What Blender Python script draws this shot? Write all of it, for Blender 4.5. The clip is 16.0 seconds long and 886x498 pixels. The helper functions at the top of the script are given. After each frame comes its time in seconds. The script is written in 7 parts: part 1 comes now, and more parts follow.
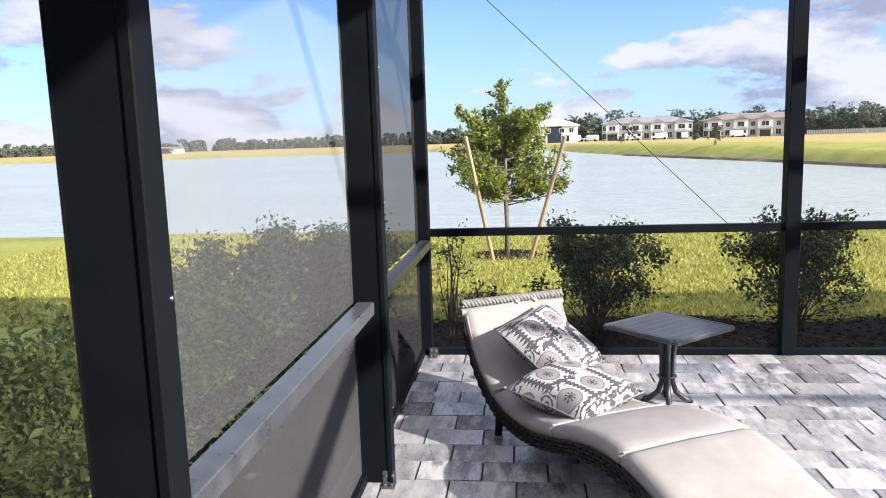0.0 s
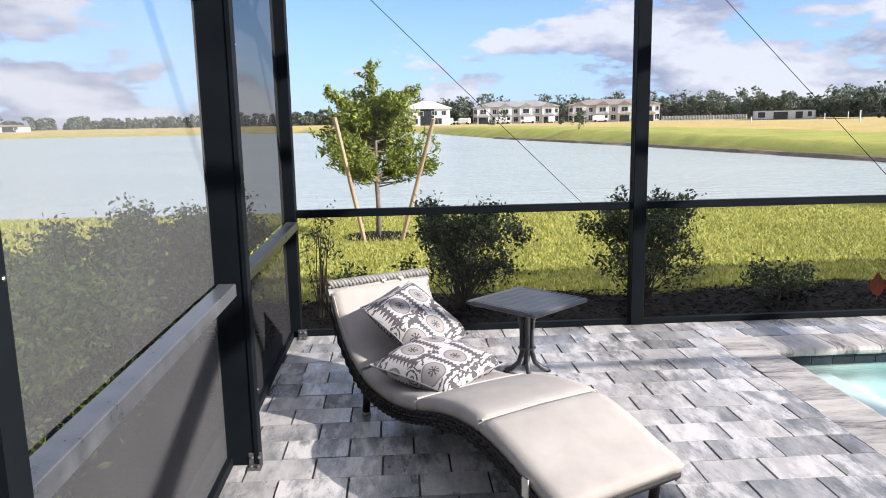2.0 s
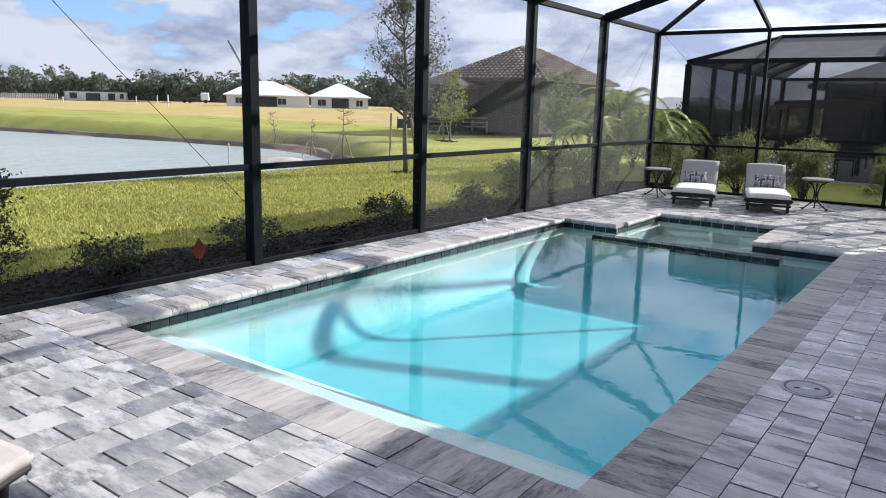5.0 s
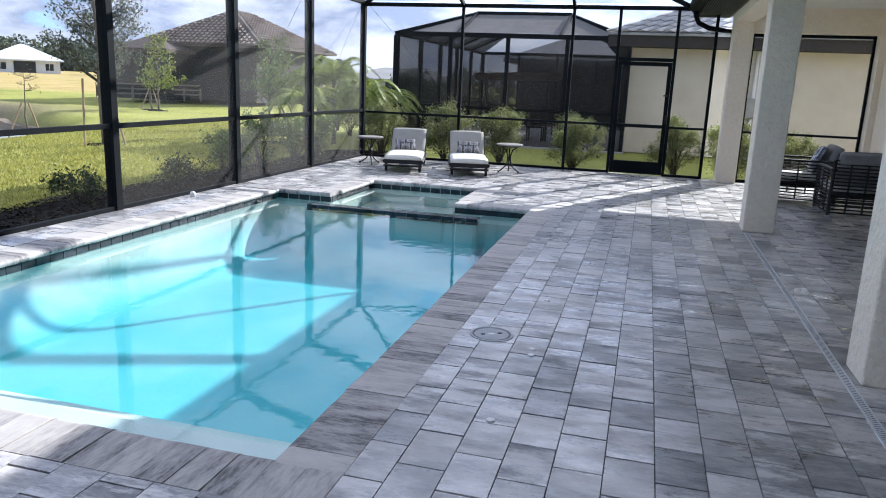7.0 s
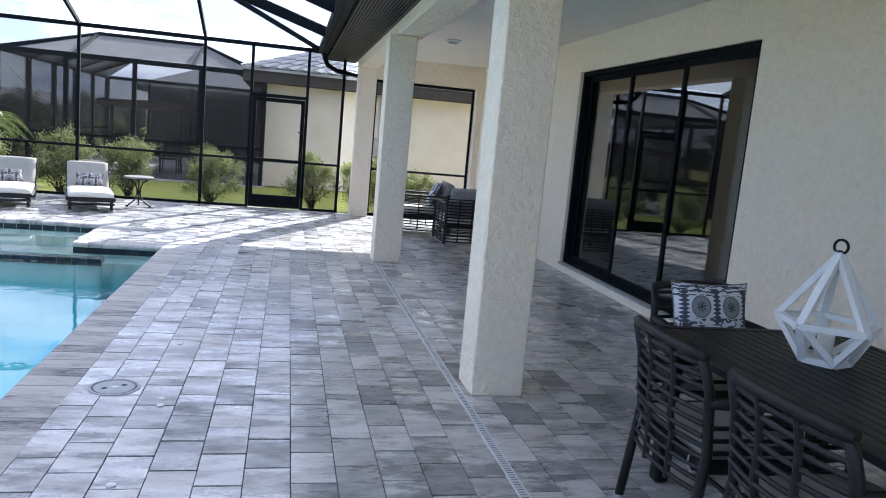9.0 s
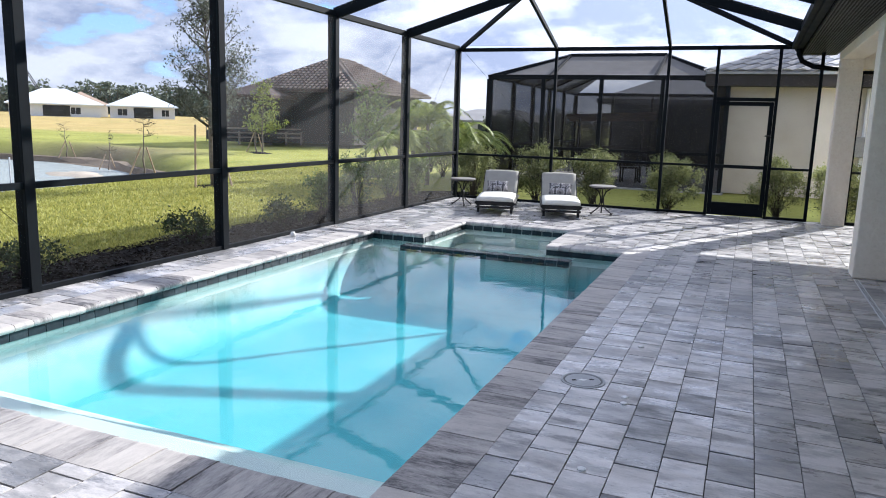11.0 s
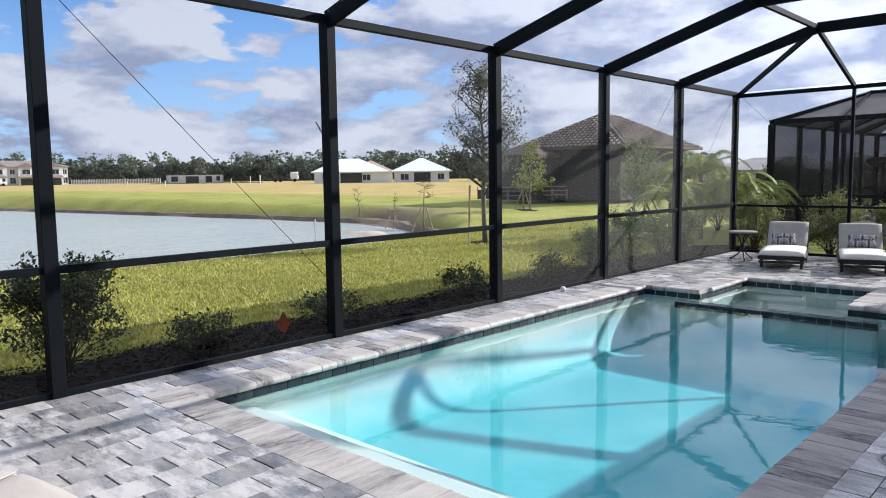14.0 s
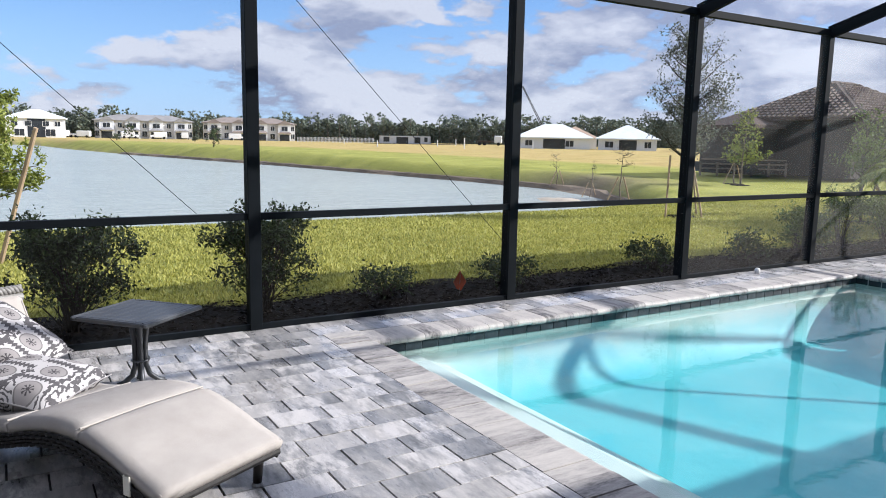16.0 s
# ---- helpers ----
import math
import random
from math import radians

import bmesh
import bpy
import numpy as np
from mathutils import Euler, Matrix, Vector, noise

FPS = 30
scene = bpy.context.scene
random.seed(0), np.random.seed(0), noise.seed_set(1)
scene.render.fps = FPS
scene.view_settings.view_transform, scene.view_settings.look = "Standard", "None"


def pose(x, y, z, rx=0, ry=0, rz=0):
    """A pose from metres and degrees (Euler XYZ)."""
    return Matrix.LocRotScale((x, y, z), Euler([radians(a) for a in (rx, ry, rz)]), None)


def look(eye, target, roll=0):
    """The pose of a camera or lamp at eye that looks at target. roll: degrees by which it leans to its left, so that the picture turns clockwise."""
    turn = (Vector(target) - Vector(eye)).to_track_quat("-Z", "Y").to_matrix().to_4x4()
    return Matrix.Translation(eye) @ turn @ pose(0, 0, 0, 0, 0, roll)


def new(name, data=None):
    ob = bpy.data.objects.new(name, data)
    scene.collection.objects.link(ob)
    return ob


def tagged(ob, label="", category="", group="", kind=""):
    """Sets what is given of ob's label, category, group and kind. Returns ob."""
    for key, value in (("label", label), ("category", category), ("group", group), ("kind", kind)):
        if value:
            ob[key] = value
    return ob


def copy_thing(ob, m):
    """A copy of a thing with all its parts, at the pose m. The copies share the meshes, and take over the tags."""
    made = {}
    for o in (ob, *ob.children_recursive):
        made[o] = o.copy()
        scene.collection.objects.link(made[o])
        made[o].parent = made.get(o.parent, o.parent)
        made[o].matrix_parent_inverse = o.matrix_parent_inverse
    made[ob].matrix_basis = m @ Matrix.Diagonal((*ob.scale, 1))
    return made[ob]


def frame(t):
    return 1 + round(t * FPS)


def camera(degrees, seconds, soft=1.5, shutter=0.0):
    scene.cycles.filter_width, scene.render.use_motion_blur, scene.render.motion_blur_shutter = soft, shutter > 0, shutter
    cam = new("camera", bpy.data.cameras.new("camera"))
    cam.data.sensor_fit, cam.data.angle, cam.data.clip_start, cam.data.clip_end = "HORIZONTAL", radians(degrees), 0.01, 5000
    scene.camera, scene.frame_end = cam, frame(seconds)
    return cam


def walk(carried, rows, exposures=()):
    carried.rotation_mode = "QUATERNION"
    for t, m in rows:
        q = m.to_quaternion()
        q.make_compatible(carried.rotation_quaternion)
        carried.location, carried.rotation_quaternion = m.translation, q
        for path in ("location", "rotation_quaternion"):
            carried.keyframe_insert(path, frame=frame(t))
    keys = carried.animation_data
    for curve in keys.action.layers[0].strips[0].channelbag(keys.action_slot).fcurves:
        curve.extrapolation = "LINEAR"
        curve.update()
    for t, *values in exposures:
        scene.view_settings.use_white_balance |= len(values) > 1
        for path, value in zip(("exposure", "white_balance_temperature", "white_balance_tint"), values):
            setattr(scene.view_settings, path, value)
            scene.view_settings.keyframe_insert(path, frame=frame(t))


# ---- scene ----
cam = camera(62.6, 16.0, 1.0)
PATH = [
    (0, (0.343, 0.269, 1.569), (0.120, 2.235, 1.279), -1.80),
    (0.5, (0.340, 0.227, 1.563), (0.215, 2.196, 1.234), -1.80),
    (1, (0.369, 0.218, 1.560), (0.317, 2.186, 1.208), -1.50),
    (1.5, (0.387, 0.205, 1.559), (0.399, 2.174, 1.205), -1.40),
    (2, (0.399, 0.209, 1.562), (0.516, 2.175, 1.216), -1.10),
    (2.5, (0.412, 0.197, 1.563), (0.659, 2.154, 1.231), -0.60),
    (3, (0.430, 0.197, 1.554), (0.847, 2.127, 1.233), -0.10),
    (3.5, (0.403, 0.200, 1.540), (1.090, 2.050, 1.214), 0.30),
    (4, (0.303, 0.205, 1.554), (1.350, 1.872, 1.203), 0.40),
    (4.5, (0.311, 0.185, 1.528), (1.673, 1.603, 1.159), 1.00),
    (4.7, (0.353, 0.166, 1.521), (1.815, 1.478, 1.145), 1.20),
    (5.2, (0.383, 0.140, 1.514), (2.016, 1.225, 1.117), 1.59),
    (5.7, (0.437, 0.093, 1.508), (2.142, 1.050, 1.088), 1.74),
    (6.3, (0.498, 0.034, 1.503), (2.267, 0.858, 1.062), 1.91),
    (6.8, (0.518, 0.008, 1.502), (2.370, 0.618, 1.058), 2.30),
    (7, (0.477, -0.012, 1.512), (2.361, 0.493, 1.068), 2.40),
    (7.5, (0.503, -0.034, 1.505), (2.446, 0.142, 1.069), 3.10),
    (8, (0.494, -0.082, 1.531), (2.446, -0.260, 1.132), 4.10),
    (8.2, (0.508, -0.097, 1.535), (2.449, -0.406, 1.163), 4.50),
    (8.6, (0.507, -0.100, 1.537), (2.423, -0.567, 1.205), 5.05),
    (9, (0.503, -0.092, 1.536), (2.434, -0.521, 1.243), 5.15),
    (9.4, (0.496, -0.077, 1.533), (2.462, -0.330, 1.270), 4.88),
    (9.9, (0.485, -0.057, 1.530), (2.468, 0.015, 1.278), 4.14),
    (10.3, (0.476, -0.048, 1.531), (2.428, 0.290, 1.256), 3.30),
    (10.5, (0.470, -0.040, 1.534), (2.390, 0.430, 1.232), 2.80),
    (11, (0.421, -0.021, 1.552), (2.242, 0.728, 1.205), 1.70),
    (11.5, (0.421, 0.012, 1.547), (2.155, 0.938, 1.179), 1.00),
    (12, (0.399, 0.021, 1.549), (2.062, 1.062, 1.167), 0.60),
    (12.5, (0.411, 0.029, 1.544), (2.024, 1.151, 1.171), 0.20),
    (13, (0.395, 0.036, 1.547), (1.963, 1.235, 1.224), -0.20),
    (13.5, (0.381, 0.023, 1.548), (1.884, 1.319, 1.299), -0.70),
    (14, (0.362, 0.038, 1.540), (1.815, 1.397, 1.339), -0.80),
    (14.5, (0.355, 0.036, 1.537), (1.792, 1.410, 1.321), -0.60),
    (15, (0.352, 0.030, 1.532), (1.767, 1.417, 1.262), 0.20),
    (15.5, (0.426, -0.049, 1.527), (1.695, 1.466, 1.221), 1.30),
    (16, (0.492, -0.140, 1.537), (1.521, 1.549, 1.242), 1.10),
]
walk(cam, [(t, look(eye, target, roll)) for t, eye, target, roll in PATH],
     [(0, 2.02, 6100, 14), (2.5, 1.87, 6100, 13), (4.0, 1.71, 5900, 13), (4.6, 1.72, 5900, 12), (7, 2.05, 5600, 11), (8.2, 2.75, 5520, 11), (10.4, 2.1, 5650, 12), (12.7, 1.78, 5870, 12), (14.2, 1.62, 5870, 12), (16, 1.68, 5850, 12)])

# ---- world, sun and exposure ----
SUN_WAY = Vector((1.81, -0.90, 1.0)).normalized()      # towards the sun
world = bpy.data.worlds.new("sky")
scene.world = world
world.use_nodes = True
wn, wl = world.node_tree.nodes, world.node_tree.links
wn.clear()
sky = wn.new("ShaderNodeTexSky")
sky.sky_type = "NISHITA"
sky.sun_disc = False
sky.sun_elevation = math.asin(SUN_WAY.z)
sky.sun_rotation = math.atan2(SUN_WAY.x, SUN_WAY.y)
sky.air_density, sky.dust_density, sky.ozone_density = 1.0, 0.0, 2.0
coord = wn.new("ShaderNodeTexCoord")
sep = wn.new("ShaderNodeSeparateXYZ")
wl.new(coord.outputs["Generated"], sep.inputs[0])


def wmath(op, a, b=None):
    n = wn.new("ShaderNodeMath")
    n.operation = op
    for i, v in enumerate((a, b)):
        if v is None:
            continue
        if isinstance(v, (int, float)):
            n.inputs[i].default_value = v
        else:
            wl.new(v, n.inputs[i])
    return n.outputs[0]


# clouds: cumulus banks with lit tops and lilac undersides, thicker overhead
def cloud_noise(dx, dy, dz):
    mp = wn.new("ShaderNodeMapping")
    mp.inputs["Location"].default_value = (3.1 + dx, 1.7 + dy, 0.35 + dz)
    mp.inputs["Scale"].default_value = (1.0, 1.0, 2.7)
    wl.new(coord.outputs["Generated"], mp.inputs[0])
    nz = wn.new("ShaderNodeTexNoise")
    nz.inputs["Scale"].default_value = 3.9
    nz.inputs["Detail"].default_value = 8
    nz.inputs["Roughness"].default_value = 0.60
    nz.inputs["Distortion"].default_value = 0.0
    wl.new(mp.outputs[0], nz.inputs["Vector"])
    return nz.outputs[0]


def wramp(fac, stops):
    n = wn.new("ShaderNodeValToRGB")
    for e, (p, c) in zip(n.color_ramp.elements, stops):
        e.position, e.color = p, (*c, 1)
    wl.new(fac, n.inputs[0])
    return n.outputs[0]


dens = cloud_noise(0, 0, 0)
above = cloud_noise(0.035, -0.02, 0.10)
up = wmath("MAXIMUM", sep.outputs[2], 0.0)
fuller = wmath("MULTIPLY", wmath("MINIMUM", wmath("MAXIMUM", wmath("SUBTRACT", up, 0.24), 0.0), 0.3), 0.60)
haze = wmath("MULTIPLY", wmath("MAXIMUM", wmath("SUBTRACT", 0.17, up), 0.0), 0.42)
east = wmath("MULTIPLY", wmath("MAXIMUM", wmath("SUBTRACT", sep.outputs[0], 0.35), 0.0), 0.24)      # thicker cloud towards the sun
cover = wramp(wmath("ADD", wmath("ADD", dens, fuller), wmath("ADD", haze, east)), [(0.504, (0, 0, 0)), (0.542, (1, 1, 1))])
lit = wramp(wmath("ADD", wmath("MULTIPLY", wmath("SUBTRACT", dens, above), 3.2), 0.5), [(0.22, (3.4, 3.65, 4.7)), (0.76, (7.5, 7.45, 7.7))])
# clouds are brighter towards the sun; the unseen overhead gain is added fill light
toward = wn.new("ShaderNodeVectorMath")
toward.operation = "DOT_PRODUCT"
wl.new(coord.outputs["Generated"], toward.inputs[0])
toward.inputs[1].default_value = SUN_WAY
glow = wmath("ADD", wmath("ADD", 1.0, wmath("MULTIPLY", wmath("POWER", wmath("MAXIMUM", toward.outputs["Value"], 0.0), 3.0), 1.1)), wmath("MULTIPLY", wmath("MINIMUM", wmath("MAXIMUM", wmath("SUBTRACT", up, 0.22), 0.0), 0.3), 0.5))
bright = wn.new("ShaderNodeVectorMath")
bright.operation = "SCALE"
wl.new(lit, bright.inputs[0])
wl.new(glow, bright.inputs["Scale"])
mixc = wn.new("ShaderNodeMix")
mixc.data_type = "RGBA"
wl.new(wmath("MULTIPLY", cover, 0.9), mixc.inputs["Factor"])
blue = wn.new("ShaderNodeMix")
blue.data_type, blue.blend_type = "RGBA", "MULTIPLY"
blue.inputs["Factor"].default_value = 1.0
wl.new(sky.outputs[0], blue.inputs["A"])
blue.inputs["B"].default_value = (1.0, 1.24, 1.58, 1)
low = wn.new("ShaderNodeMix")
low.data_type = "RGBA"
wl.new(wmath("MINIMUM", wmath("MULTIPLY", wmath("MAXIMUM", wmath("SUBTRACT", 0.22, up), 0.0), 3.6), 0.7), low.inputs["Factor"])
wl.new(blue.outputs["Result"], low.inputs["A"])
low.inputs["B"].default_value = (4.5, 6.2, 9.0, 1)
wl.new(low.outputs["Result"], mixc.inputs["A"])
wl.new(bright.outputs[0], mixc.inputs["B"])
back = wn.new("ShaderNodeBackground")
back.inputs["Strength"].default_value = 0.056
wl.new(mixc.outputs["Result"], back.inputs[0])
wl.new(back.outputs[0], wn.new("ShaderNodeOutputWorld").inputs[0])

sun = new("sun", bpy.data.lights.new("sun", "SUN"))
sun.data.energy, sun.data.angle, sun.data.color = 4.3, radians(0.6), (1.0, 0.925, 0.81)
sun.matrix_world = look(SUN_WAY * 60, (0, 0, 0))

# ---- materials ----


class Nodes:
    """A small node-tree writer for one material."""

    def __init__(self, name):
        self.m = bpy.data.materials.new(name)
        self.m.use_nodes = True
        self.t = self.m.node_tree
        self.t.nodes.clear()
        self.out = self.t.nodes.new("ShaderNodeOutputMaterial")

    def add(self, kind, **given):
        n = self.t.nodes.new("ShaderNode" + kind)
        for k, v in given.items():
            n.inputs[k].default_value = v
        return n

    def link(self, a, b):
        self.t.links.new(a, b)

    def math(self, op, a, b=0.0, clamp=False):
        n = self.t.nodes.new("ShaderNodeMath")
        n.operation, n.use_clamp = op, clamp
        for i, v in enumerate((a, b)):
            if isinstance(v, (int, float)):
                n.inputs[i].default_value = v
            else:
                self.link(v, n.inputs[i])
        return n.outputs[0]

    def place(self, local=False, scale=(1, 1, 1)):
        if local:
            o = self.t.nodes.new("ShaderNodeTexCoord").outputs["Object"]
        else:
            o = self.t.nodes.new("ShaderNodeNewGeometry").outputs["Position"]
        mp = self.t.nodes.new("ShaderNodeMapping")
        mp.inputs["Scale"].default_value = scale
        self.link(o, mp.inputs[0])
        return mp.outputs[0]

    def noise(self, vec, scale, detail=4, rough=0.55):
        n = self.t.nodes.new("ShaderNodeTexNoise")
        n.inputs["Scale"].default_value = scale
        n.inputs["Detail"].default_value = detail
        n.inputs["Roughness"].default_value = rough
        self.link(vec, n.inputs["Vector"])
        return n.outputs[0]

    def ramp(self, fac, stops):
        n = self.t.nodes.new("ShaderNodeValToRGB")
        e = n.color_ramp.elements
        while len(e) < len(stops):
            e.new(0.5)
        for s, (p, c) in zip(e, stops):
            s.position, s.color = p, (*c, 1) if len(c) == 3 else c
        self.link(fac, n.inputs[0])
        return n.outputs[0]

    def mix(self, fac, a, b, kind="MIX"):
        n = self.t.nodes.new("ShaderNodeMix")
        n.data_type, n.blend_type = "RGBA", kind
        for s, v in (("Factor", fac), ("A", a), ("B", b)):
            i = n.inputs[s]
            if isinstance(v, (int, float)):
                i.default_value = v
            elif isinstance(v, tuple):
                i.default_value = (*v, 1)
            else:
                self.link(v, i)
        return n.outputs["Result"]

    def bump(self, height, strength, distance):
        n = self.t.nodes.new("ShaderNodeBump")
        n.inputs["Strength"].default_value = strength
        n.inputs["Distance"].default_value = distance
        self.link(height, n.inputs["Height"])
        return n.outputs[0]

    def surface(self, colour, rough, metal=0.0, normal=None, spec=0.5, trans=None):
        b = self.t.nodes.new("ShaderNodeBsdfPrincipled")
        for s, v in (("Base Color", colour), ("Roughness", rough), ("Metallic", metal), ("Specular IOR Level", spec)):
            if isinstance(v, tuple):
                b.inputs[s].default_value = (*v, 1)
            elif isinstance(v, (int, float)):
                b.inputs[s].default_value = v
            else:
                self.link(v, b.inputs[s])
        if normal is not None:
            self.link(normal, b.inputs["Normal"])
        self.link(b.outputs[0], self.out.inputs[0])
        return b


def plain(name, dark, light, rough=0.6, scale=6.0, fine=60.0, bump=0.15, dist=0.002, metal=0.0, spec=0.5, stretch=(1, 1, 1), local=False, r2=None):
    """A surface with two scales of variation: broad stains and fine grain."""
    n = Nodes(name)
    v = n.place(local, stretch)
    a, b = n.noise(v, scale, 4), n.noise(v, fine, 3, 0.6)
    f = n.math("ADD", n.math("MULTIPLY", a, 0.65), n.math("MULTIPLY", b, 0.35))
    col = n.ramp(f, [(0.32, dark), (0.68, light)])
    ro = n.math("ADD", n.math("MULTIPLY", a, 0.18), rough - 0.09)
    n.surface(col, ro, metal, n.bump(f, bump, dist) if bump else None, spec)
    return n.m


M = {}
M["bronze"] = plain("dark bronze paint", (0.004, 0.0055, 0.007), (0.0085, 0.011, 0.0135), 0.58, 3.0, 240.0, 0.05, 0.0006, spec=0.06)
# Rail paint is paled to hold the sky's sheen on its top face.
M["bronze_sheen"] = plain("bronze rail with painted sheen", (0.045, 0.048, 0.053), (0.11, 0.115, 0.125), 0.30, 9.0, 160.0, 0.06, 0.0006)
M["bracket"] = plain("scuffed grey bracket", (0.07, 0.072, 0.075), (0.16, 0.162, 0.165), 0.4, 30.0, 200.0, 0.1, 0.001, 0.5)
M["steel"] = plain("galvanised steel", (0.25, 0.25, 0.25), (0.42, 0.42, 0.42), 0.4, 30.0, 200.0, 0.1, 0.001, 1.0)
M["stucco"] = plain("painted stucco", (0.83, 0.72, 0.555), (0.91, 0.81, 0.65), 0.85, 17.0, 30.0, 1.0, 0.032)
M["ceiling"] = plain("ceiling paint", (0.72, 0.68, 0.61), (0.80, 0.76, 0.69), 0.9, 3.0, 60.0, 0.2, 0.003)
# The room's indoor dimness is put into this paint colour.
M["interior"] = plain("greige room paint with dimness in it", (0.16, 0.15, 0.135), (0.24, 0.225, 0.20), 0.85, 2.0, 60.0, 0.1, 0.002)
M["trim_white"] = plain("white trim", (0.78, 0.78, 0.76), (0.86, 0.86, 0.84), 0.5, 6.0, 80.0, 0.06, 0.001)
M["wicker"] = plain("dark resin wicker", (0.006, 0.0055, 0.0055), (0.020, 0.018, 0.017), 0.5, 40.0, 220.0, 0.3, 0.002, spec=0.3)
M["wicker_grey"] = plain("grey resin wicker", (0.16, 0.155, 0.145), (0.30, 0.29, 0.275), 0.55, 40.0, 220.0, 0.3, 0.002)
M["cushion"] = plain("sand coloured cushion cloth", (0.335, 0.308, 0.285), (0.415, 0.385, 0.358), 0.95, 7.0, 420.0, 0.55, 0.006, local=True, spec=0.1)
M["cushion_white"] = plain("white cushion cloth", (0.66, 0.635, 0.56), (0.76, 0.735, 0.66), 0.95, 5.0, 900.0, 0.12, 0.001, spec=0.1)
M["cushion_pale"] = plain("pale grey cushion cloth", (0.30, 0.285, 0.25), (0.385, 0.37, 0.33), 0.95, 5.0, 900.0, 0.12, 0.001, spec=0.1)
M["piping"] = plain("cushion piping", (0.40, 0.37, 0.335), (0.47, 0.44, 0.40), 0.95, 20.0, 500.0, 0.1, 0.001, spec=0.1)
M["cushion_grey"] = plain("grey cushion cloth", (0.20, 0.195, 0.195), (0.30, 0.29, 0.29), 0.95, 5.0, 900.0, 0.12, 0.001, spec=0.1)
M["table_metal"] = plain("brushed pewter metal", (0.06, 0.063, 0.067), (0.105, 0.11, 0.118), 0.42, 8.0, 140.0, 0.1, 0.001, 0.5)
M["table_dark"] = plain("dark slatted table", (0.006, 0.0055, 0.0055), (0.012, 0.011, 0.0105), 0.5, 8.0, 140.0, 0.1, 0.001, spec=0.25)
M["table_stone"] = plain("mosaic stone top", (0.15, 0.135, 0.12), (0.27, 0.25, 0.225), 0.5, 12.0, 90.0, 0.1, 0.001)
M["iron"] = plain("black iron", (0.010, 0.010, 0.010), (0.022, 0.021, 0.020), 0.5, 20.0, 160.0, 0.1, 0.001, 0.6)
# Shade of the screens over the bed is also put into mulch and chips.
M["mulch"] = plain("dark mulch", (0.004, 0.0035, 0.003), (0.012, 0.009, 0.0075), 0.95, 9.0, 55.0, 1.0, 0.03, spec=0.1)
M["chip"] = plain("mulch chip", (0.004, 0.003, 0.0025), (0.014, 0.010, 0.008), 0.9, 30.0, 120.0, 0.3, 0.004, spec=0.1)
M["mud"] = plain("bank mud", (0.09, 0.065, 0.042), (0.25, 0.195, 0.135), 0.9, 0.8, 9.0, 0.6, 0.03)
M["sand"] = plain("pale wet sand", (0.34, 0.29, 0.22), (0.52, 0.46, 0.37), 0.9, 1.5, 20.0, 0.3, 0.01)
M["bark"] = plain("grey bark", (0.11, 0.085, 0.065), (0.24, 0.20, 0.16), 0.9, 14.0, 70.0, 0.8, 0.01)
M["twig"] = plain("dark twig", (0.035, 0.027, 0.02), (0.085, 0.065, 0.05), 0.9, 20.0, 90.0, 0.4, 0.004)
M["stake"] = plain("weathered stake", (0.30, 0.21, 0.13), (0.48, 0.36, 0.24), 0.85, 8.0, 90.0, 0.4, 0.004, stretch=(1, 1, 0.15))
M["concrete"] = plain("bare concrete", (0.30, 0.295, 0.28), (0.44, 0.43, 0.41), 0.9, 4.0, 40.0, 0.2, 0.003)
M["flag"] = plain("orange flag plastic", (0.60, 0.09, 0.03), (0.72, 0.14, 0.05), 0.6, 20.0, 100.0, 0.1, 0.001)
M["joint"] = plain("joint sand", (0.022, 0.022, 0.022), (0.06, 0.058, 0.055), 0.95, 20.0, 160.0, 0.4, 0.003)
M["white_plastic"] = plain("white plastic", (0.66, 0.66, 0.65), (0.78, 0.78, 0.77), 0.45, 15.0, 120.0, 0.05, 0.0005)
M["grey_plastic"] = plain("grey plastic", (0.30, 0.31, 0.32), (0.42, 0.43, 0.44), 0.5, 15.0, 120.0, 0.05, 0.0005)
M["drain"] = plain("pale drain plastic", (0.50, 0.515, 0.53), (0.62, 0.635, 0.65), 0.32, 15.0, 120.0, 0.05, 0.0005)
M["grey_dark"] = plain("dark grey plastic", (0.07, 0.072, 0.075), (0.11, 0.112, 0.115), 0.6, 15.0, 120.0, 0.05, 0.0005)
M["black"] = plain("dark recess", (0.004, 0.004, 0.004), (0.009, 0.009, 0.009), 0.8, 20.0, 100.0, 0.1, 0.001)
M["soffit"] = plain("bronze vented soffit", (0.008, 0.009, 0.010), (0.016, 0.017, 0.019), 0.5, 5.0, 120.0, 0.1, 0.001)
M["field_wall"] = plain("pale house wall", (0.50, 0.49, 0.47), (0.62, 0.61, 0.59), 0.9, 0.4, 3.0, 0.1, 0.01)
M["far_white"] = plain("white house wall", (0.68, 0.68, 0.68), (0.78, 0.78, 0.78), 0.9, 0.4, 3.0, 0.1, 0.01)
M["far_roof_grey"] = plain("grey roof tiles", (0.22, 0.215, 0.21), (0.34, 0.33, 0.325), 0.85, 0.5, 4.0, 0.3, 0.03)
M["far_roof_brown"] = plain("brown roof tiles", (0.20, 0.165, 0.145), (0.32, 0.27, 0.24), 0.85, 0.5, 4.0, 0.3, 0.03)
M["far_roof_white"] = plain("white roof membrane", (0.70, 0.76, 0.80), (0.82, 0.86, 0.88), 0.8, 0.5, 3.0, 0.1, 0.02)
M["far_roof_tan"] = plain("bare orange roof deck", (0.42, 0.30, 0.21), (0.56, 0.42, 0.31), 0.85, 0.5, 4.0, 0.2, 0.02)
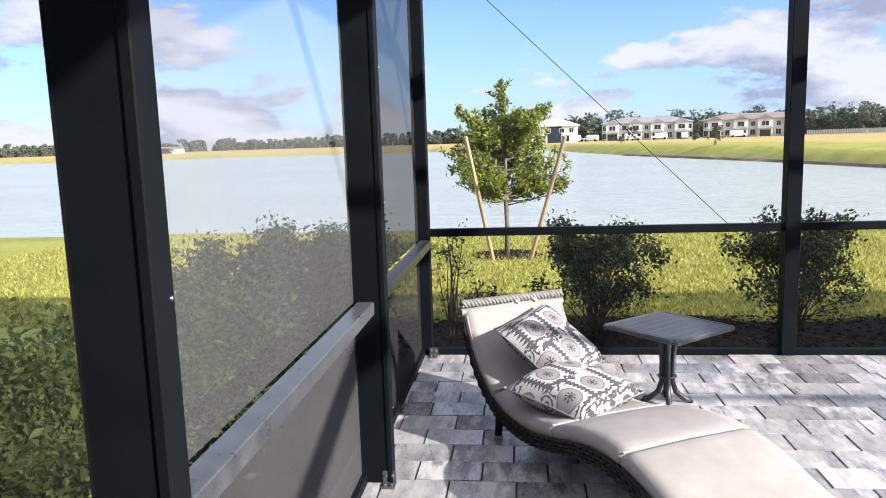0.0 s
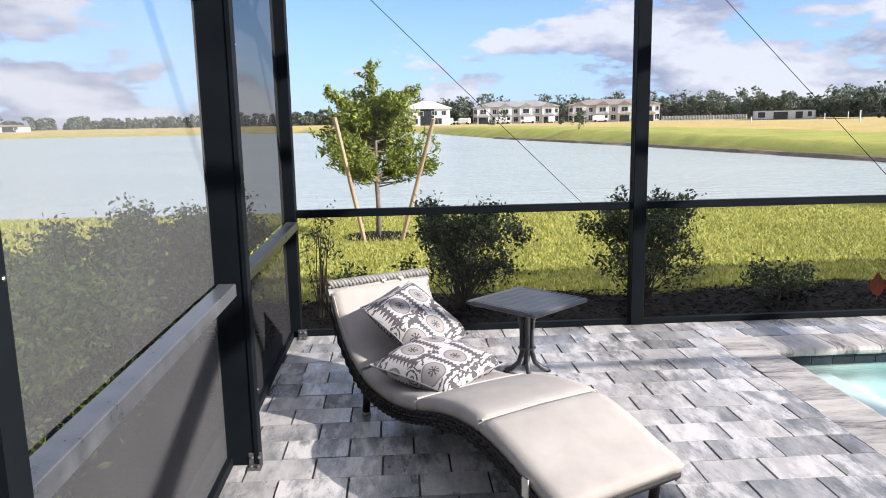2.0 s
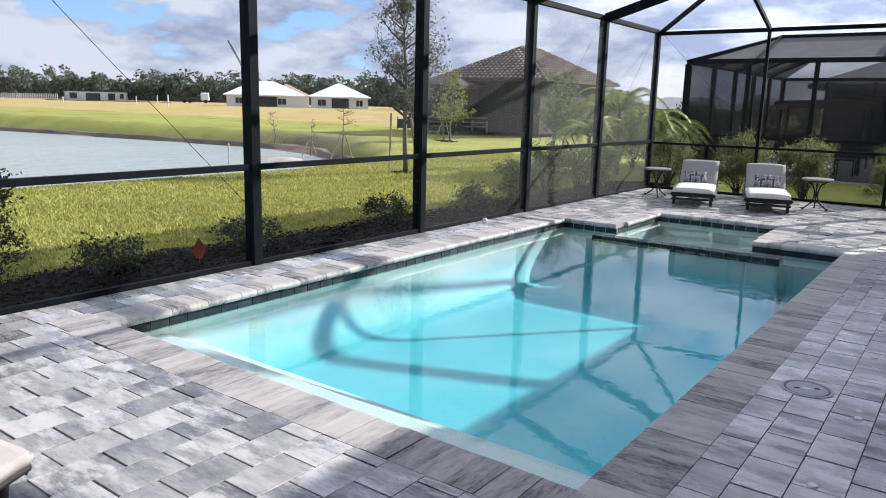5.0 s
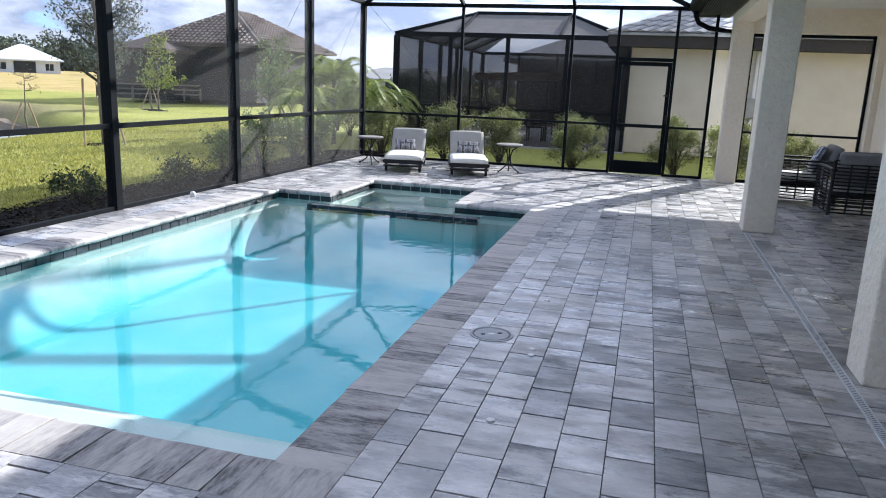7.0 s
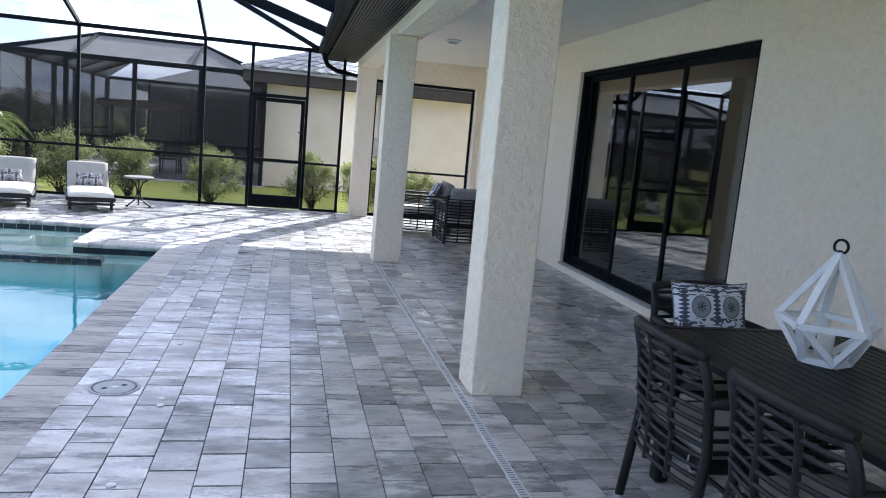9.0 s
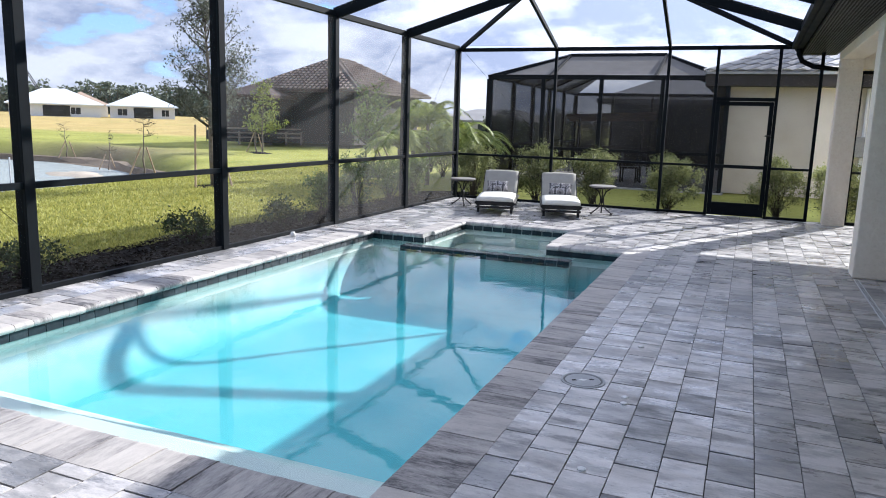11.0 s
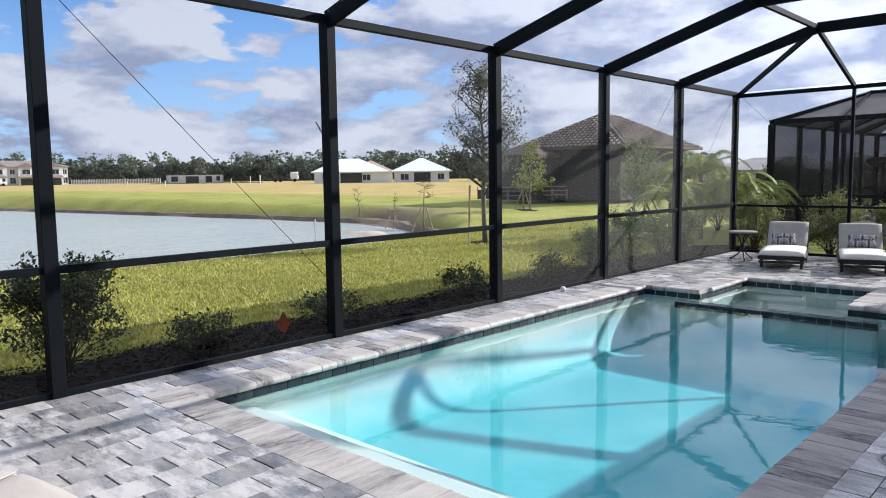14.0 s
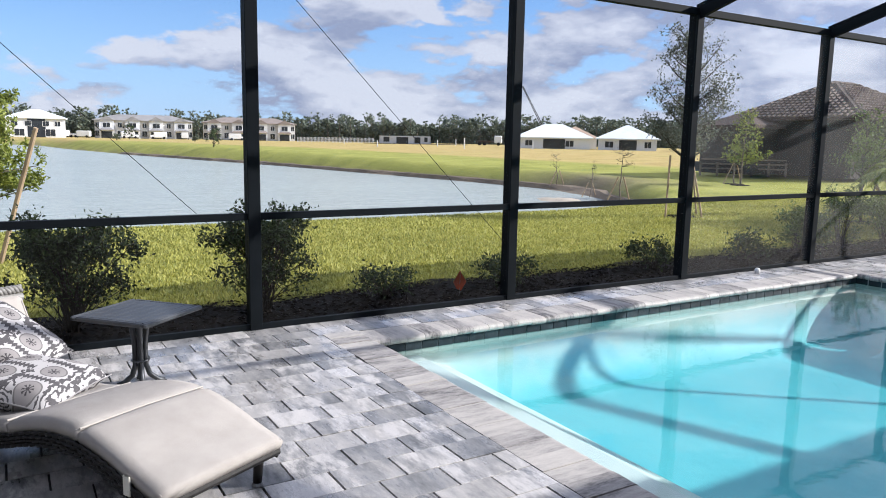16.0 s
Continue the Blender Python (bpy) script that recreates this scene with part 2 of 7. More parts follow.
M["far_glass"] = plain("far window glass", (0.015, 0.018, 0.022), (0.04, 0.045, 0.05), 0.15, 0.6, 2.0, 0.0, 0.01)
M["roof_tile"] = plain("barrel roof tile", (0.028, 0.018, 0.014), (0.085, 0.054, 0.040), 0.8, 1.2, 14.0, 0.3, 0.01)
# Sun highlights on the barrels are put into this pale tile colour.
M["barrel_highlight"] = plain("barrel tile with painted highlight", (0.11, 0.077, 0.062), (0.36, 0.285, 0.23), 0.8, 1.6, 14.0, 0.3, 0.01)
M["roof_tile_light"] = plain("pale roof tile", (0.27, 0.26, 0.25), (0.45, 0.44, 0.42), 0.8, 1.2, 14.0, 0.3, 0.01)
M["nb_wall"] = plain("cream neighbour stucco", (0.56, 0.50, 0.42), (0.68, 0.62, 0.53), 0.88, 1.4, 30.0, 0.4, 0.006)
# Near-black taupe: the shade on these walls is put into the colour.
M["nb_wall_dark"] = plain("shade-dark taupe stucco", (0.030, 0.025, 0.022), (0.052, 0.043, 0.038), 0.88, 1.4, 30.0, 0.4, 0.006)
M["fence"] = plain("white site fence", (0.50, 0.50, 0.49), (0.62, 0.62, 0.61), 0.8, 0.7, 5.0, 0.1, 0.01)
M["canopy"] = plain("faded brown canopy cloth", (0.10, 0.055, 0.04), (0.17, 0.10, 0.075), 0.9, 4.0, 90.0, 0.1, 0.002)
M["rust"] = plain("dark bushy stems", (0.02, 0.015, 0.012), (0.05, 0.04, 0.03), 0.9, 20.0, 90.0, 0.3, 0.003)


def screen_material(name, tint, cover, through_cloth=0.12):
    n = Nodes(name)
    clear = n.add("BsdfTransparent")
    v = n.place()
    f = n.ramp(n.noise(v, 2.2, 3), [(0.3, tuple(c * 0.85 for c in tint)), (0.7, tint)])
    cloth = n.add("BsdfDiffuse")
    n.link(f, cloth.inputs[0])
    thin = n.add("BsdfTranslucent")
    n.link(f, thin.inputs[0])
    both = n.t.nodes.new("ShaderNodeMixShader")
    both.inputs[0].default_value = through_cloth
    n.link(cloth.outputs[0], both.inputs[1])
    n.link(thin.outputs[0], both.inputs[2])
    m = n.t.nodes.new("ShaderNodeMixShader")
    m.inputs[0].default_value = cover
    n.link(clear.outputs[0], m.inputs[1])
    n.link(both.outputs[0], m.inputs[2])
    n.link(m.outputs[0], n.out.inputs[0])
    return n.m


M["screen"] = screen_material("insect screen", (0.013, 0.013, 0.013), 0.45)
# Haze of sun and glancing view is put into these two cloths' colour.
M["screen_hazy"] = screen_material("glare-hazed insect screen", (0.08, 0.077, 0.073), 0.47)
M["screen_hazier"] = screen_material("very glare-hazed insect screen", (0.125, 0.121, 0.115), 0.55)
# Sunlit haze seen at a low angle is put into the west cloth.
M["screen_west"] = screen_material("west insect screen with haze", (0.115, 0.115, 0.118), 0.60)
M["screen_roof"] = screen_material("roof screen", (0.05, 0.05, 0.05), 0.42)
# Darkness of the mesh seen edge-on is put into this west bay's cloth.
M["screen_edge_on"] = screen_material("edge-on dark insect screen", (0.030, 0.030, 0.032), 0.86)
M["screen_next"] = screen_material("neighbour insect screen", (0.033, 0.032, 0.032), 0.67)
# Neighbour's roof cloth, paler than its walls: sunlight on it is painted in.
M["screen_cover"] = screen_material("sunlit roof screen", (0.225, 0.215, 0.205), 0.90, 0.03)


def leaf_material(name, dark, light, gloss=0.55):
    n = Nodes(name)
    g = n.t.nodes.new("ShaderNodeNewGeometry")
    o = n.t.nodes.new("ShaderNodeObjectInfo")
    r = n.math("FRACT", n.math("ADD", g.outputs["Random Per Island"], o.outputs["Random"]))
    v = n.place()
    f = n.math("ADD", n.math("MULTIPLY", r, 0.6), n.math("MULTIPLY", n.noise(v, 3.0, 2), 0.4))
    col = n.ramp(f, [(0.15, dark), (0.85, light)])
    b = n.surface(col, gloss, 0.0, None, 0.4)
    t = n.add("BsdfTranslucent")
    n.link(col, t.inputs[0])
    m = n.t.nodes.new("ShaderNodeMixShader")
    m.inputs[0].default_value = 0.3
    n.link(b.outputs[0], m.inputs[1])
    n.link(t.outputs[0], m.inputs[2])
    n.link(m.outputs[0], n.out.inputs[0])
    return n.m


M["leaf_bush"] = leaf_material("bush leaf", (0.016, 0.029, 0.011), (0.105, 0.145, 0.052))
M["leaf_hedge"] = leaf_material("hedge leaf", (0.055, 0.09, 0.02), (0.25, 0.33, 0.08))
M["leaf_tree"] = leaf_material("young tree leaf", (0.07, 0.11, 0.015), (0.38, 0.42, 0.075))
M["leaf_olive"] = leaf_material("olive leaf", (0.055, 0.065, 0.045), (0.20, 0.21, 0.15))
M["leaf_palm"] = leaf_material("palm leaf", (0.12, 0.17, 0.025), (0.38, 0.43, 0.09))
M["leaf_cream"] = leaf_material("cream-tipped small leaf", (0.055, 0.080, 0.024), (0.42, 0.44, 0.17))
# Foliage greyed and lightened: distance haze is put into the colour.
M["leaf_wood"] = leaf_material("hazed far wood leaf", (0.085, 0.11, 0.08), (0.19, 0.215, 0.155), 0.8)
M["grass_blade"] = leaf_material("grass blade", (0.175, 0.19, 0.030), (0.54, 0.515, 0.13), 0.6)


def ground_material():
    n = Nodes("lawn and field")
    v = n.place()
    a, b, c = n.noise(v, 0.35, 4), n.noise(v, 7.0, 4, 0.65), n.noise(v, 60.0, 3, 0.7)
    f = n.math("ADD", n.math("MULTIPLY", a, 0.4), n.math("ADD", n.math("MULTIPLY", b, 0.32), n.math("MULTIPLY", c, 0.28)))
    lawn = n.ramp(f, [(0.32, (0.135, 0.15, 0.030)), (0.5, (0.305, 0.315, 0.068)), (0.68, (0.46, 0.445, 0.115))])
    dry = n.ramp(f, [(0.30, (0.27, 0.20, 0.07)), (0.5, (0.45, 0.342, 0.128)), (0.72, (0.60, 0.475, 0.21))])
    mud = n.ramp(f, [(0.3, (0.09, 0.07, 0.045)), (0.7, (0.25, 0.205, 0.145))])
    at = n.t.nodes.new("ShaderNodeAttribute")
    at.attribute_name = "cover"
    s = n.t.nodes.new("ShaderNodeSeparateColor")
    n.link(at.outputs["Color"], s.inputs[0])
    wob = n.math("MULTIPLY", n.math("SUBTRACT", n.noise(v, 0.10, 6, 0.75), 0.5), 2.4)
    col = n.mix(n.math("ADD", s.outputs[0], n.math("MULTIPLY", wob, s.outputs[0]), True), lawn, dry)
    col = n.mix(s.outputs[1], col, mud)
    n.surface(col, 0.9, 0.0, n.bump(f, 0.8, 0.04), 0.2)
    return n.m


M["ground"] = ground_material()


def paver_material(name, stops, stretch, bloom=0.0):
    n = Nodes(name)
    g = n.t.nodes.new("ShaderNodeNewGeometry")
    o = n.t.nodes.new("ShaderNodeObjectInfo")
    r = n.math("FRACT", n.math("ADD", n.math("MULTIPLY", g.outputs["Random Per Island"], 7.31), n.math("MULTIPLY", o.outputs["Random"], 5.17)))
    v = n.place(False, stretch)
    off = n.t.nodes.new("ShaderNodeVectorMath")
    n.link(v, off.inputs[0])
    cx = n.t.nodes.new("ShaderNodeCombineXYZ")
    n.link(n.math("MULTIPLY", r, 40.0), cx.inputs[2])
    n.link(cx.outputs[0], off.inputs[1])
    a, b, c = n.noise(off.outputs[0], 4.2, 6, 0.72), n.noise(v, 26.0, 4, 0.7), n.noise(v, 150.0, 3, 0.7)
    f = n.math("ADD", n.math("MULTIPLY", a, 0.62), n.math("ADD", n.math("MULTIPLY", r, 0.17), n.math("MULTIPLY", b, 0.23)))
    col = n.ramp(f, stops)
    if bloom:
        e = n.noise(off.outputs[0], 3.6, 9, 0.74)
        patch = n.ramp(e, [(0.475, (0, 0, 0)), (0.575, (1, 1, 1))])
        keep = n.math("GREATER_THAN", n.math("FRACT", n.math("MULTIPLY", r, 13.7)), 0.28)
        col = n.mix(n.math("MULTIPLY", n.math("MULTIPLY", patch, keep), bloom), col, (0.69, 0.655, 0.63))
    col = n.mix(0.25, col, n.ramp(c, [(0.3, (0.25, 0.25, 0.25)), (0.7, (1, 1, 1))]), "MULTIPLY")
    h = n.math("ADD", n.math("MULTIPLY", c, 0.5), n.math("MULTIPLY", b, 0.5))
    # sealer lies in patches: some stones and streaks shine, others are dull
    seal = n.ramp(n.noise(off.outputs[0], 2.9, 7, 0.7), [(0.40, (0, 0, 0)), (0.60, (1, 1, 1))])
    rough = n.math("SUBTRACT", n.math("ADD", n.math("MULTIPLY", b, 0.22), 0.52), n.math("MULTIPLY", seal, 0.42 if bloom else 0.14))
    b = n.surface(col, rough, 0.0, n.bump(h, 0.24, 0.003), 0.85 if bloom else 0.3)
    if bloom:
        n.link(n.math("MULTIPLY", seal, 0.75), b.inputs["Coat Weight"])
        b.inputs["Coat Roughness"].default_value = 0.16
    return n.m


M["paver"] = paver_material("concrete paver", [(0.35, (0.098, 0.099, 0.103)), (0.46, (0.23, 0.227, 0.227)), (0.57, (0.405, 0.385, 0.37)), (0.70, (0.565, 0.537, 0.51))], (1.9, 0.6, 1), 0.75)
M["coping"] = paver_material("streaked coping", [(0.35, (0.09, 0.085, 0.085)), (0.445, (0.32, 0.30, 0.288)), (0.55, (0.475, 0.445, 0.415)), (0.74, (0.60, 0.56, 0.515))], (0.8, 3.2, 1))
M["coping_side"] = paver_material("streaked coping turned", [(0.35, (0.09, 0.085, 0.085)), (0.445, (0.32, 0.30, 0.288)), (0.55, (0.475, 0.445, 0.415)), (0.74, (0.60, 0.56, 0.515))], (3.2, 0.8, 1))
M["tile"] = paver_material("slate blue waterline tile", [(0.3, (0.006, 0.011, 0.016)), (0.5, (0.015, 0.026, 0.034)), (0.75, (0.055, 0.075, 0.088))], (4, 4, 4))
M["tile_wet"] = plain("wet slate tile", (0.018, 0.030, 0.038), (0.075, 0.095, 0.105), 0.14, 9.0, 60.0, 0.25, 0.002)
M["grout"] = plain("tile grout", (0.26, 0.27, 0.275), (0.36, 0.37, 0.375), 0.9, 20.0, 160.0, 0.2, 0.002)


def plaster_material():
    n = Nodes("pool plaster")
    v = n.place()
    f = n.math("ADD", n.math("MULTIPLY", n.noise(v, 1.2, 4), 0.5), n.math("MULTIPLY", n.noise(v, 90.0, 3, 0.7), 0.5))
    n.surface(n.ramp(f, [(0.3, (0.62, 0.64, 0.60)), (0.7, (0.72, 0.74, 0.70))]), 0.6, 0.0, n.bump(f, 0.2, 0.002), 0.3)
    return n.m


def water_tint_material():
    """Pool plaster with the water's tint put into its colour, greener with depth."""
    n = Nodes("pool plaster with water tint")
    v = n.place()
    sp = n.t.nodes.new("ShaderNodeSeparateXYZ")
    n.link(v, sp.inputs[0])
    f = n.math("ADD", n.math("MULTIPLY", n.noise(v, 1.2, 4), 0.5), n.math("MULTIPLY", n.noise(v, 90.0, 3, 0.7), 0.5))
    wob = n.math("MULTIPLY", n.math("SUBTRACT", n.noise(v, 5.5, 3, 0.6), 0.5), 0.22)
    # depth below the waterline picks how much water tint the colour holds
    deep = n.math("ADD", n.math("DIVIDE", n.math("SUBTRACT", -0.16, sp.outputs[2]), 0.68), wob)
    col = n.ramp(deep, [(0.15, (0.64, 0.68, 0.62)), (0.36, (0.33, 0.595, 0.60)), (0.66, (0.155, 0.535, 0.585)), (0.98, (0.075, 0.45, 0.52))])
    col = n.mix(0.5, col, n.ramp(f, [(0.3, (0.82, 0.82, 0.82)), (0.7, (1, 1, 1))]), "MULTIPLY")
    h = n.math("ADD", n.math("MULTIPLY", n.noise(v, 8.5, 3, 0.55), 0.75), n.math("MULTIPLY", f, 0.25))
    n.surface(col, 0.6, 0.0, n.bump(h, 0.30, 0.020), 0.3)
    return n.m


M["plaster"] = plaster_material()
M["plaster_water_tint"] = water_tint_material()


def water_material(name, tint, ripple_scale, strength, dist, stretch=(1, 1, 1), clear=True, lake_tone=(0.1, 0.16, 0.2)):
    """Clear water over a built floor, or a deep lake toned with sky reflection: gloss by Fresnel."""
    n = Nodes(name)
    v = n.place(False, stretch)
    h = n.math("ADD", n.math("MULTIPLY", n.noise(v, ripple_scale, 3, 0.5), 0.7), n.math("MULTIPLY", n.noise(v, ripple_scale * 4.3, 2, 0.5), 0.3))
    nor = n.bump(h, strength, dist)
    lw = n.add("LayerWeight")
    n.link(nor, lw.inputs["Normal"])
    fr = n.math("ADD", n.math("MULTIPLY", n.math("POWER", lw.outputs["Facing"], 4.3 if clear else 3.4), 0.95), 0.025, True)
    if not clear:
        fr = n.math("MULTIPLY", fr, 0.55)
    gl = n.add("BsdfGlossy", Roughness=0.008 if clear else 0.16)
    n.link(nor, gl.inputs["Normal"])
    if clear:
        under = n.add("BsdfTransparent")
        under.inputs[0].default_value = (*tint, 1)
    else:
        under = n.add("BsdfDiffuse")
        c = n.ramp(n.noise(v, ripple_scale * 0.05, 3), [(0.3, tuple(k * 0.9 for k in lake_tone)), (0.7, lake_tone)])
        n.link(c, under.inputs[0])
    m = n.t.nodes.new("ShaderNodeMixShader")
    n.link(fr, m.inputs[0])
    n.link(under.outputs[0], m.inputs[1])
    n.link(gl.outputs[0], m.inputs[2])
    n.link(m.outputs[0], n.out.inputs[0])
    return n.m


M["pool_water"] = water_material("pool water", (0.88, 0.98, 0.985), 2.2, 0.036, 0.05)
# Pale sky reflection is partly put into the lake's diffuse colour.
M["lake_water"] = water_material("lake water", (1, 1, 1), 1.6, 0.8, 0.22, (0.22, 1.0, 1), False, (0.43, 0.475, 0.445))


def glass_material():
    n = Nodes("window glass")
    v = n.place()
    nor = n.bump(n.noise(v, 1.1, 2), 0.02, 0.02)
    lw = n.add("LayerWeight")
    fr = n.math("ADD", n.math("MULTIPLY", n.math("POWER", lw.outputs["Facing"], 4.0), 0.85), 0.16, True)
    gl = n.add("BsdfGlossy", Roughness=0.01)
    n.link(nor, gl.inputs["Normal"])
    tr = n.add("BsdfTransparent")
    tr.inputs[0].default_value = (0.62, 0.68, 0.68, 1)
    m = n.t.nodes.new("ShaderNodeMixShader")
    n.link(fr, m.inputs[0])
    n.link(tr.outputs[0], m.inputs[1])
    n.link(gl.outputs[0], m.inputs[2])
    n.link(m.outputs[0], n.out.inputs[0])
    return n.m


M["glass"] = glass_material()


def print_material(name, ground, grey, ink):
    """Woven print of grey medallions between toothed dark bands, in the cushion's own plane."""
    n = Nodes(name)
    o = n.t.nodes.new("ShaderNodeTexCoord").outputs["Object"]
    s = n.t.nodes.new("ShaderNodeSeparateXYZ")
    n.link(o, s.inputs[0])
    x, y = n.math("DIVIDE", s.outputs[0], 0.185), n.math("DIVIDE", s.outputs[1], 0.20)
    row = n.math("FLOOR", y)
    x2 = n.math("ADD", x, n.math("MULTIPLY", n.math("FRACT", n.math("MULTIPLY", row, 0.5)), 1.0))
    fx, fy = n.math("SUBTRACT", n.math("FRACT", x2), 0.5), n.math("SUBTRACT", n.math("FRACT", y), 0.5)
    r = n.math("SQRT", n.math("ADD", n.math("POWER", n.math("MULTIPLY", fx, 1.0), 2.0), n.math("POWER", fy, 2.0)))
    disc = n.math("LESS_THAN", r, 0.31)
    ring = n.math("MULTIPLY", disc, n.math("GREATER_THAN", r, 0.275))
    ang = n.math("ARCTAN2", fy, fx)
    spoke = n.math("GREATER_THAN", n.math("SINE", n.math("MULTIPLY", ang, 8.0)), 0.1)
    flower = n.math("MULTIPLY", n.math("LESS_THAN", r, 0.14), n.math("MAXIMUM", spoke, n.math("LESS_THAN", r, 0.045)))
    edge = n.math("ABSOLUTE", n.math("SUBTRACT", n.math("ABSOLUTE", fx), 0.5))
    saw2 = n.math("ABSOLUTE", n.math("SUBTRACT", n.math("FRACT", n.math("MULTIPLY", y, 9.0)), 0.5))
    tooth = n.math("LESS_THAN", edge, n.math("ADD", n.math("MULTIPLY", saw2, 0.22), 0.035))
    band = n.math("MULTIPLY", tooth, n.math("GREATER_THAN", r, 0.33))
    wv = n.place(True)
    curl = n.t.nodes.new("ShaderNodeTexWave")
    curl.wave_type = "RINGS"
    curl.inputs["Scale"].default_value = 14.0
    curl.inputs["Distortion"].default_value = 6.0
    curl.inputs["Detail Scale"].default_value = 2.0
    n.link(wv, curl.inputs["Vector"])
    swirl = n.math("MULTIPLY", n.math("GREATER_THAN", curl.outputs[1], 0.62), n.math("GREATER_THAN", n.math("ABSOLUTE", fy), 0.30))
    swirl = n.math("MULTIPLY", swirl, n.math("GREATER_THAN", r, 0.33))
    wear = n.noise(wv, 240.0, 3, 0.7)
    base = n.mix(n.math("MULTIPLY", wear, 0.3), ground, tuple(c * 0.8 for c in ground))
    col = n.mix(disc, base, grey)
    col = n.mix(ring, col, tuple(c * 0.6 for c in grey))
    inked = n.math("MAXIMUM", n.math("MAXIMUM", flower, band), swirl)
    col = n.mix(n.math("MULTIPLY", inked, n.math("ADD", n.math("MULTIPLY", wear, 0.3), 0.75)), col, ink)
    n.surface(col, 0.93, 0.0, n.bump(wear, 0.2, 0.001), 0.2)
    return n.m


M["print"] = print_material("printed pillow cloth", (0.45, 0.432, 0.432), (0.26, 0.243, 0.24), (0.045, 0.042, 0.047))
M["print_blue"] = print_material("blue printed pillow cloth", (0.66, 0.68, 0.72), (0.26, 0.27, 0.29), (0.022, 0.026, 0.045))

# ---- building helpers ----


class Mesh:
    """Collects vertices and faces of one mesh."""

    def __init__(self):
        self.v, self.f = [], []

    def add(self, verts, faces):
        k = len(self.v)
        self.v.extend(tuple(p) for p in verts)
        self.f.extend(tuple(i + k for i in q) for q in faces)
        return self

    def box(self, x0, x1, y0, y1, z0, z1, c=0.0):
        if c <= 0:
            p = [(x, y, z) for z in (z0, z1) for y in (y0, y1) for x in (x0, x1)]
            return self.add(p, [(0, 2, 3, 1), (4, 5, 7, 6), (0, 1, 5, 4), (2, 6, 7, 3), (0, 4, 6, 2), (1, 3, 7, 5)])
        c = min(c, (x1 - x0) * 0.45, (y1 - y0) * 0.45, (z1 - z0) * 0.45)
        p, f = [], []
        for z, i in ((z0, c), (z0 + c, 0), (z1 - c, 0), (z1, c)):
            a = c if i == 0 else c * 1.0
            q = [(x0 + i + a, y0 + i), (x1 - i - a, y0 + i), (x1 - i, y0 + i + a), (x1 - i, y1 - i - a), (x1 - i - a, y1 - i), (x0 + i + a, y1 - i), (x0 + i, y1 - i - a), (x0 + i, y0 + i + a)]
            p += [(x, y, z) for x, y in q]
        f.append(tuple(range(7, -1, -1)))
        f.append(tuple(range(24, 32)))
        for k in range(3):
            f += [(8 * k + i, 8 * k + (i + 1) % 8, 8 * k + 8 + (i + 1) % 8, 8 * k + 8 + i) for i in range(8)]
        return self.add(p, f)

    def beam(self, a, b, w, h, up=(0, 0, 1)):
        """A bar from a to b, w across and h along up."""
        a, b = Vector(a), Vector(b)
        d = (b - a).normalized()
        s = d.cross(Vector(up))
        if s.length < 1e-5:
            s = d.cross(Vector((1, 0, 0)))
        s = s.normalized() * w / 2
        u = s.cross(d).normalized() * h / 2
        p = [q + e * s + g * u for q in (a, b) for e, g in ((-1, -1), (1, -1), (1, 1), (-1, 1))]
        return self.add(p, [(3, 2, 1, 0), (4, 5, 6, 7), (0, 1, 5, 4), (1, 2, 6, 5), (2, 3, 7, 6), (3, 0, 4, 7)])

    def tube(self, pts, r, n=8, cap=True):
        pts = [Vector(p) for p in pts]
        rad = r if isinstance(r, (list, tuple)) else [r] * len(pts)
        rings, side = [], None
        for i, p in enumerate(pts):
            d = (pts[min(i + 1, len(pts) - 1)] - pts[max(i - 1, 0)]).normalized()
            if side is None:
                side = d.cross(Vector((0, 0, 1)))
                if side.length < 0.05:
                    side = d.cross(Vector((1, 0, 0)))
            side = (side - d * side.dot(d)).normalized()
            up = d.cross(side)
            rings.append([p + (side * math.cos(2 * math.pi * k / n) + up * math.sin(2 * math.pi * k / n)) * rad[i] for k in range(n)])
        v = [q for ring in rings for q in ring]
        f = [(n * i + k, n * i + (k + 1) % n, n * i + n + (k + 1) % n, n * i + n + k) for i in range(len(pts) - 1) for k in range(n)]
        if cap:
            f += [tuple(range(n - 1, -1, -1)), tuple(range(n * (len(pts) - 1), n * len(pts)))]
        return self.add(v, f)

    def lathe(self, prof, n=20, c=(0, 0)):
        v = [(c[0] + r * math.cos(2 * math.pi * k / n), c[1] + r * math.sin(2 * math.pi * k / n), z) for r, z in prof for k in range(n)]
        f = [(n * i + k, n * i + (k + 1) % n, n * i + n + (k + 1) % n, n * i + n + k) for i in range(len(prof) - 1) for k in range(n)]
        f += [tuple(range(n - 1, -1, -1)), tuple(range(n * (len(prof) - 1), n * len(prof)))]
        return self.add(v, f)

    def quad(self, a, b, c, d):
        return self.add([a, b, c, d], [(0, 1, 2, 3)])

    def leaves(self, centres, size, rng, flat=0.0, aspect=0.5):
        """Small folded leaves with random turns at the given places."""
        p = np.asarray(centres, float)
        k = len(p)
        s = size * (0.6 + 0.8 * rng.random((k, 1)))
        d = rng.normal(size=(k, 3))
        d[:, 2] = d[:, 2] * (1 - flat) + 0.15
        d /= np.linalg.norm(d, axis=1, keepdims=True)
        w = np.cross(d, rng.normal(size=(k, 3)))
        w /= np.linalg.norm(w, axis=1, keepdims=True) + 1e-9
        a, b = p - d * s * 0.5, p + d * s * 0.5
        m = np.cross(d, w) * s * 0.12
        l, r = p + w * s * aspect * 0.5 + m, p - w * s * aspect * 0.5 + m
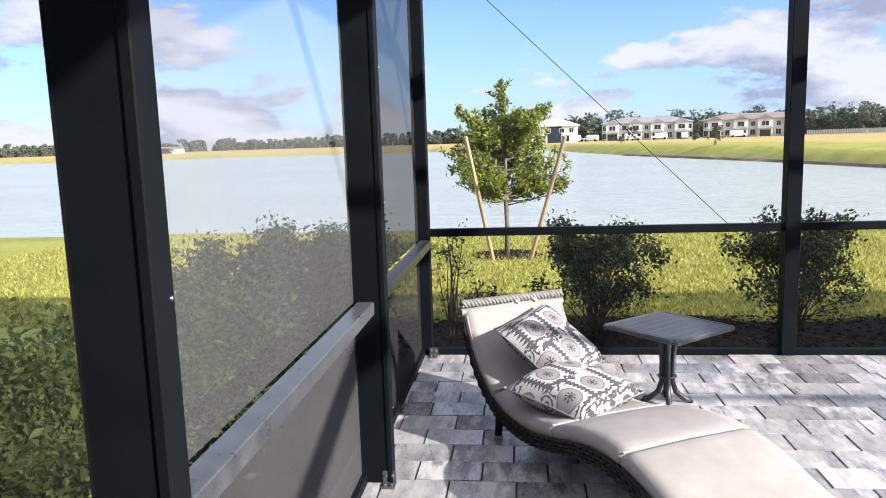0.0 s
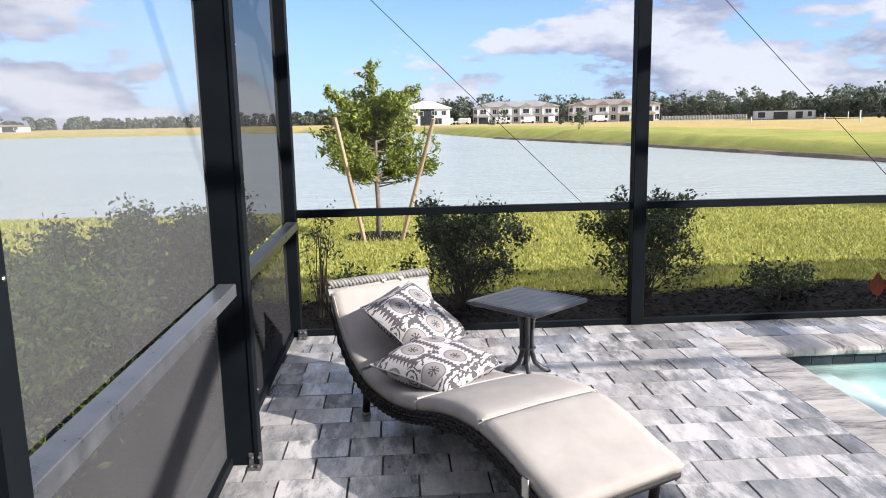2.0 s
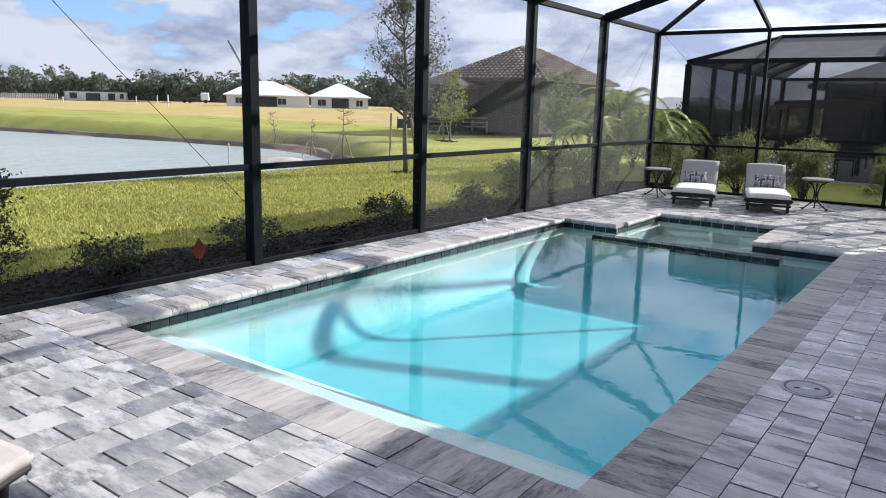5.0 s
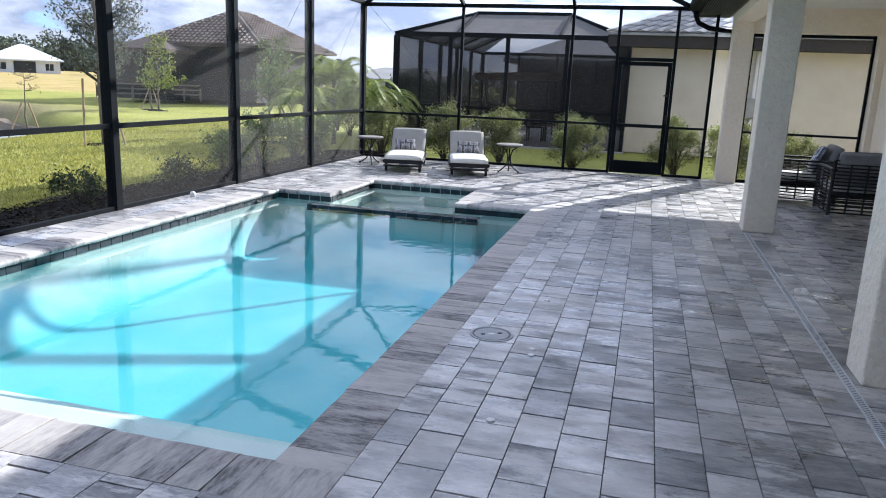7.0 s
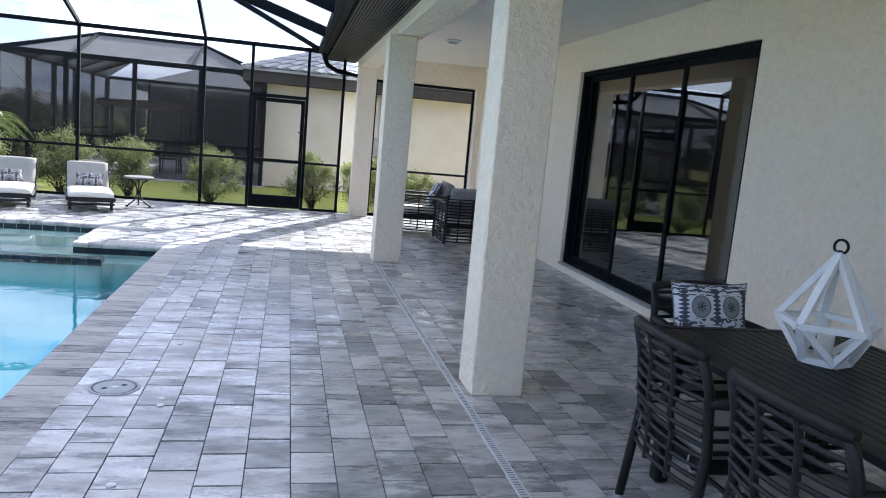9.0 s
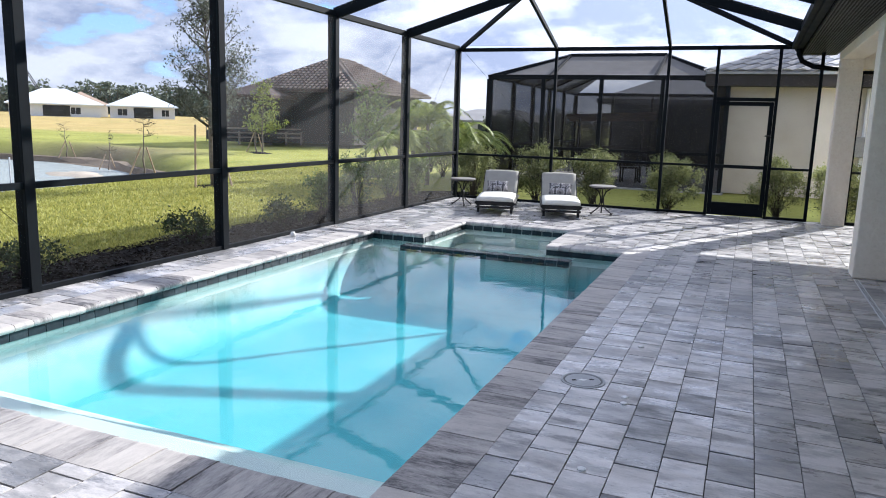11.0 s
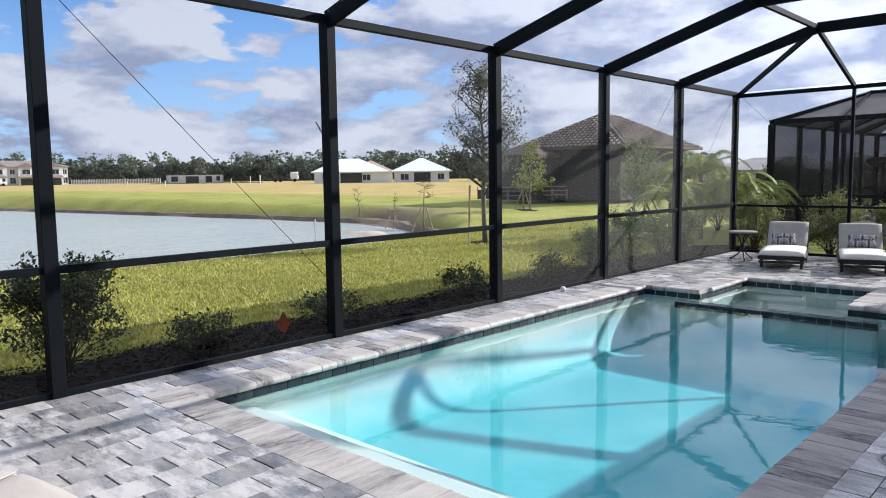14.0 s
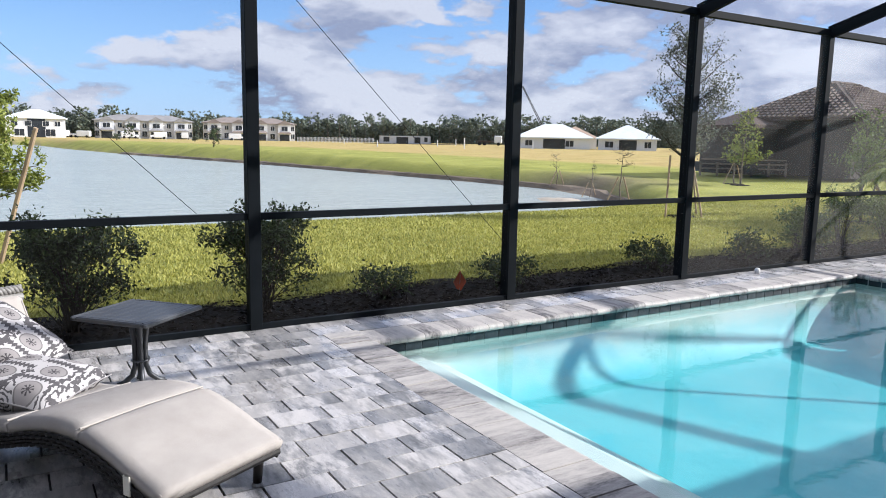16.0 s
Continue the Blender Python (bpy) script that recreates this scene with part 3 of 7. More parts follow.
        v = np.stack([a, l, b, r], 1).reshape(-1, 3)
        base = len(self.v)
        self.v.extend(map(tuple, v.tolist()))
        self.f.extend((base + 4 * i, base + 4 * i + 1, base + 4 * i + 2, base + 4 * i + 3) for i in range(k))
        return self

    def data(self, name, material, smooth=False):
        me = bpy.data.meshes.new(name)
        me.from_pydata(self.v, [], self.f)
        me.materials.append(material)
        if smooth:
            me.polygons.foreach_set("use_smooth", [True] * len(me.polygons))
        me.update()
        return me


def part(name, mesh, material, parent, label="", smooth=False, at=None):
    ob = new(name, mesh.data(name, material, smooth))
    ob.parent = parent
    if at is not None:
        ob.matrix_basis = at
    if label:
        ob["label"] = label
    return ob


def thing(name, label, category, group="", kind="", at=None):
    ob = new(name)
    ob.empty_display_size = 0.1
    if at is not None:
        ob.matrix_basis = at
    return tagged(ob, label, category, group, kind)


def solid(name, mesh, material, label, category, group="", kind="", smooth=False, at=None):
    ob = new(name, mesh.data(name, material, smooth))
    if at is not None:
        ob.matrix_basis = at
    return tagged(ob, label, category, group, kind)


RNG = np.random.default_rng(5)

# ---- ground, lake and distance ----
LAKE_Z = -1.0
SHORE = [(-420, 17.6), (-120, 19.0), (-40, 18.6), (-10, 18.2), (6, 17.6), (14, 17.4), (19, 18.6), (22.5, 21.5), (25.0, 26.5), (26.2, 31.5), (25.6, 38), (24.2, 48), (21.8, 64), (17.6, 84), (13.2, 104), (9.0, 132), (6.5, 165), (-4, 190), (-30, 205), (-90, 206), (-200, 215), (-420, 230)]


def lake_distance(px, py):
    """Metres to the shore line, negative on the lake."""
    best = np.full(px.shape, 1e9)
    inside = np.zeros(px.shape, bool)
    for (ax, ay), (bx, by) in zip(SHORE, SHORE[1:] + SHORE[:1]):
        dx, dy = bx - ax, by - ay
        t = np.clip(((px - ax) * dx + (py - ay) * dy) / (dx * dx + dy * dy), 0, 1)
        best = np.minimum(best, np.hypot(px - ax - t * dx, py - ay - t * dy))
        cross = ((ay > py) != (by > py)) & (px < (bx - ax) * (py - ay) / (by - ay + 1e-12) + ax)
        inside ^= cross
    return np.where(inside, -best, best)


def land(px, py):
    d = lake_distance(px, py)
    far = np.clip((np.hypot(px, py) - 30) / 60, 0, 1)
    level = -0.12 - 0.24 * np.clip((py - 6) / 10, 0, 1) * (1 - far) + 0.45 * far
    s = np.clip((d + 0.6) / (2.6 + 3.0 * far), 0, 1)
    s = s * s * (3 - 2 * s)
    return np.where(d < -0.6, -1.35, -1.35 + (level + 1.35) * s), d, far


def make_ground():
    half = np.concatenate([np.linspace(0, 34, 69), 34 * 1.085 ** np.arange(1, 56)])
    xs = np.concatenate([-half[:0:-1], half]) + 8.0
    ys = np.concatenate([-half[:0:-1], half]) + 14.0
    X, Y = np.meshgrid(xs, ys)
    Z, d, far = land(X, Y)
    hole = (X > -0.3) & (X < 14.3) & (Y > -3.0) & (Y < 5.4)
    Z = np.where(hole, -2.6, Z)
    nx, ny = len(xs), len(ys)
    v = np.stack([X, Y, Z], -1).reshape(-1, 3)
    i = (np.arange(ny - 1)[:, None] * nx + np.arange(nx - 1)[None]).reshape(-1)
    f = np.stack([i, i + 1, i + nx + 1, i + nx], 1)
    me = bpy.data.meshes.new("ground")
    me.from_pydata(v.tolist(), [], f.tolist())
    me.polygons.foreach_set("use_smooth", [True] * len(me.polygons))
    me.materials.append(M["ground"])
    dry = np.clip((d - np.where(Y > 140, 1.5, 14)) / 3, 0, 1) * np.clip((Y - 30) / 8, 0, 1) * np.clip((np.hypot(X - 8, Y) - 43) / 4, 0, 1)
    mud = np.clip(1.2 - np.abs(d - 0.3) / 0.9, 0, 1) * np.clip((Y - 20) / 4, 0, 1)
    mud = np.maximum(mud, np.clip(1.2 - np.hypot(X - 26.5, (Y - 29.0) * 0.6) / 4.2, 0, 1) * 0.9)
    col = np.stack([dry, mud, np.zeros_like(dry), np.ones_like(dry)], -1).reshape(-1)
    at = me.color_attributes.new("cover", "FLOAT_COLOR", "POINT")
    at.data.foreach_set("color", col.astype(np.float32))
    tagged(new("ground", me), "green lawn running to a muddy lake bank and dry fields", "ground", kind="structure")


make_ground()
lake = Mesh()
lake.quad((-700, 10, LAKE_Z), (60, 10, LAKE_Z), (60, 320, LAKE_Z), (-700, 320, LAKE_Z))
solid("water", lake, M["lake_water"], "pale rippled lake water under a cloudy sky", "lake", kind="structure")


def make_bank():
    """Muddy edge of the far shore, a ribbon that climbs out of the water."""
    pts = []
    for (ax, ay), (bx, by) in zip(SHORE, SHORE[1:]):
        n = max(2, int(math.hypot(bx - ax, by - ay) / 1.6))
        if ay < 17.3 and by < 17.3:
            continue
        pts += [(ax + (bx - ax) * i / n, ay + (by - ay) * i / n) for i in range(n) if ax >= 14]
    m = Mesh()
    for i, (x, y) in enumerate(pts):
        q, p = pts[max(i - 1, 0)], pts[min(i + 1, len(pts) - 1)]
        d = math.hypot(p[0] - q[0], p[1] - q[1])
        nx, ny = (p[1] - q[1]) / d, -(p[0] - q[0]) / d
        w = 0.12 + 1.1 * abs(noise.noise((x * 0.22, y * 0.22, 3.0)))
        for u, z in ((-0.25, -0.06), (0.15, 0.05), (0.55, 0.22), (1.0, 0.26)):
            m.v.append((x + nx * u * w * 1.6, y + ny * u * w * 1.6, LAKE_Z + z + 0.05 * noise.noise((x, y, u))))
    m.f = [(4 * i + k, 4 * i + k + 1, 4 * i + k + 5, 4 * i + k + 4) for i in range(len(pts) - 1) for k in range(3)]
    solid("lake_bank", m, M["mud"], "brown muddy bank along the far shore", "bank", kind="structure")


make_bank()


def make_grass():
    """Short blades on the near lawn, denser close by."""
    m = Mesh()
    k = 190000
    u = RNG.random(k)
    y = 6.9 + 10.6 * u ** 1.35
    x = -9 + (9 + 8 + y * 1.15) * RNG.random(k)
    z = land(x, y)[0]
    keep = (lake_distance(x, y) > 0.4)
    x, y, z = x[keep], y[keep], z[keep]
    k = len(x)
    a = RNG.random(k) * 2 * np.pi
    h = 0.025 + 0.035 * RNG.random(k)
    w = 0.006 + 0.006 * RNG.random(k) + 0.0006 * y
    lean = RNG.normal(size=(k, 2)) * 0.03
    c, s = np.cos(a) * w, np.sin(a) * w
    v = np.stack([np.stack([x - c, y - s, z - 0.01], 1), np.stack([x + c, y + s, z - 0.01], 1), np.stack([x + lean[:, 0], y + lean[:, 1], z + h], 1)], 1).reshape(-1, 3)
    m.v = v.tolist()
    m.f = np.arange(3 * k).reshape(-1, 3).tolist()
    solid("grass", m, M["grass_blade"], "sunlit green lawn grass, closely mown", "grass", kind="stuff")


make_grass()

# ---- pool, deck slab, paving ----
PX0, PX1, PY0, PY1 = 2.87, 9.55, 1.27, 4.82      # pool
SX0, SX1, SY0, SY1 = 9.05, 11.10, 2.28, 4.02     # spa
WATER_Z = -0.116
WX, EX, NY = -0.40, 14.45, 5.50                  # screen walls
HY = -3.63                                       # house wall


deck = Mesh()
for x0, x1, y0, y1 in ((WX - 0.16, PX0 - 0.02, HY, NY + 0.2), (PX1 + 0.02, EX + 0.2, HY, SY0 - 0.02), (PX1 + 0.02, EX + 0.2, SY1 + 0.02, NY + 0.2), (SX1 + 0.02, EX + 0.2, SY0 - 0.02, SY1 + 0.02), (PX0 - 0.02, PX1 + 0.02, HY, PY0 - 0.02), (PX0 - 0.02, PX1 + 0.02, PY1 + 0.02, NY + 0.2)):
    deck.box(x0, x1, y0, y1, -0.30, -0.010)
floor = solid("floor", deck, M["joint"], "grey paved pool deck with dark sanded joints", "paving", kind="structure")

shell = Mesh()
D = -0.84
DAM0, DAM1 = SY0 - 0.40, SY1 + 0.10


def pool_bed(x, y):
    """Height of the plaster floor: it falls to the east and turns up into the walls in wide coves."""
    low = -0.63 - 0.17 * (x - PX0) / (PX1 - PX0)
    z = low
    end = SX0 if DAM0 < y < DAM1 else PX1
    for d, reach, top in ((y - PY0, 0.70, -0.128), (PY1 - y, 0.55, -0.128), (end - x, 0.45, -0.128), (x - PX0 - 0.66, 0.60, -0.30)):
        u = min(max(1 - d / reach, 0.0), 1.0)
        z = max(z, low + (top - low) * (1 - math.sqrt(max(0.0, 1 - u ** 3.0))))
    ease = min(max((x - PX0 - 0.44) / 0.26, 0.0), 1.0)
    if ease < 1:
        z = max(z, -0.215 - 0.085 * ease * ease * (3 - 2 * ease))
    return low if x > end else z


def cove_steps(a, b, reach, n):
    """Stations from a to b, closer together towards both walls."""
    u = reach * (1 - np.cos(np.linspace(0, math.pi / 2, n)))
    return np.concatenate([a + u, np.linspace(a + reach, b - reach, 40)[1:-1], b - u[::-1]])


bottom = Mesh()
gx = np.concatenate([cove_steps(PX0 + 0.4, SX0, 0.9, 24), cove_steps(SX0 + 0.001, PX1, 0.2, 8)])
gy = cove_steps(PY0, PY1, 0.70, 30)
bottom.v = [(float(x), float(y), pool_bed(float(x), float(y))) for y in gy for x in gx]
nn = len(gx)
bottom.f = [(j * nn + i, j * nn + i + 1, (j + 1) * nn + i + 1, (j + 1) * nn + i) for j in range(len(gy) - 1) for i in range(nn - 1)]
shell.box(PX0 - 0.15, PX0, PY0 - 0.15, PY1 + 0.15, D - 0.2, -0.128)
shell.box(PX1, PX1 + 0.12, PY0 - 0.15, SY0 + 0.02, D - 0.2, -0.128)
shell.box(PX1, PX1 + 0.12, SY1 - 0.02, PY1 + 0.15, D - 0.2, -0.128)
shell.box(PX0, PX1, PY0 - 0.15, PY0, D - 0.2, -0.128)
shell.box(PX0, PX1, PY1, PY1 + 0.15, D - 0.2, -0.128)
steps = Mesh().box(PX0, PX0 + 0.44, PY0, PY1, D, -0.170, 0.03)
spa_floor = Mesh()
# spa
spa_floor.box(SX0 + 0.12, SX1, SY0 - 0.12, SY1 + 0.12, D - 0.2, -0.62)
shell.box(SX1, SX1 + 0.12, SY0 - 0.12, SY1 + 0.12, D, -0.128)
shell.box(PX1 + 0.12, SX1, SY0 - 0.12, SY0, D, -0.128)
shell.box(PX1 + 0.12, SX1, SY1, SY1 + 0.12, D, -0.128)
shell.box(SX0, SX0 + 0.12, SY0 - 0.4, SY1 + 0.1, D, -0.155)
bench = Mesh().box(SX0 + 0.12, SX1, SY1 - 0.42, SY1, -0.62, -0.34, 0.02).box(SX1 - 0.42, SX1, SY0, SY1 - 0.42, -0.62, -0.34, 0.02).box(SX0 + 0.12, SX0 + 0.6, SY0, SY0 + 0.42, -0.62, -0.34, 0.02)
pool = thing("swimming_pool", "turquoise swimming pool with a small raised spa at one end", "pool", kind="structure")
part("shell", shell, M["plaster_water_tint"], pool, "plaster walls and benches with the water's tint in the colour")
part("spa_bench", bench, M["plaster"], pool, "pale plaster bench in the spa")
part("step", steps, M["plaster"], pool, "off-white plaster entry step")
part("pool_floor", bottom, M["plaster_water_tint"], pool, "plaster floor with the water's depth tint in its colour, turned up into the walls", True)
part("spa_floor", spa_floor, M["plaster_water_tint"], pool, "plaster spa floor with the water's tint in the colour")
wat = Mesh()
wat.quad((PX0, PY0, WATER_Z), (SX0 + 0.06, PY0, WATER_Z), (SX0 + 0.06, PY1, WATER_Z), (PX0, PY1, WATER_Z))
wat.quad((SX0 + 0.06, PY0, WATER_Z), (PX1, PY0, WATER_Z), (PX1, SY0 - 0.4, WATER_Z), (SX0 + 0.06, SY0 - 0.4, WATER_Z))
wat.quad((SX0 + 0.06, SY1 + 0.1, WATER_Z), (PX1, SY1 + 0.1, WATER_Z), (PX1, PY1, WATER_Z), (SX0 + 0.06, PY1, WATER_Z))
part("water", wat, M["pool_water"], pool, "clear turquoise water")
wat2 = Mesh()
wat2.quad((SX0 + 0.1, SY0 - 0.4, -0.098), (SX1, SY0 - 0.4, -0.098), (SX1, SY1 + 0.1, -0.098), (SX0 + 0.1, SY1 + 0.1, -0.098))
part("spa_water", wat2, M["pool_water"], pool, "clear spa water")

TILE = Mesh().box(-0.0725, 0.0725, -0.006, 0.006, -0.037, 0.037, 0.0008).data("tile", M["tile"])
COPE = {}


def cope_mesh(w, depth, name, mat):
    """A bullnosed coping stone, nose towards -y."""
    m = Mesh()
    prof = [(-0.020, -0.058), (-0.036, -0.052), (-0.045, -0.038), (-0.046, -0.024), (-0.039, -0.009), (-0.024, -0.001), (-0.008, 0.001), (depth, 0.0), (depth, -0.058)]
    x = w / 2 - 0.0014
    k = len(prof)
    v = [(s * x, y, z) for s in (-1, 1) for y, z in prof]
    m.add(v, [tuple(range(k)), tuple(range(2 * k - 1, k - 1, -1))] + [(i, i + k, (i + 1) % k + k, (i + 1) % k) for i in range(k)])
    return m.data(name, mat)


def cope_run(x0, y0, x1, y1, inward, depth, w=0.155, mat="coping"):
    """Coping stones along an edge; inward: turn that carries -y to the water."""
    n = max(1, round(math.hypot(x1 - x0, y1 - y0) / w))
    step = math.hypot(x1 - x0, y1 - y0) / n
    key = (round(step, 4), depth, mat)
    if key not in COPE:
        COPE[key] = cope_mesh(step, depth, "coping_stone", M[mat])
    for i in range(n):
        t = (i + 0.5) / n
        o = new("coping_stone", COPE[key])
        o.parent = pool
        o.matrix_basis = pose(x0 + (x1 - x0) * t, y0 + (y1 - y0) * t, RNG.normal() * 0.0015, 0, 0, inward + RNG.normal() * 0.5)


CD = 0.27
cope_run(PX0, PY0, PX1, PY0, 180, CD, mat="coping_side")
cope_run(PX0, PY0 - CD, PX0, PY1 + 0.30, 90, CD, mat="coping")
cope_run(PX0, PY1, PX1, PY1, 0, CD, mat="coping_side")
cope_run(PX1, PY0 - CD, PX1, SY0, -90, CD, mat="coping")
cope_run(PX1, SY1, PX1, PY1 + CD, -90, CD, mat="coping")
cope_run(PX1 + CD, SY0, SX1, SY0, 180, CD, mat="coping_side")
cope_run(PX1 + CD, SY1, SX1, SY1, 0, CD, mat="coping_side")
cope_run(SX1, SY0 - CD, SX1, SY1 + CD, -90, CD, mat="coping")

grout = Mesh()
for x0, x1, y0, y1 in ((PX0, PX1, PY1 - 0.004, PY1 + 0.1), (PX0, PX1, PY0 - 0.1, PY0 + 0.004), (PX0 - 0.1, PX0 + 0.004, PY0, PY1), (PX1 - 0.004, PX1 + 0.1, PY0, SY0), (PX1 - 0.004, PX1 + 0.1, SY1, PY1), (PX1, SX1, SY1 - 0.004, SY1 + 0.1), (PX1, SX1, SY0 - 0.1, SY0 + 0.004), (SX1 - 0.004, SX1 + 0.1, SY0, SY1)):
    grout.box(x0, x1, y0, y1, -0.128, -0.055)
part("grout_bed", grout, M["grout"], pool)


def tile_run(x0, y0, x1, y1, turn):
    n = max(1, round(math.hypot(x1 - x0, y1 - y0) / 0.152))
    for i in range(n):
        t = (i + 0.5) / n
        o = new("waterline_tile", TILE)
        o.parent = pool
        o.matrix_basis = pose(x0 + (x1 - x0) * t, y0 + (y1 - y0) * t, -0.0915, 0, 0, turn)


tile_run(PX0, PY1 - 0.006, PX1, PY1 - 0.006, 0)
tile_run(PX1 - 0.006, PY0, PX1 - 0.006, SY0, 90)
tile_run(PX1 - 0.006, SY1, PX1 - 0.006, PY1, 90)
tile_run(PX1 + 0.02, SY1 - 0.006, SX1, SY1 - 0.006, 0)
tile_run(SX1 - 0.006, SY0, SX1 - 0.006, SY1, 90)
tile_run(PX0, PY0 + 0.006, PX1, PY0 + 0.006, 0)
# tiled spillway dam between pool and spa
DY0, DY1 = SY0 - 0.42, SY1 + 0.12
dam = Mesh().box(SX0 - 0.005, SX0 + 0.155, DY0, DY1, -0.155, -0.103, 0.004)
spill = part("spillway", dam, M["grout"], pool, "dark tiled spillway edge of the spa")
CAP = Mesh().box(-0.082, 0.082, -0.0725, 0.0725, -0.006, 0.006, 0.0008).data("tile", M["tile_wet"])
n = round((DY1 - DY0) / 0.15)
for i in range(n):
    y = DY0 + (i + 0.5) * (DY1 - DY0) / n
    for me, m in ((CAP, pose(SX0 + 0.075, y, -0.099)), (TILE, pose(SX0 - 0.011, y, -0.131, 0, 0, 90))):
        o = new("tile", me)
        o.parent = spill
        o.matrix_basis = m

# ---- pool cage ----
cage = thing("pool_cage", "dark bronze aluminium pool cage with fine insect screens", "enclosure", kind="structure")
EAVE, KNEE, KY1, KY0, GY = 2.97, 3.60, 3.45, 1.38, -0.58
NP = [2.185, 4.715, 7.19, 9.67, 12.06]
WP = [3.46, 1.455, -0.40]


def member(name, mesh, mat="bronze"):
    return part(name, mesh, M[mat], cage)


for x in NP:
    m = Mesh()
    m.box(x - 0.040, x + 0.040, NY, NY + 0.125, 0, EAVE, 0.004)
    m.box(x - 0.050, x + 0.050, NY - 0.012, NY + 0.012, 0, EAVE, 0.003)
    member("post", m)
for x, y in ((WX, NY), (EX, NY)):
    member("corner_post", Mesh().box(x - 0.05, x + 0.05, NY - 0.01, NY + 0.09, 0, EAVE, 0.004))
for y in WP:
    m = Mesh()
    m.box(WX - 0.04, WX + 0.105, y - 0.032, y + 0.032, 0, EAVE, 0.004)
    m.box(WX + 0.093, WX + 0.117, y - 0.037, y + 0.037, 0, EAVE, 0.003)
    member("post", m)
for y, z in ((3.53, EAVE), (1.45, EAVE), (0.62, EAVE), (-0.38, EAVE), (-1.03, EAVE)):
    member("post", Mesh().box(EX, EX + 0.06, y - 0.026, y + 0.026, 0, z, 0.003))

RZ = 0.915
xs = [WX, *NP, EX]
for a, b in zip(xs, xs[1:]):
    member("chair_rail", Mesh().box(a + 0.04, b - 0.04, NY + 0.004, NY + 0.054, RZ - 0.028, RZ + 0.028, 0.003))
    member("sill_rail", Mesh().box(a + 0.04, b - 0.04, NY + 0.004, NY + 0.054, 0.0, 0.045, 0.003))
ys = [NY, *WP]
for a, b in zip(ys[1:], ys):
    member("chair_rail", Mesh().box(WX - 0.012, WX + 0.066, a + 0.038, b - 0.038, RZ - 0.105, RZ - 0.047, 0.003), "bronze_sheen")
    member("sill_rail", Mesh().box(WX - 0.06, WX - 0.004, a + 0.038, b - 0.038, 0.0, 0.045, 0.003))
es = [NY, 3.53, 1.45, 0.62, -0.38, -1.03]
for a, b in zip(es[1:], es):
    if a != -0.38:
        member("chair_rail", Mesh().box(EX + 0.005, EX + 0.055, a + 0.027, b - 0.027, RZ - 0.045, RZ - 0.005, 0.003))
        member("sill_rail", Mesh().box(EX + 0.005, EX + 0.055, a + 0.027, b - 0.027, 0.0, 0.045, 0.003))
member("eave_beam", Mesh().box(WX, EX, NY + 0.005, NY + 0.075, EAVE - 0.02, EAVE + 0.06, 0.004))
member("eave_beam", Mesh().box(WX - 0.06, WX + 0.01, GY, NY, EAVE - 0.02, EAVE + 0.06, 0.004))
member("eave_beam", Mesh().box(EX, EX + 0.06, GY - 0.5, NY, EAVE - 0.05, EAVE + 0.02, 0.004))
member("eave_beam", Mesh().box(WX, EX, GY - 0.02, GY + 0.05, EAVE - 0.06, EAVE + 0.05, 0.004))

WK, EK = NP[0], NP[-1]
for x in NP:
    prof = [(NY + 0.03, EAVE + 0.02), (KY1, KNEE), (KY0, KNEE), (GY, EAVE + 0.02)]
    for (y0, z0), (y1, z1) in zip(prof, prof[1:]):
        member("rafter", Mesh().beam((x, y0, z0), (x, y1, z1), 0.052, 0.15))
for y in (KY1, KY0):
    for a, b in zip(NP, NP[1:]):
        member("purlin", Mesh().box(a + 0.03, b - 0.03, y - 0.025, y + 0.025, KNEE - 0.03, KNEE + 0.04, 0.003))
for a, b in (((EX + 0.03, NY, EAVE), (EK, KY1, KNEE)), ((EX + 0.03, 3.53, EAVE), (EK, KY1, KNEE)), ((EX + 0.03, 1.45, EAVE), (EK, KY0, KNEE)), ((EX + 0.03, GY, EAVE), (EK, KY0, KNEE)),
             ((WX - 0.03, NY, EAVE), (WK, KY1, KNEE)), ((WX - 0.03, WP[0], EAVE), (WK, KY1, KNEE)), ((WX - 0.03, WP[1], EAVE), (WK, KY0, KNEE)), ((WX - 0.03, GY, EAVE), (WK, KY0, KNEE))):
    member("hip_rafter", Mesh().beam(a, b, 0.05, 0.07))


def screen(a, b, c, d, mat="screen"):
    member("screen_panel", Mesh().quad(a, b, c, d), mat)


for a, b in zip(xs, xs[1:]):
    for z0, z1 in ((0.045, RZ - 0.028), (RZ + 0.028, EAVE - 0.02)):
        screen((a, NY + 0.03, z0), (b, NY + 0.03, z0), (b, NY + 0.03, z1), (a, NY + 0.03, z1), "screen_hazier" if a > 9 else "screen_hazy" if a > 7 else "screen")
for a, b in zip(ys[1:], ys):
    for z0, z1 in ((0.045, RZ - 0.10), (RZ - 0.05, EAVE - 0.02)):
        screen((WX - 0.03, a, z0), (WX - 0.03, b, z0), (WX - 0.03, b, z1), (WX - 0.03, a, z1), "screen_edge_on" if a == WP[0] else "screen" if a == WP[2] else "screen_west")
for a, b in zip(es[1:], es):
    screen((EX + 0.03, a, 0.045), (EX + 0.03, b, 0.045), (EX + 0.03, b, EAVE - 0.05), (EX + 0.03, a, EAVE - 0.05))
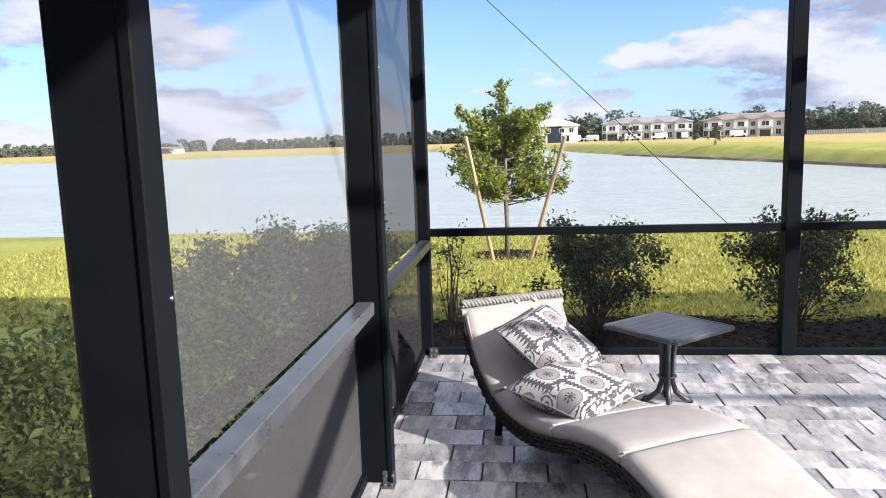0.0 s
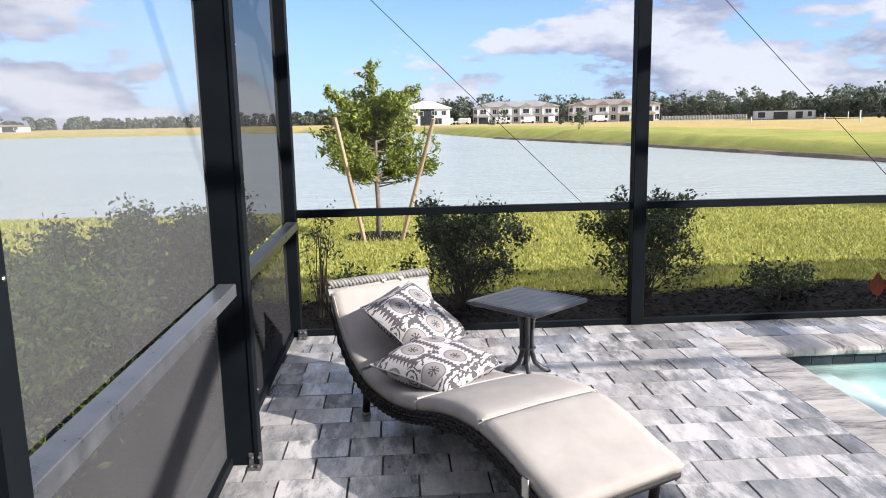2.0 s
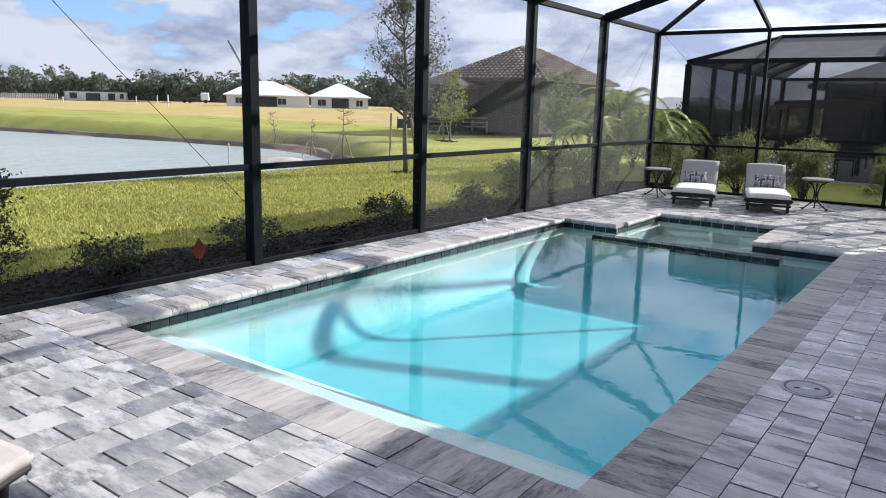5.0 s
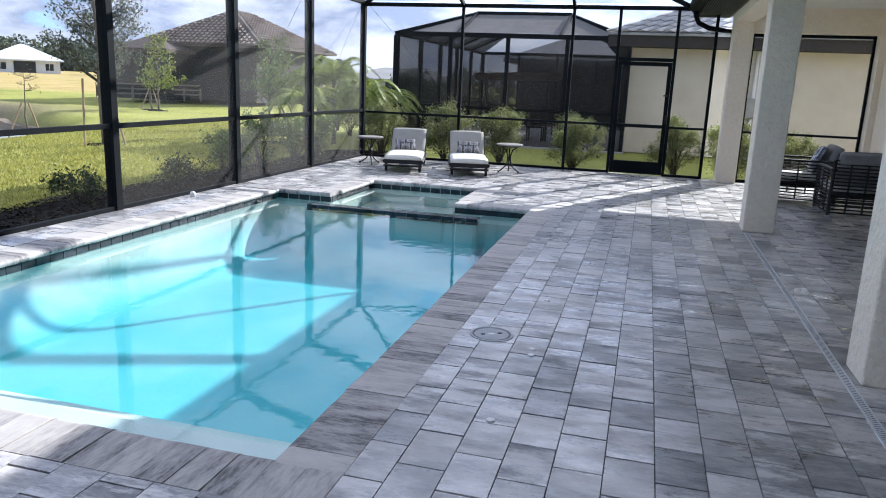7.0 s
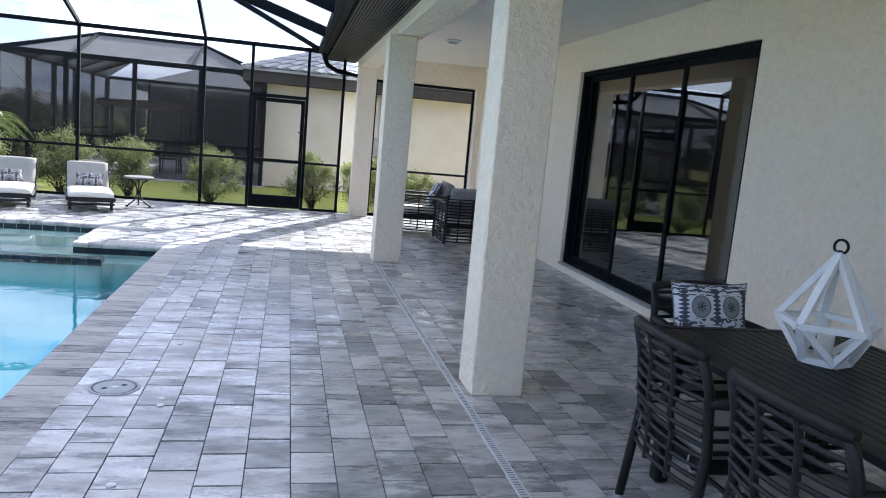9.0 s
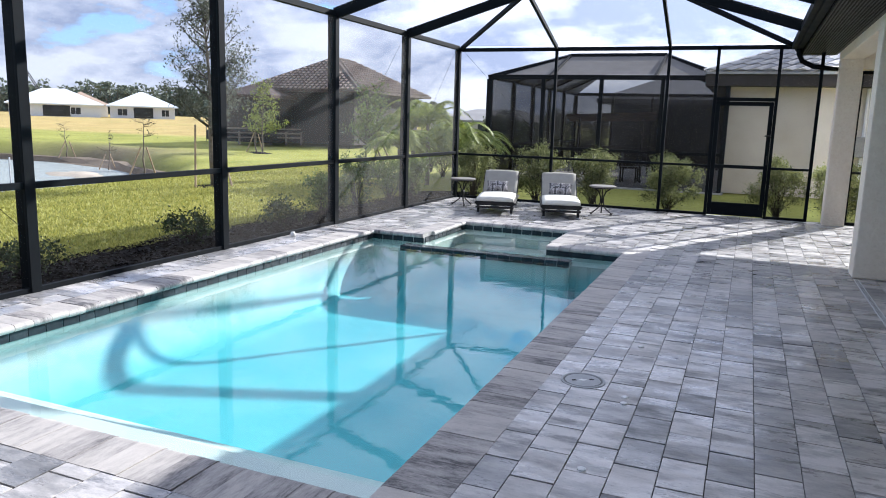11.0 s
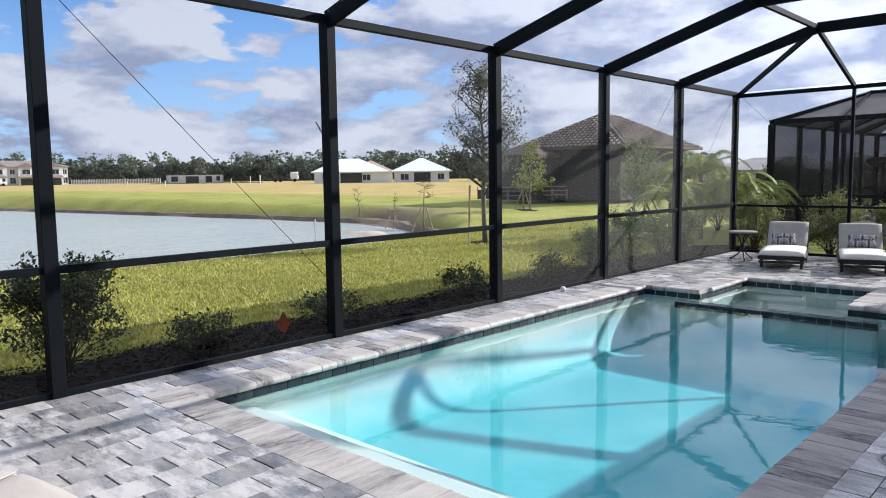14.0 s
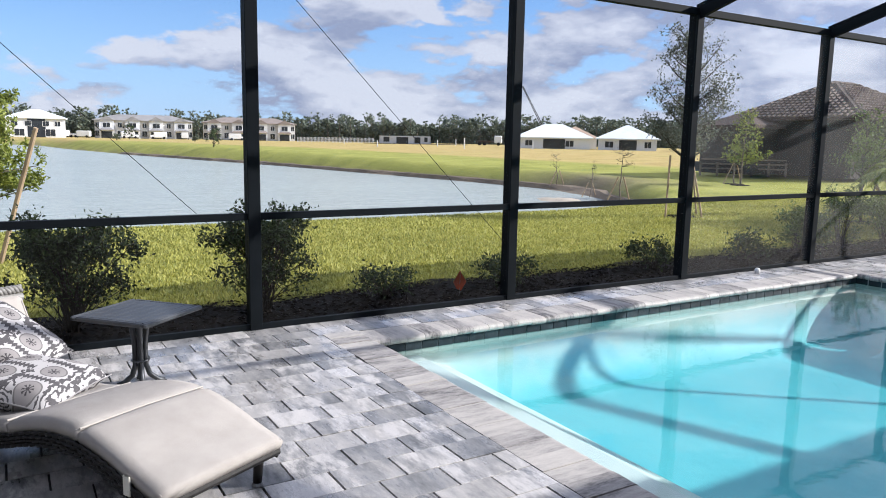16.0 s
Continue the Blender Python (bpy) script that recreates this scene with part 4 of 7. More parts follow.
for a, b in zip(NP, NP[1:]):
    for (y0, z0), (y1, z1) in zip([(NY, EAVE), (KY1, KNEE), (KY0, KNEE)], [(KY1, KNEE), (KY0, KNEE), (GY, EAVE)]):
        screen((a, y0, z0 + 0.06), (b, y0, z0 + 0.06), (b, y1, z1 + 0.06), (a, y1, z1 + 0.06), "screen_roof")
for ex, kx in ((EX, EK), (WX, WK)):
    z0, z1 = EAVE + 0.05, KNEE + 0.05
    screen((ex, NY, z0), (kx, NY, z0), (kx, KY1, z1), (ex, NY, z0 + 0.001), "screen_roof")
    screen((ex, NY, z0), (ex, KY1, z0), (kx, KY1, z1), (ex, NY, z0 + 0.001), "screen_roof")
    screen((ex, KY1, z0), (ex, KY0, z0), (kx, KY0, z1), (kx, KY1, z1), "screen_roof")
    screen((ex, KY0, z0), (ex, GY, z0), (kx, KY0, z1), (ex, KY0, z0 + 0.001), "screen_roof")
    screen((ex, GY, z0), (kx, GY, z0), (kx, KY0, z1), (ex, GY, z0 + 0.001), "screen_roof")

for a, b in (((WX + 0.05, NY + 0.064, 2.98), (2.72, NY + 0.064, 0.02)), ((2.22, NY + 0.064, 2.95), (5.22, NY + 0.064, 0.02)), ((EX - 0.05, NY + 0.064, 2.96), (11.45, NY + 0.064, 0.02)), ((12.0, NY + 0.064, 2.95), (9.05, NY + 0.064, 0.02)), ((EX - 0.02, NY - 0.06, 2.95), (EX - 0.02, 2.5, 0.02))):
    member("brace_cable", Mesh().tube([a, b], 0.0026, 6), "black")
# angle brackets with bolts at the feet of posts
for x, y in ((WX + 0.10, WP[0] - 0.06), (WX + 0.06, 5.44), (WX + 0.10, WP[1] - 0.06)):
    b = Mesh().box(x - 0.032, x + 0.032, y - 0.032, y + 0.032, 0.0, 0.006, 0.001).box(x - 0.032, x + 0.032, y + 0.026, y + 0.032, 0.0, 0.062, 0.001)
    o = member("foot_bracket", b, "bracket")
    for dx in (-0.016, 0.016):
        part("bolt", Mesh().lathe([(0.0085, 0.0), (0.0085, 0.007), (0.005, 0.010)], 8, (x + dx, y - 0.006)), M["steel"], o, at=pose(0, 0, 0.006))
        part("bolt", Mesh().lathe([(0.0075, 0.0), (0.0075, 0.006), (0.004, 0.008)], 8), M["steel"], o, at=pose(x + dx, y + 0.026, 0.04, 90, 0, 0))
for y in WP[:2]:
    for z in (0.35, 1.31, 1.9):
        member("screw", Mesh().lathe([(0.005, 0.0), (0.005, 0.003), (0.003, 0.005)], 8), "steel").matrix_basis = pose(WX + 0.117, y + 0.02, z, 0, 90, 0)

# screen door in the east wall
door = thing("door_1", "dark bronze screen door standing closed", "door", kind="structure")
dm = Mesh()
dy0, dy1, dz = -0.35, 0.59, 2.03
dm.box(EX - 0.01, EX + 0.05, dy0, dy0 + 0.07, 0.02, dz, 0.004).box(EX - 0.01, EX + 0.05, dy1 - 0.07, dy1, 0.02, dz, 0.004)
dm.box(EX - 0.01, EX + 0.05, dy0 + 0.07, dy1 - 0.07, dz - 0.07, dz, 0.004).box(EX - 0.01, EX + 0.05, dy0 + 0.07, dy1 - 0.07, RZ - 0.05, RZ + 0.01, 0.004)
part("door_frame", dm, M["bronze"], door)
part("kick_plate", Mesh().box(EX, EX + 0.035, dy0 + 0.07, dy1 - 0.07, 0.02, 0.25, 0.004), M["bronze"], door)
part("door_handle", Mesh().box(EX - 0.05, EX - 0.01, dy0 + 0.015, dy0 + 0.04, 0.95, 1.10, 0.006), M["iron"], door)
part("closer", Mesh().tube([(EX - 0.03, dy0 + 0.1, 1.45), (EX - 0.03, dy0 + 0.02, 1.45)], 0.014, 8), M["iron"], door)
member("transom", Mesh().box(EX, EX + 0.055, -0.355, 0.595, 2.04, 2.10, 0.003))

# ---- house ----
BZ, CZ = 2.72, 2.95
for x0, x1, shift in ((4.66, 4.99, 0.0), (9.28, 9.61, 0.09), (14.12, 14.45, 0.0)):
    solid("column", Mesh().box(x0, x1, -1.60 + shift, -1.27 + shift, 0.0, BZ, 0.008), M["stucco"], "cream stucco porch column on the paved deck", "column", "porch columns", kind="structure")
solid("porch_beam", Mesh().box(WX - 0.2, EX, -1.60, -1.27, BZ, CZ + 0.05, 0.006), M["stucco"], "cream stucco beam along the porch edge", "beam", kind="structure")
sx0, sx1, sz0, sz1 = 5.72, 9.36, 0.115, 2.54
wall = Mesh()
wall.box(-6.0, sx0, HY - 0.25, HY, 0, CZ).box(sx1, EX, HY - 0.25, HY, 0, CZ).box(sx0, sx1, HY - 0.25, HY, 0, sz0).box(sx0, sx1, HY - 0.25, HY, sz1, CZ)
solid("wall_south", wall, M["stucco"], "cream knockdown stucco house wall", "wall", kind="structure")
we = Mesh()
we.box(EX - 0.30, EX, -1.60, HY, 2.56, CZ + 0.05).box(EX - 0.02, EX + 0.0, HY - 0.25, HY, 0, CZ)
we.box(EX - 0.30, EX, HY + 0.0, HY + 0.10, 0, 2.56)
we.box(EX - 0.25, EX, HY - 9.0, HY - 0.25, 0, CZ)
solid("wall_east", we, M["stucco"], "cream stucco porch end wall over a screened opening", "wall", kind="structure")
solid("wall_west", Mesh().box(WX - 0.22, WX - 0.02, HY, -1.60, 0, CZ), M["stucco"], "cream stucco wall closing the porch", "wall", kind="structure")
solid("ceiling", Mesh().box(WX - 0.2, EX, HY, -1.60, CZ, CZ + 0.06), M["ceiling"], "smooth cream porch ceiling", "ceiling", kind="structure")
pe = thing("porch_screen", "screened porch opening in a dark bronze frame", "screen", kind="structure")
po0, po1 = HY + 0.11, -1.61
for args in ((EX - 0.08, EX - 0.03, po0, po0 + 0.04, 0, 2.55), (EX - 0.08, EX - 0.03, po1 - 0.04, po1, 0, 2.55), (EX - 0.08, EX - 0.03, po0 + 0.04, po1 - 0.04, 2.50, 2.55), (EX - 0.08, EX - 0.03, po0 + 0.04, po1 - 0.04, RZ - 0.05, RZ - 0.01), (EX - 0.08, EX - 0.03, po0 + 0.04, po1 - 0.04, 0, 0.05)):
    part("frame_bar", Mesh().box(*args, 0.003), M["bronze"], pe)
part("screen_panel", Mesh().quad((EX - 0.05, po0, 0.05), (EX - 0.05, po1, 0.05), (EX - 0.05, po1, 2.5), (EX - 0.05, po0, 2.5)), M["screen"], pe)

# eave: soffit, fascia, gutter and downpipe
eave = thing("eave", "dark bronze vented soffit, fascia and gutter of the house roof", "eave", kind="structure")
part("soffit", Mesh().box(-6, EX + 0.55, -1.27, GY - 0.12, CZ - 0.09, CZ - 0.07), M["soffit"], eave)
slots = Mesh()
for i in range(15):
    y = -1.22 + i * 0.036
    slots.box(-5.9, EX + 0.5, y, y + 0.014, CZ - 0.097, CZ - 0.089)
part("soffit_ribs", slots, M["bronze"], eave)
part("fascia", Mesh().box(-6, EX + 0.6, GY - 0.14, GY - 0.12, CZ - 0.10, CZ + 0.14, 0.003), M["bronze"], eave)
gut = Mesh()
gp = [(GY - 0.12, CZ - 0.06), (GY - 0.03, CZ - 0.06), (GY - 0.005, CZ - 0.02), (GY - 0.015, CZ + 0.04), (GY + 0.0, CZ + 0.08), (GY - 0.012, CZ + 0.08), (GY - 0.03, CZ + 0.03), (GY - 0.04, CZ - 0.045), (GY - 0.12, CZ - 0.045)]
k = len(gp)
gut.add([(x, y, z) for x in (-6, EX + 0.2) for y, z in gp], [tuple(range(k)), tuple(range(2 * k - 1, k - 1, -1))] + [(i, (i + 1) % k, (i + 1) % k + k, i + k) for i in range(k)])
part("gutter", gut, M["bronze"], eave)
part("downpipe", Mesh().tube([(EX - 0.25, GY - 0.06, 2.92), (EX - 0.25, GY - 0.06, 2.82), (EX - 0.22, GY - 0.12, 2.70), (EX - 0.15, GY - 0.30, 2.62), (EX - 0.05, -1.10, 2.60), (EX + 0.05, -1.30, 2.60)], 0.042, 10), M["bronze"], eave, smooth=True)
# The house's roof stays out of view; added to cast its shadow.
roof = Mesh()
rx0, rx1, ry0, ry1, rz = -6.0, EX + 0.6, -14.0, GY - 0.12, CZ + 0.13
roof.add([(rx0, ry0, rz), (rx1, ry0, rz), (rx1, ry1, rz), (rx0, ry1, rz), (rx0 + 6.6, (ry0 + ry1) / 2, rz + 2.5), (rx1 - 6.6, (ry0 + ry1) / 2, rz + 2.5)], [(0, 1, 5, 4), (1, 2, 5), (2, 3, 4, 5), (3, 0, 4), (3, 2, 1, 0)])
solid("roof", roof, M["roof_tile"], "brown tiled hip roof of the house", "roof", kind="structure")

# sliding door
sl = thing("door_2", "three-panel sliding glass door with black frames, closed", "sliding door", kind="structure")
sy = HY - 0.11
for args in ((sx0, sx0 + 0.05, sy - 0.07, sy + 0.07, sz0, sz1), (sx1 - 0.05, sx1, sy - 0.07, sy + 0.07, sz0, sz1), (sx0 + 0.05, sx1 - 0.05, sy - 0.07, sy + 0.07, sz1 - 0.05, sz1), (sx0 + 0.05, sx1 - 0.05, sy - 0.07, sy + 0.07, sz0, sz0 + 0.03)):
    part("frame", Mesh().box(*args, 0.004), M["bronze"], sl)
pw = (sx1 - sx0 - 0.10) / 3
for i in range(3):
    a, b = sx0 + 0.05 + i * pw, sx0 + 0.05 + (i + 1) * pw
    y = sy + (0.035, 0.0, -0.035)[i]
    p = part("door_panel", Mesh().box(a, a + 0.055, y - 0.018, y + 0.018, sz0 + 0.03, sz1 - 0.05, 0.003).box(b - 0.055, b, y - 0.018, y + 0.018, sz0 + 0.03, sz1 - 0.05, 0.003).box(a + 0.055, b - 0.055, y - 0.018, y + 0.018, sz0 + 0.03, sz0 + 0.11, 0.003).box(a + 0.055, b - 0.055, y - 0.018, y + 0.018, sz1 - 0.12, sz1 - 0.05, 0.003), M["bronze"], sl)
    g = part("pane", Mesh().box(a + 0.05, b - 0.05, y - 0.004, y + 0.004, sz0 + 0.10, sz1 - 0.11), M["glass"], p)
    g.visible_shadow = False
part("sill", Mesh().box(sx0, sx1, HY - 0.06, HY + 0.03, sz0 - 0.02, sz0 + 0.004, 0.003), M["concrete"], sl)
room = Mesh()
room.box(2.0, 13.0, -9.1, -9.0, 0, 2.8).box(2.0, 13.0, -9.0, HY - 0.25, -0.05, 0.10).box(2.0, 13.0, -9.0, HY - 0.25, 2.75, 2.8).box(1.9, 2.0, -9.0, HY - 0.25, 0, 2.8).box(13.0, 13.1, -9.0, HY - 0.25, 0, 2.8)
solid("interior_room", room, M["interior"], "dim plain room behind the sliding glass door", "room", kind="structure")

# ---- furniture on the deck ----


def smooth_curve(keys, n):
    """n points along a smooth curve through (s, z) keys."""
    s = np.array([k[0] for k in keys], float)
    z = np.array([k[1] for k in keys], float)
    t = np.linspace(s[0], s[-1], n)
    d = np.gradient(z, s)
    i = np.clip(np.searchsorted(s, t) - 1, 0, len(s) - 2)
    h = s[i + 1] - s[i]
    u = (t - s[i]) / h
    zz = (2 * u ** 3 - 3 * u ** 2 + 1) * z[i] + (u ** 3 - 2 * u ** 2 + u) * h * d[i] + (3 * u ** 2 - 2 * u ** 3) * z[i + 1] + (u ** 3 - u ** 2) * h * d[i + 1]
    return t, zz


def slab(keys, w0, w1, thick, n, nx=8, crown=0.012, round_edge=0.02, drop=0.0):
    """A padded sheet that follows a curve along -y, from w0 to w1 across."""
    s, z = smooth_curve(keys, n)
    m = Mesh()
    edge = [0, 0.25, 0.6, 1, 1, 1, 1, 0.6, 0.25, 0]
    offs = []
    for j in range(nx + 1):
        u = j / nx
        e = min(u, 1 - u) * (w1 - w0)
        r = 1 - math.exp(-e / round_edge * 1.3) if round_edge else 1
        offs.append((w0 + (w1 - w0) * u, crown * math.sin(math.pi * u) - (1 - r) * thick * 0.18))
    nor = np.stack([-np.gradient(z, s), np.ones_like(s)], 1)
    nor /= np.linalg.norm(nor, axis=1, keepdims=True)
    rows = []
    for i in range(n):
        end = min(i, n - 1 - i)
        squash = (0.55, 0.85, 1.0)[min(end, 2)]
        top = [(x, -(s[i] + nor[i, 0] * dz), z[i] - drop + nor[i, 1] * (dz - thick * 0.3 * (1 - squash))) for x, dz in offs]
        bot = [(x, -(s[i] - nor[i, 0] * thick), z[i] - drop - nor[i, 1] * thick + thick * 0.25 * (1 - squash)) for x, dz in reversed(offs)]
        rows.append(top + bot)
    k = len(rows[0])
    v = [p for r in rows for p in r]
    f = [(i * k + j, i * k + (j + 1) % k, (i + 1) * k + (j + 1) % k, (i + 1) * k + j) for i in range(n - 1) for j in range(k)]
    f += [tuple(range(k - 1, -1, -1)), tuple(range((n - 1) * k, n * k))]
    return m.add(v, f)


def cut(keys, a, b, m=9):
    """The stretch of a curve between a and b, as keys."""
    s, z = smooth_curve(keys, 241)
    t = np.linspace(a, b, m)
    return [(x, float(np.interp(x, s, z))) for x in t]


def weave_edge(keys, x, up, down, n):
    """A woven side band that follows the curve: stacked cords with a wavering line."""
    m = Mesh()
    s, z = smooth_curve(keys, n)
    rows = 4
    for r in range(rows):
        o = up + (down - up) * r / (rows - 1)
        m.tube([(x + 0.004 * (-1) ** (i + r), -s[i], z[i] + o) for i in range(n)], 0.0085, 6)
    return m


def pillow(size=0.46, thick=0.15, n=14):
    """A plump square cushion with pinched corners, lying in its own xy plane."""
    m = Mesh()
    v = []
    for side in (1, -1):
        for j in range(n + 1):
            for i in range(n + 1):
                u, w = 2 * i / n - 1, 2 * j / n - 1
                full = max(0.0, (1 - u ** 4) * (1 - w ** 4)) ** 0.55
                pinch = 1 - 0.085 * (1 - u * u) * abs(w) ** 2
                pinch2 = 1 - 0.085 * (1 - w * w) * abs(u) ** 2
                z = side * thick * 0.5 * full * (1 + 0.05 * math.sin(5 * u + 3 * w))
                v.append((u * size / 2 * pinch2, w * size / 2 * pinch, z))
    k = (n + 1) ** 2
    f = []
    for j in range(n):
        for i in range(n):
            a = j * (n + 1) + i
            f.append((a, a + 1, a + n + 2, a + n + 1))
            f.append((k + a, k + a + n + 1, k + a + n + 2, k + a + 1))
    return m.add(v, f)


def make_pillow(label, at, size=0.46, mat="print", thick=0.15, tall=1.0):
    shape = pillow(size, thick)
    shape.v = [(x, y * tall, z) for x, y, z in shape.v]
    ob = solid("throw_pillow", shape, M[mat], label, "pillow", smooth=True, at=at)
    r = size / 2
    part("edge_seam", Mesh().tube([(r * (u * (1 - 0.085 * (1 - w * w))), r * tall * (w * (1 - 0.085 * (1 - u * u))), 0) for u, w in ((-1, -1), (-0.5, -1), (0, -1), (0.5, -1), (1, -1), (1, -0.5), (1, 0), (1, 0.5), (1, 1), (0.5, 1), (0, 1), (-0.5, 1), (-1, 1), (-1, 0.5), (-1, 0), (-1, -0.5), (-1, -1))], 0.004, 5), M["cushion_grey"], ob)
    return ob


def wave_lounger(at):
    W = 0.64
    keys = [(-0.12, 0.62), (-0.05, 0.50), (0.05, 0.39), (0.17, 0.305), (0.30, 0.255), (0.46, 0.236), (0.65, 0.245), (0.85, 0.287), (1.05, 0.345), (1.25, 0.378), (1.42, 0.375), (1.60, 0.335), (1.76, 0.278), (1.90, 0.236)]
    t = thing("wave_lounger", "curved dark wicker chaise lounge with a sand-coloured cushion", "lounger", at=at)
    low = [(s, z - 0.080) for s, z in cut(keys, -0.115, 1.85, 28)]
    bed = part("frame", slab(low, 0.0, W, 0.030, 56, 6, 0.0, 0.0), M["wicker"], t, "woven dark brown wicker frame", True)
    for x in (-0.004, W + 0.004):
        part("woven_edge", weave_edge(low, x, 0.014, -0.038, 80), M["wicker"], bed)
    part("end_rail", Mesh().tube([(-0.01, 0.145, 0.60), (W / 2, 0.149, 0.615), (W + 0.01, 0.145, 0.60)], 0.024, 10), M["wicker_grey"], bed)
    for turn in (0.0, 2.1, 4.2):
        part("braid_strand", Mesh().tube([(W * u, 0.146 + 0.015 * math.cos(turn + 60 * u), 0.648 + 0.015 * math.sin(turn + 60 * u)) for u in np.linspace(-0.01, 1.01, 90)], 0.012, 5), M["wicker_grey"], bed, "", True)
    part("end_rail", Mesh().tube([(0.0, -1.855, 0.165), (W, -1.855, 0.165)], 0.022, 10), M["wicker"], bed)
    for a, b in ((-0.12, 0.256), (0.264, 0.852), (0.858, 1.392), (1.40, 1.898)):
        c = part("cushion_section", slab(cut(keys, a, b), 0.004, W - 0.004, 0.062, 26, 12, 0.008, 0.014), M["cushion"], t, "", True)
        for x in (0.012, W - 0.012):
            part("piping", Mesh().tube([(x, -s, z - 0.016) for s, z in cut(keys, a + 0.01, b - 0.01, 16)], 0.0035, 6), M["piping"], c)
    for s in (0.26, 0.855, 1.396):
        z = float(np.interp(s, [k[0] for k in keys], [k[1] for k in keys]))
        part("seam", Mesh().tube([(0.014, -s, z - 0.004), (W / 2, -s, z + 0.003), (W - 0.014, -s, z - 0.004)], 0.005, 6), M["piping"], t)
    part("carry_strap", Mesh().tube([(0.40 + 0.065 * math.cos(a), 0.12 + 0.02 * math.sin(a), 0.625 + 0.022 * math.sin(a)) for a in np.linspace(0, math.pi, 9)], 0.011, 6), M["cushion_white"], t)
    part("tie", Mesh().box(-0.016, -0.008, -1.74, -1.70, 0.19, 0.27, 0.003), M["cushion_white"], t)
    for x, y, zt, lean in ((0.03, -0.28, 0.20, 0.01), (W - 0.03, -0.28, 0.20, -0.01), (0.05, -1.80, 0.20, 0.0), (W - 0.05, -1.80, 0.20, 0.0)):
        leg = part("leg", Mesh().tube([(x, y, zt), (x - lean, y + 0.02, 0.012)], [0.026, 0.020], 10), M["wicker"], t, "", True)
        part("foot", Mesh().lathe([(0.024, 0.0), (0.026, 0.006), (0.024, 0.016)], 12, (x - lean, y + 0.02)), M["grey_plastic"], leg)
    for y in (-0.28, -1.80):
        part("cross_bar", Mesh().tube([(0.05, y, 0.18 if y < -1 else 0.16), (W - 0.05, y, 0.18 if y < -1 else 0.16)], 0.016, 8), M["wicker"], t)
    return t


LOUNGE = pose(0.05, 4.20, 0, 0, 0, 27.4)
wave_lounger(LOUNGE)
make_pillow("white pillow printed with grey medallions, leaning on the chaise back", LOUNGE @ pose(0.36, -0.235, 0.462, 36, -6, 28), 0.48, thick=0.16)
make_pillow("white pillow printed with grey medallions, lying on the chaise", LOUNGE @ pose(0.29, -0.585, 0.325, 8, -3, 24), 0.50, thick=0.17)


def square_side_table(at):
    t = thing("side_table", "square slatted pewter metal side table on a splayed pedestal", "side table", at=at)
    h, s = 0.47, 0.535
    for i in range(7):
        y = -s / 2 + 0.035 + (i + 0.5) * (s - 0.07) / 7
        part("slat", Mesh().box(-s / 2 + 0.03, s / 2 - 0.03, y - 0.0335, y + 0.0335, h - 0.012, h - 0.001, 0.003), M["table_metal"], t)
    fr = Mesh()
    for a in (-1, 1):
        fr.box(-s / 2, s / 2, a * (s / 2 - 0.016) - 0.016, a * (s / 2 - 0.016) + 0.016, h - 0.028, h, 0.008)
        fr.box(a * (s / 2 - 0.016) - 0.016, a * (s / 2 - 0.016) + 0.016, -s / 2 + 0.032, s / 2 - 0.032, h - 0.028, h, 0.008)
    part("top_frame", fr, M["table_metal"], t)
    part("hub", Mesh().lathe([(0.02, h - 0.06), (0.09, h - 0.05), (0.13, h - 0.030), (0.13, h - 0.026)], 20), M["table_metal"], t, "", True)
    for k in range(4):
        a = math.radians(45 + 90 * k)
        pts = [(math.cos(a) * r, math.sin(a) * r, z) for r, z in ((0.085, h - 0.045), (0.042, h - 0.10), (0.030, h - 0.20), (0.030, 0.13), (0.050, 0.065), (0.095, 0.025), (0.135, 0.012))]
        leg = part("leg", Mesh().tube(pts, 0.0165, 10), M["table_metal"], t, "", True)
        part("foot", Mesh().lathe([(0.016, 0.0), (0.018, 0.006), (0.012, 0.014)], 10, (pts[-1][0], pts[-1][1])), M["iron"], leg)
    part("tie_ring", Mesh().tube([(0.05 * math.cos(a), 0.05 * math.sin(a), 0.16) for a in np.linspace(0, 2 * math.pi, 17)], 0.007, 6), M["table_metal"], t)
    return t


square_side_table(pose(1.17, 4.545, 0, 0, 0, 41.5))


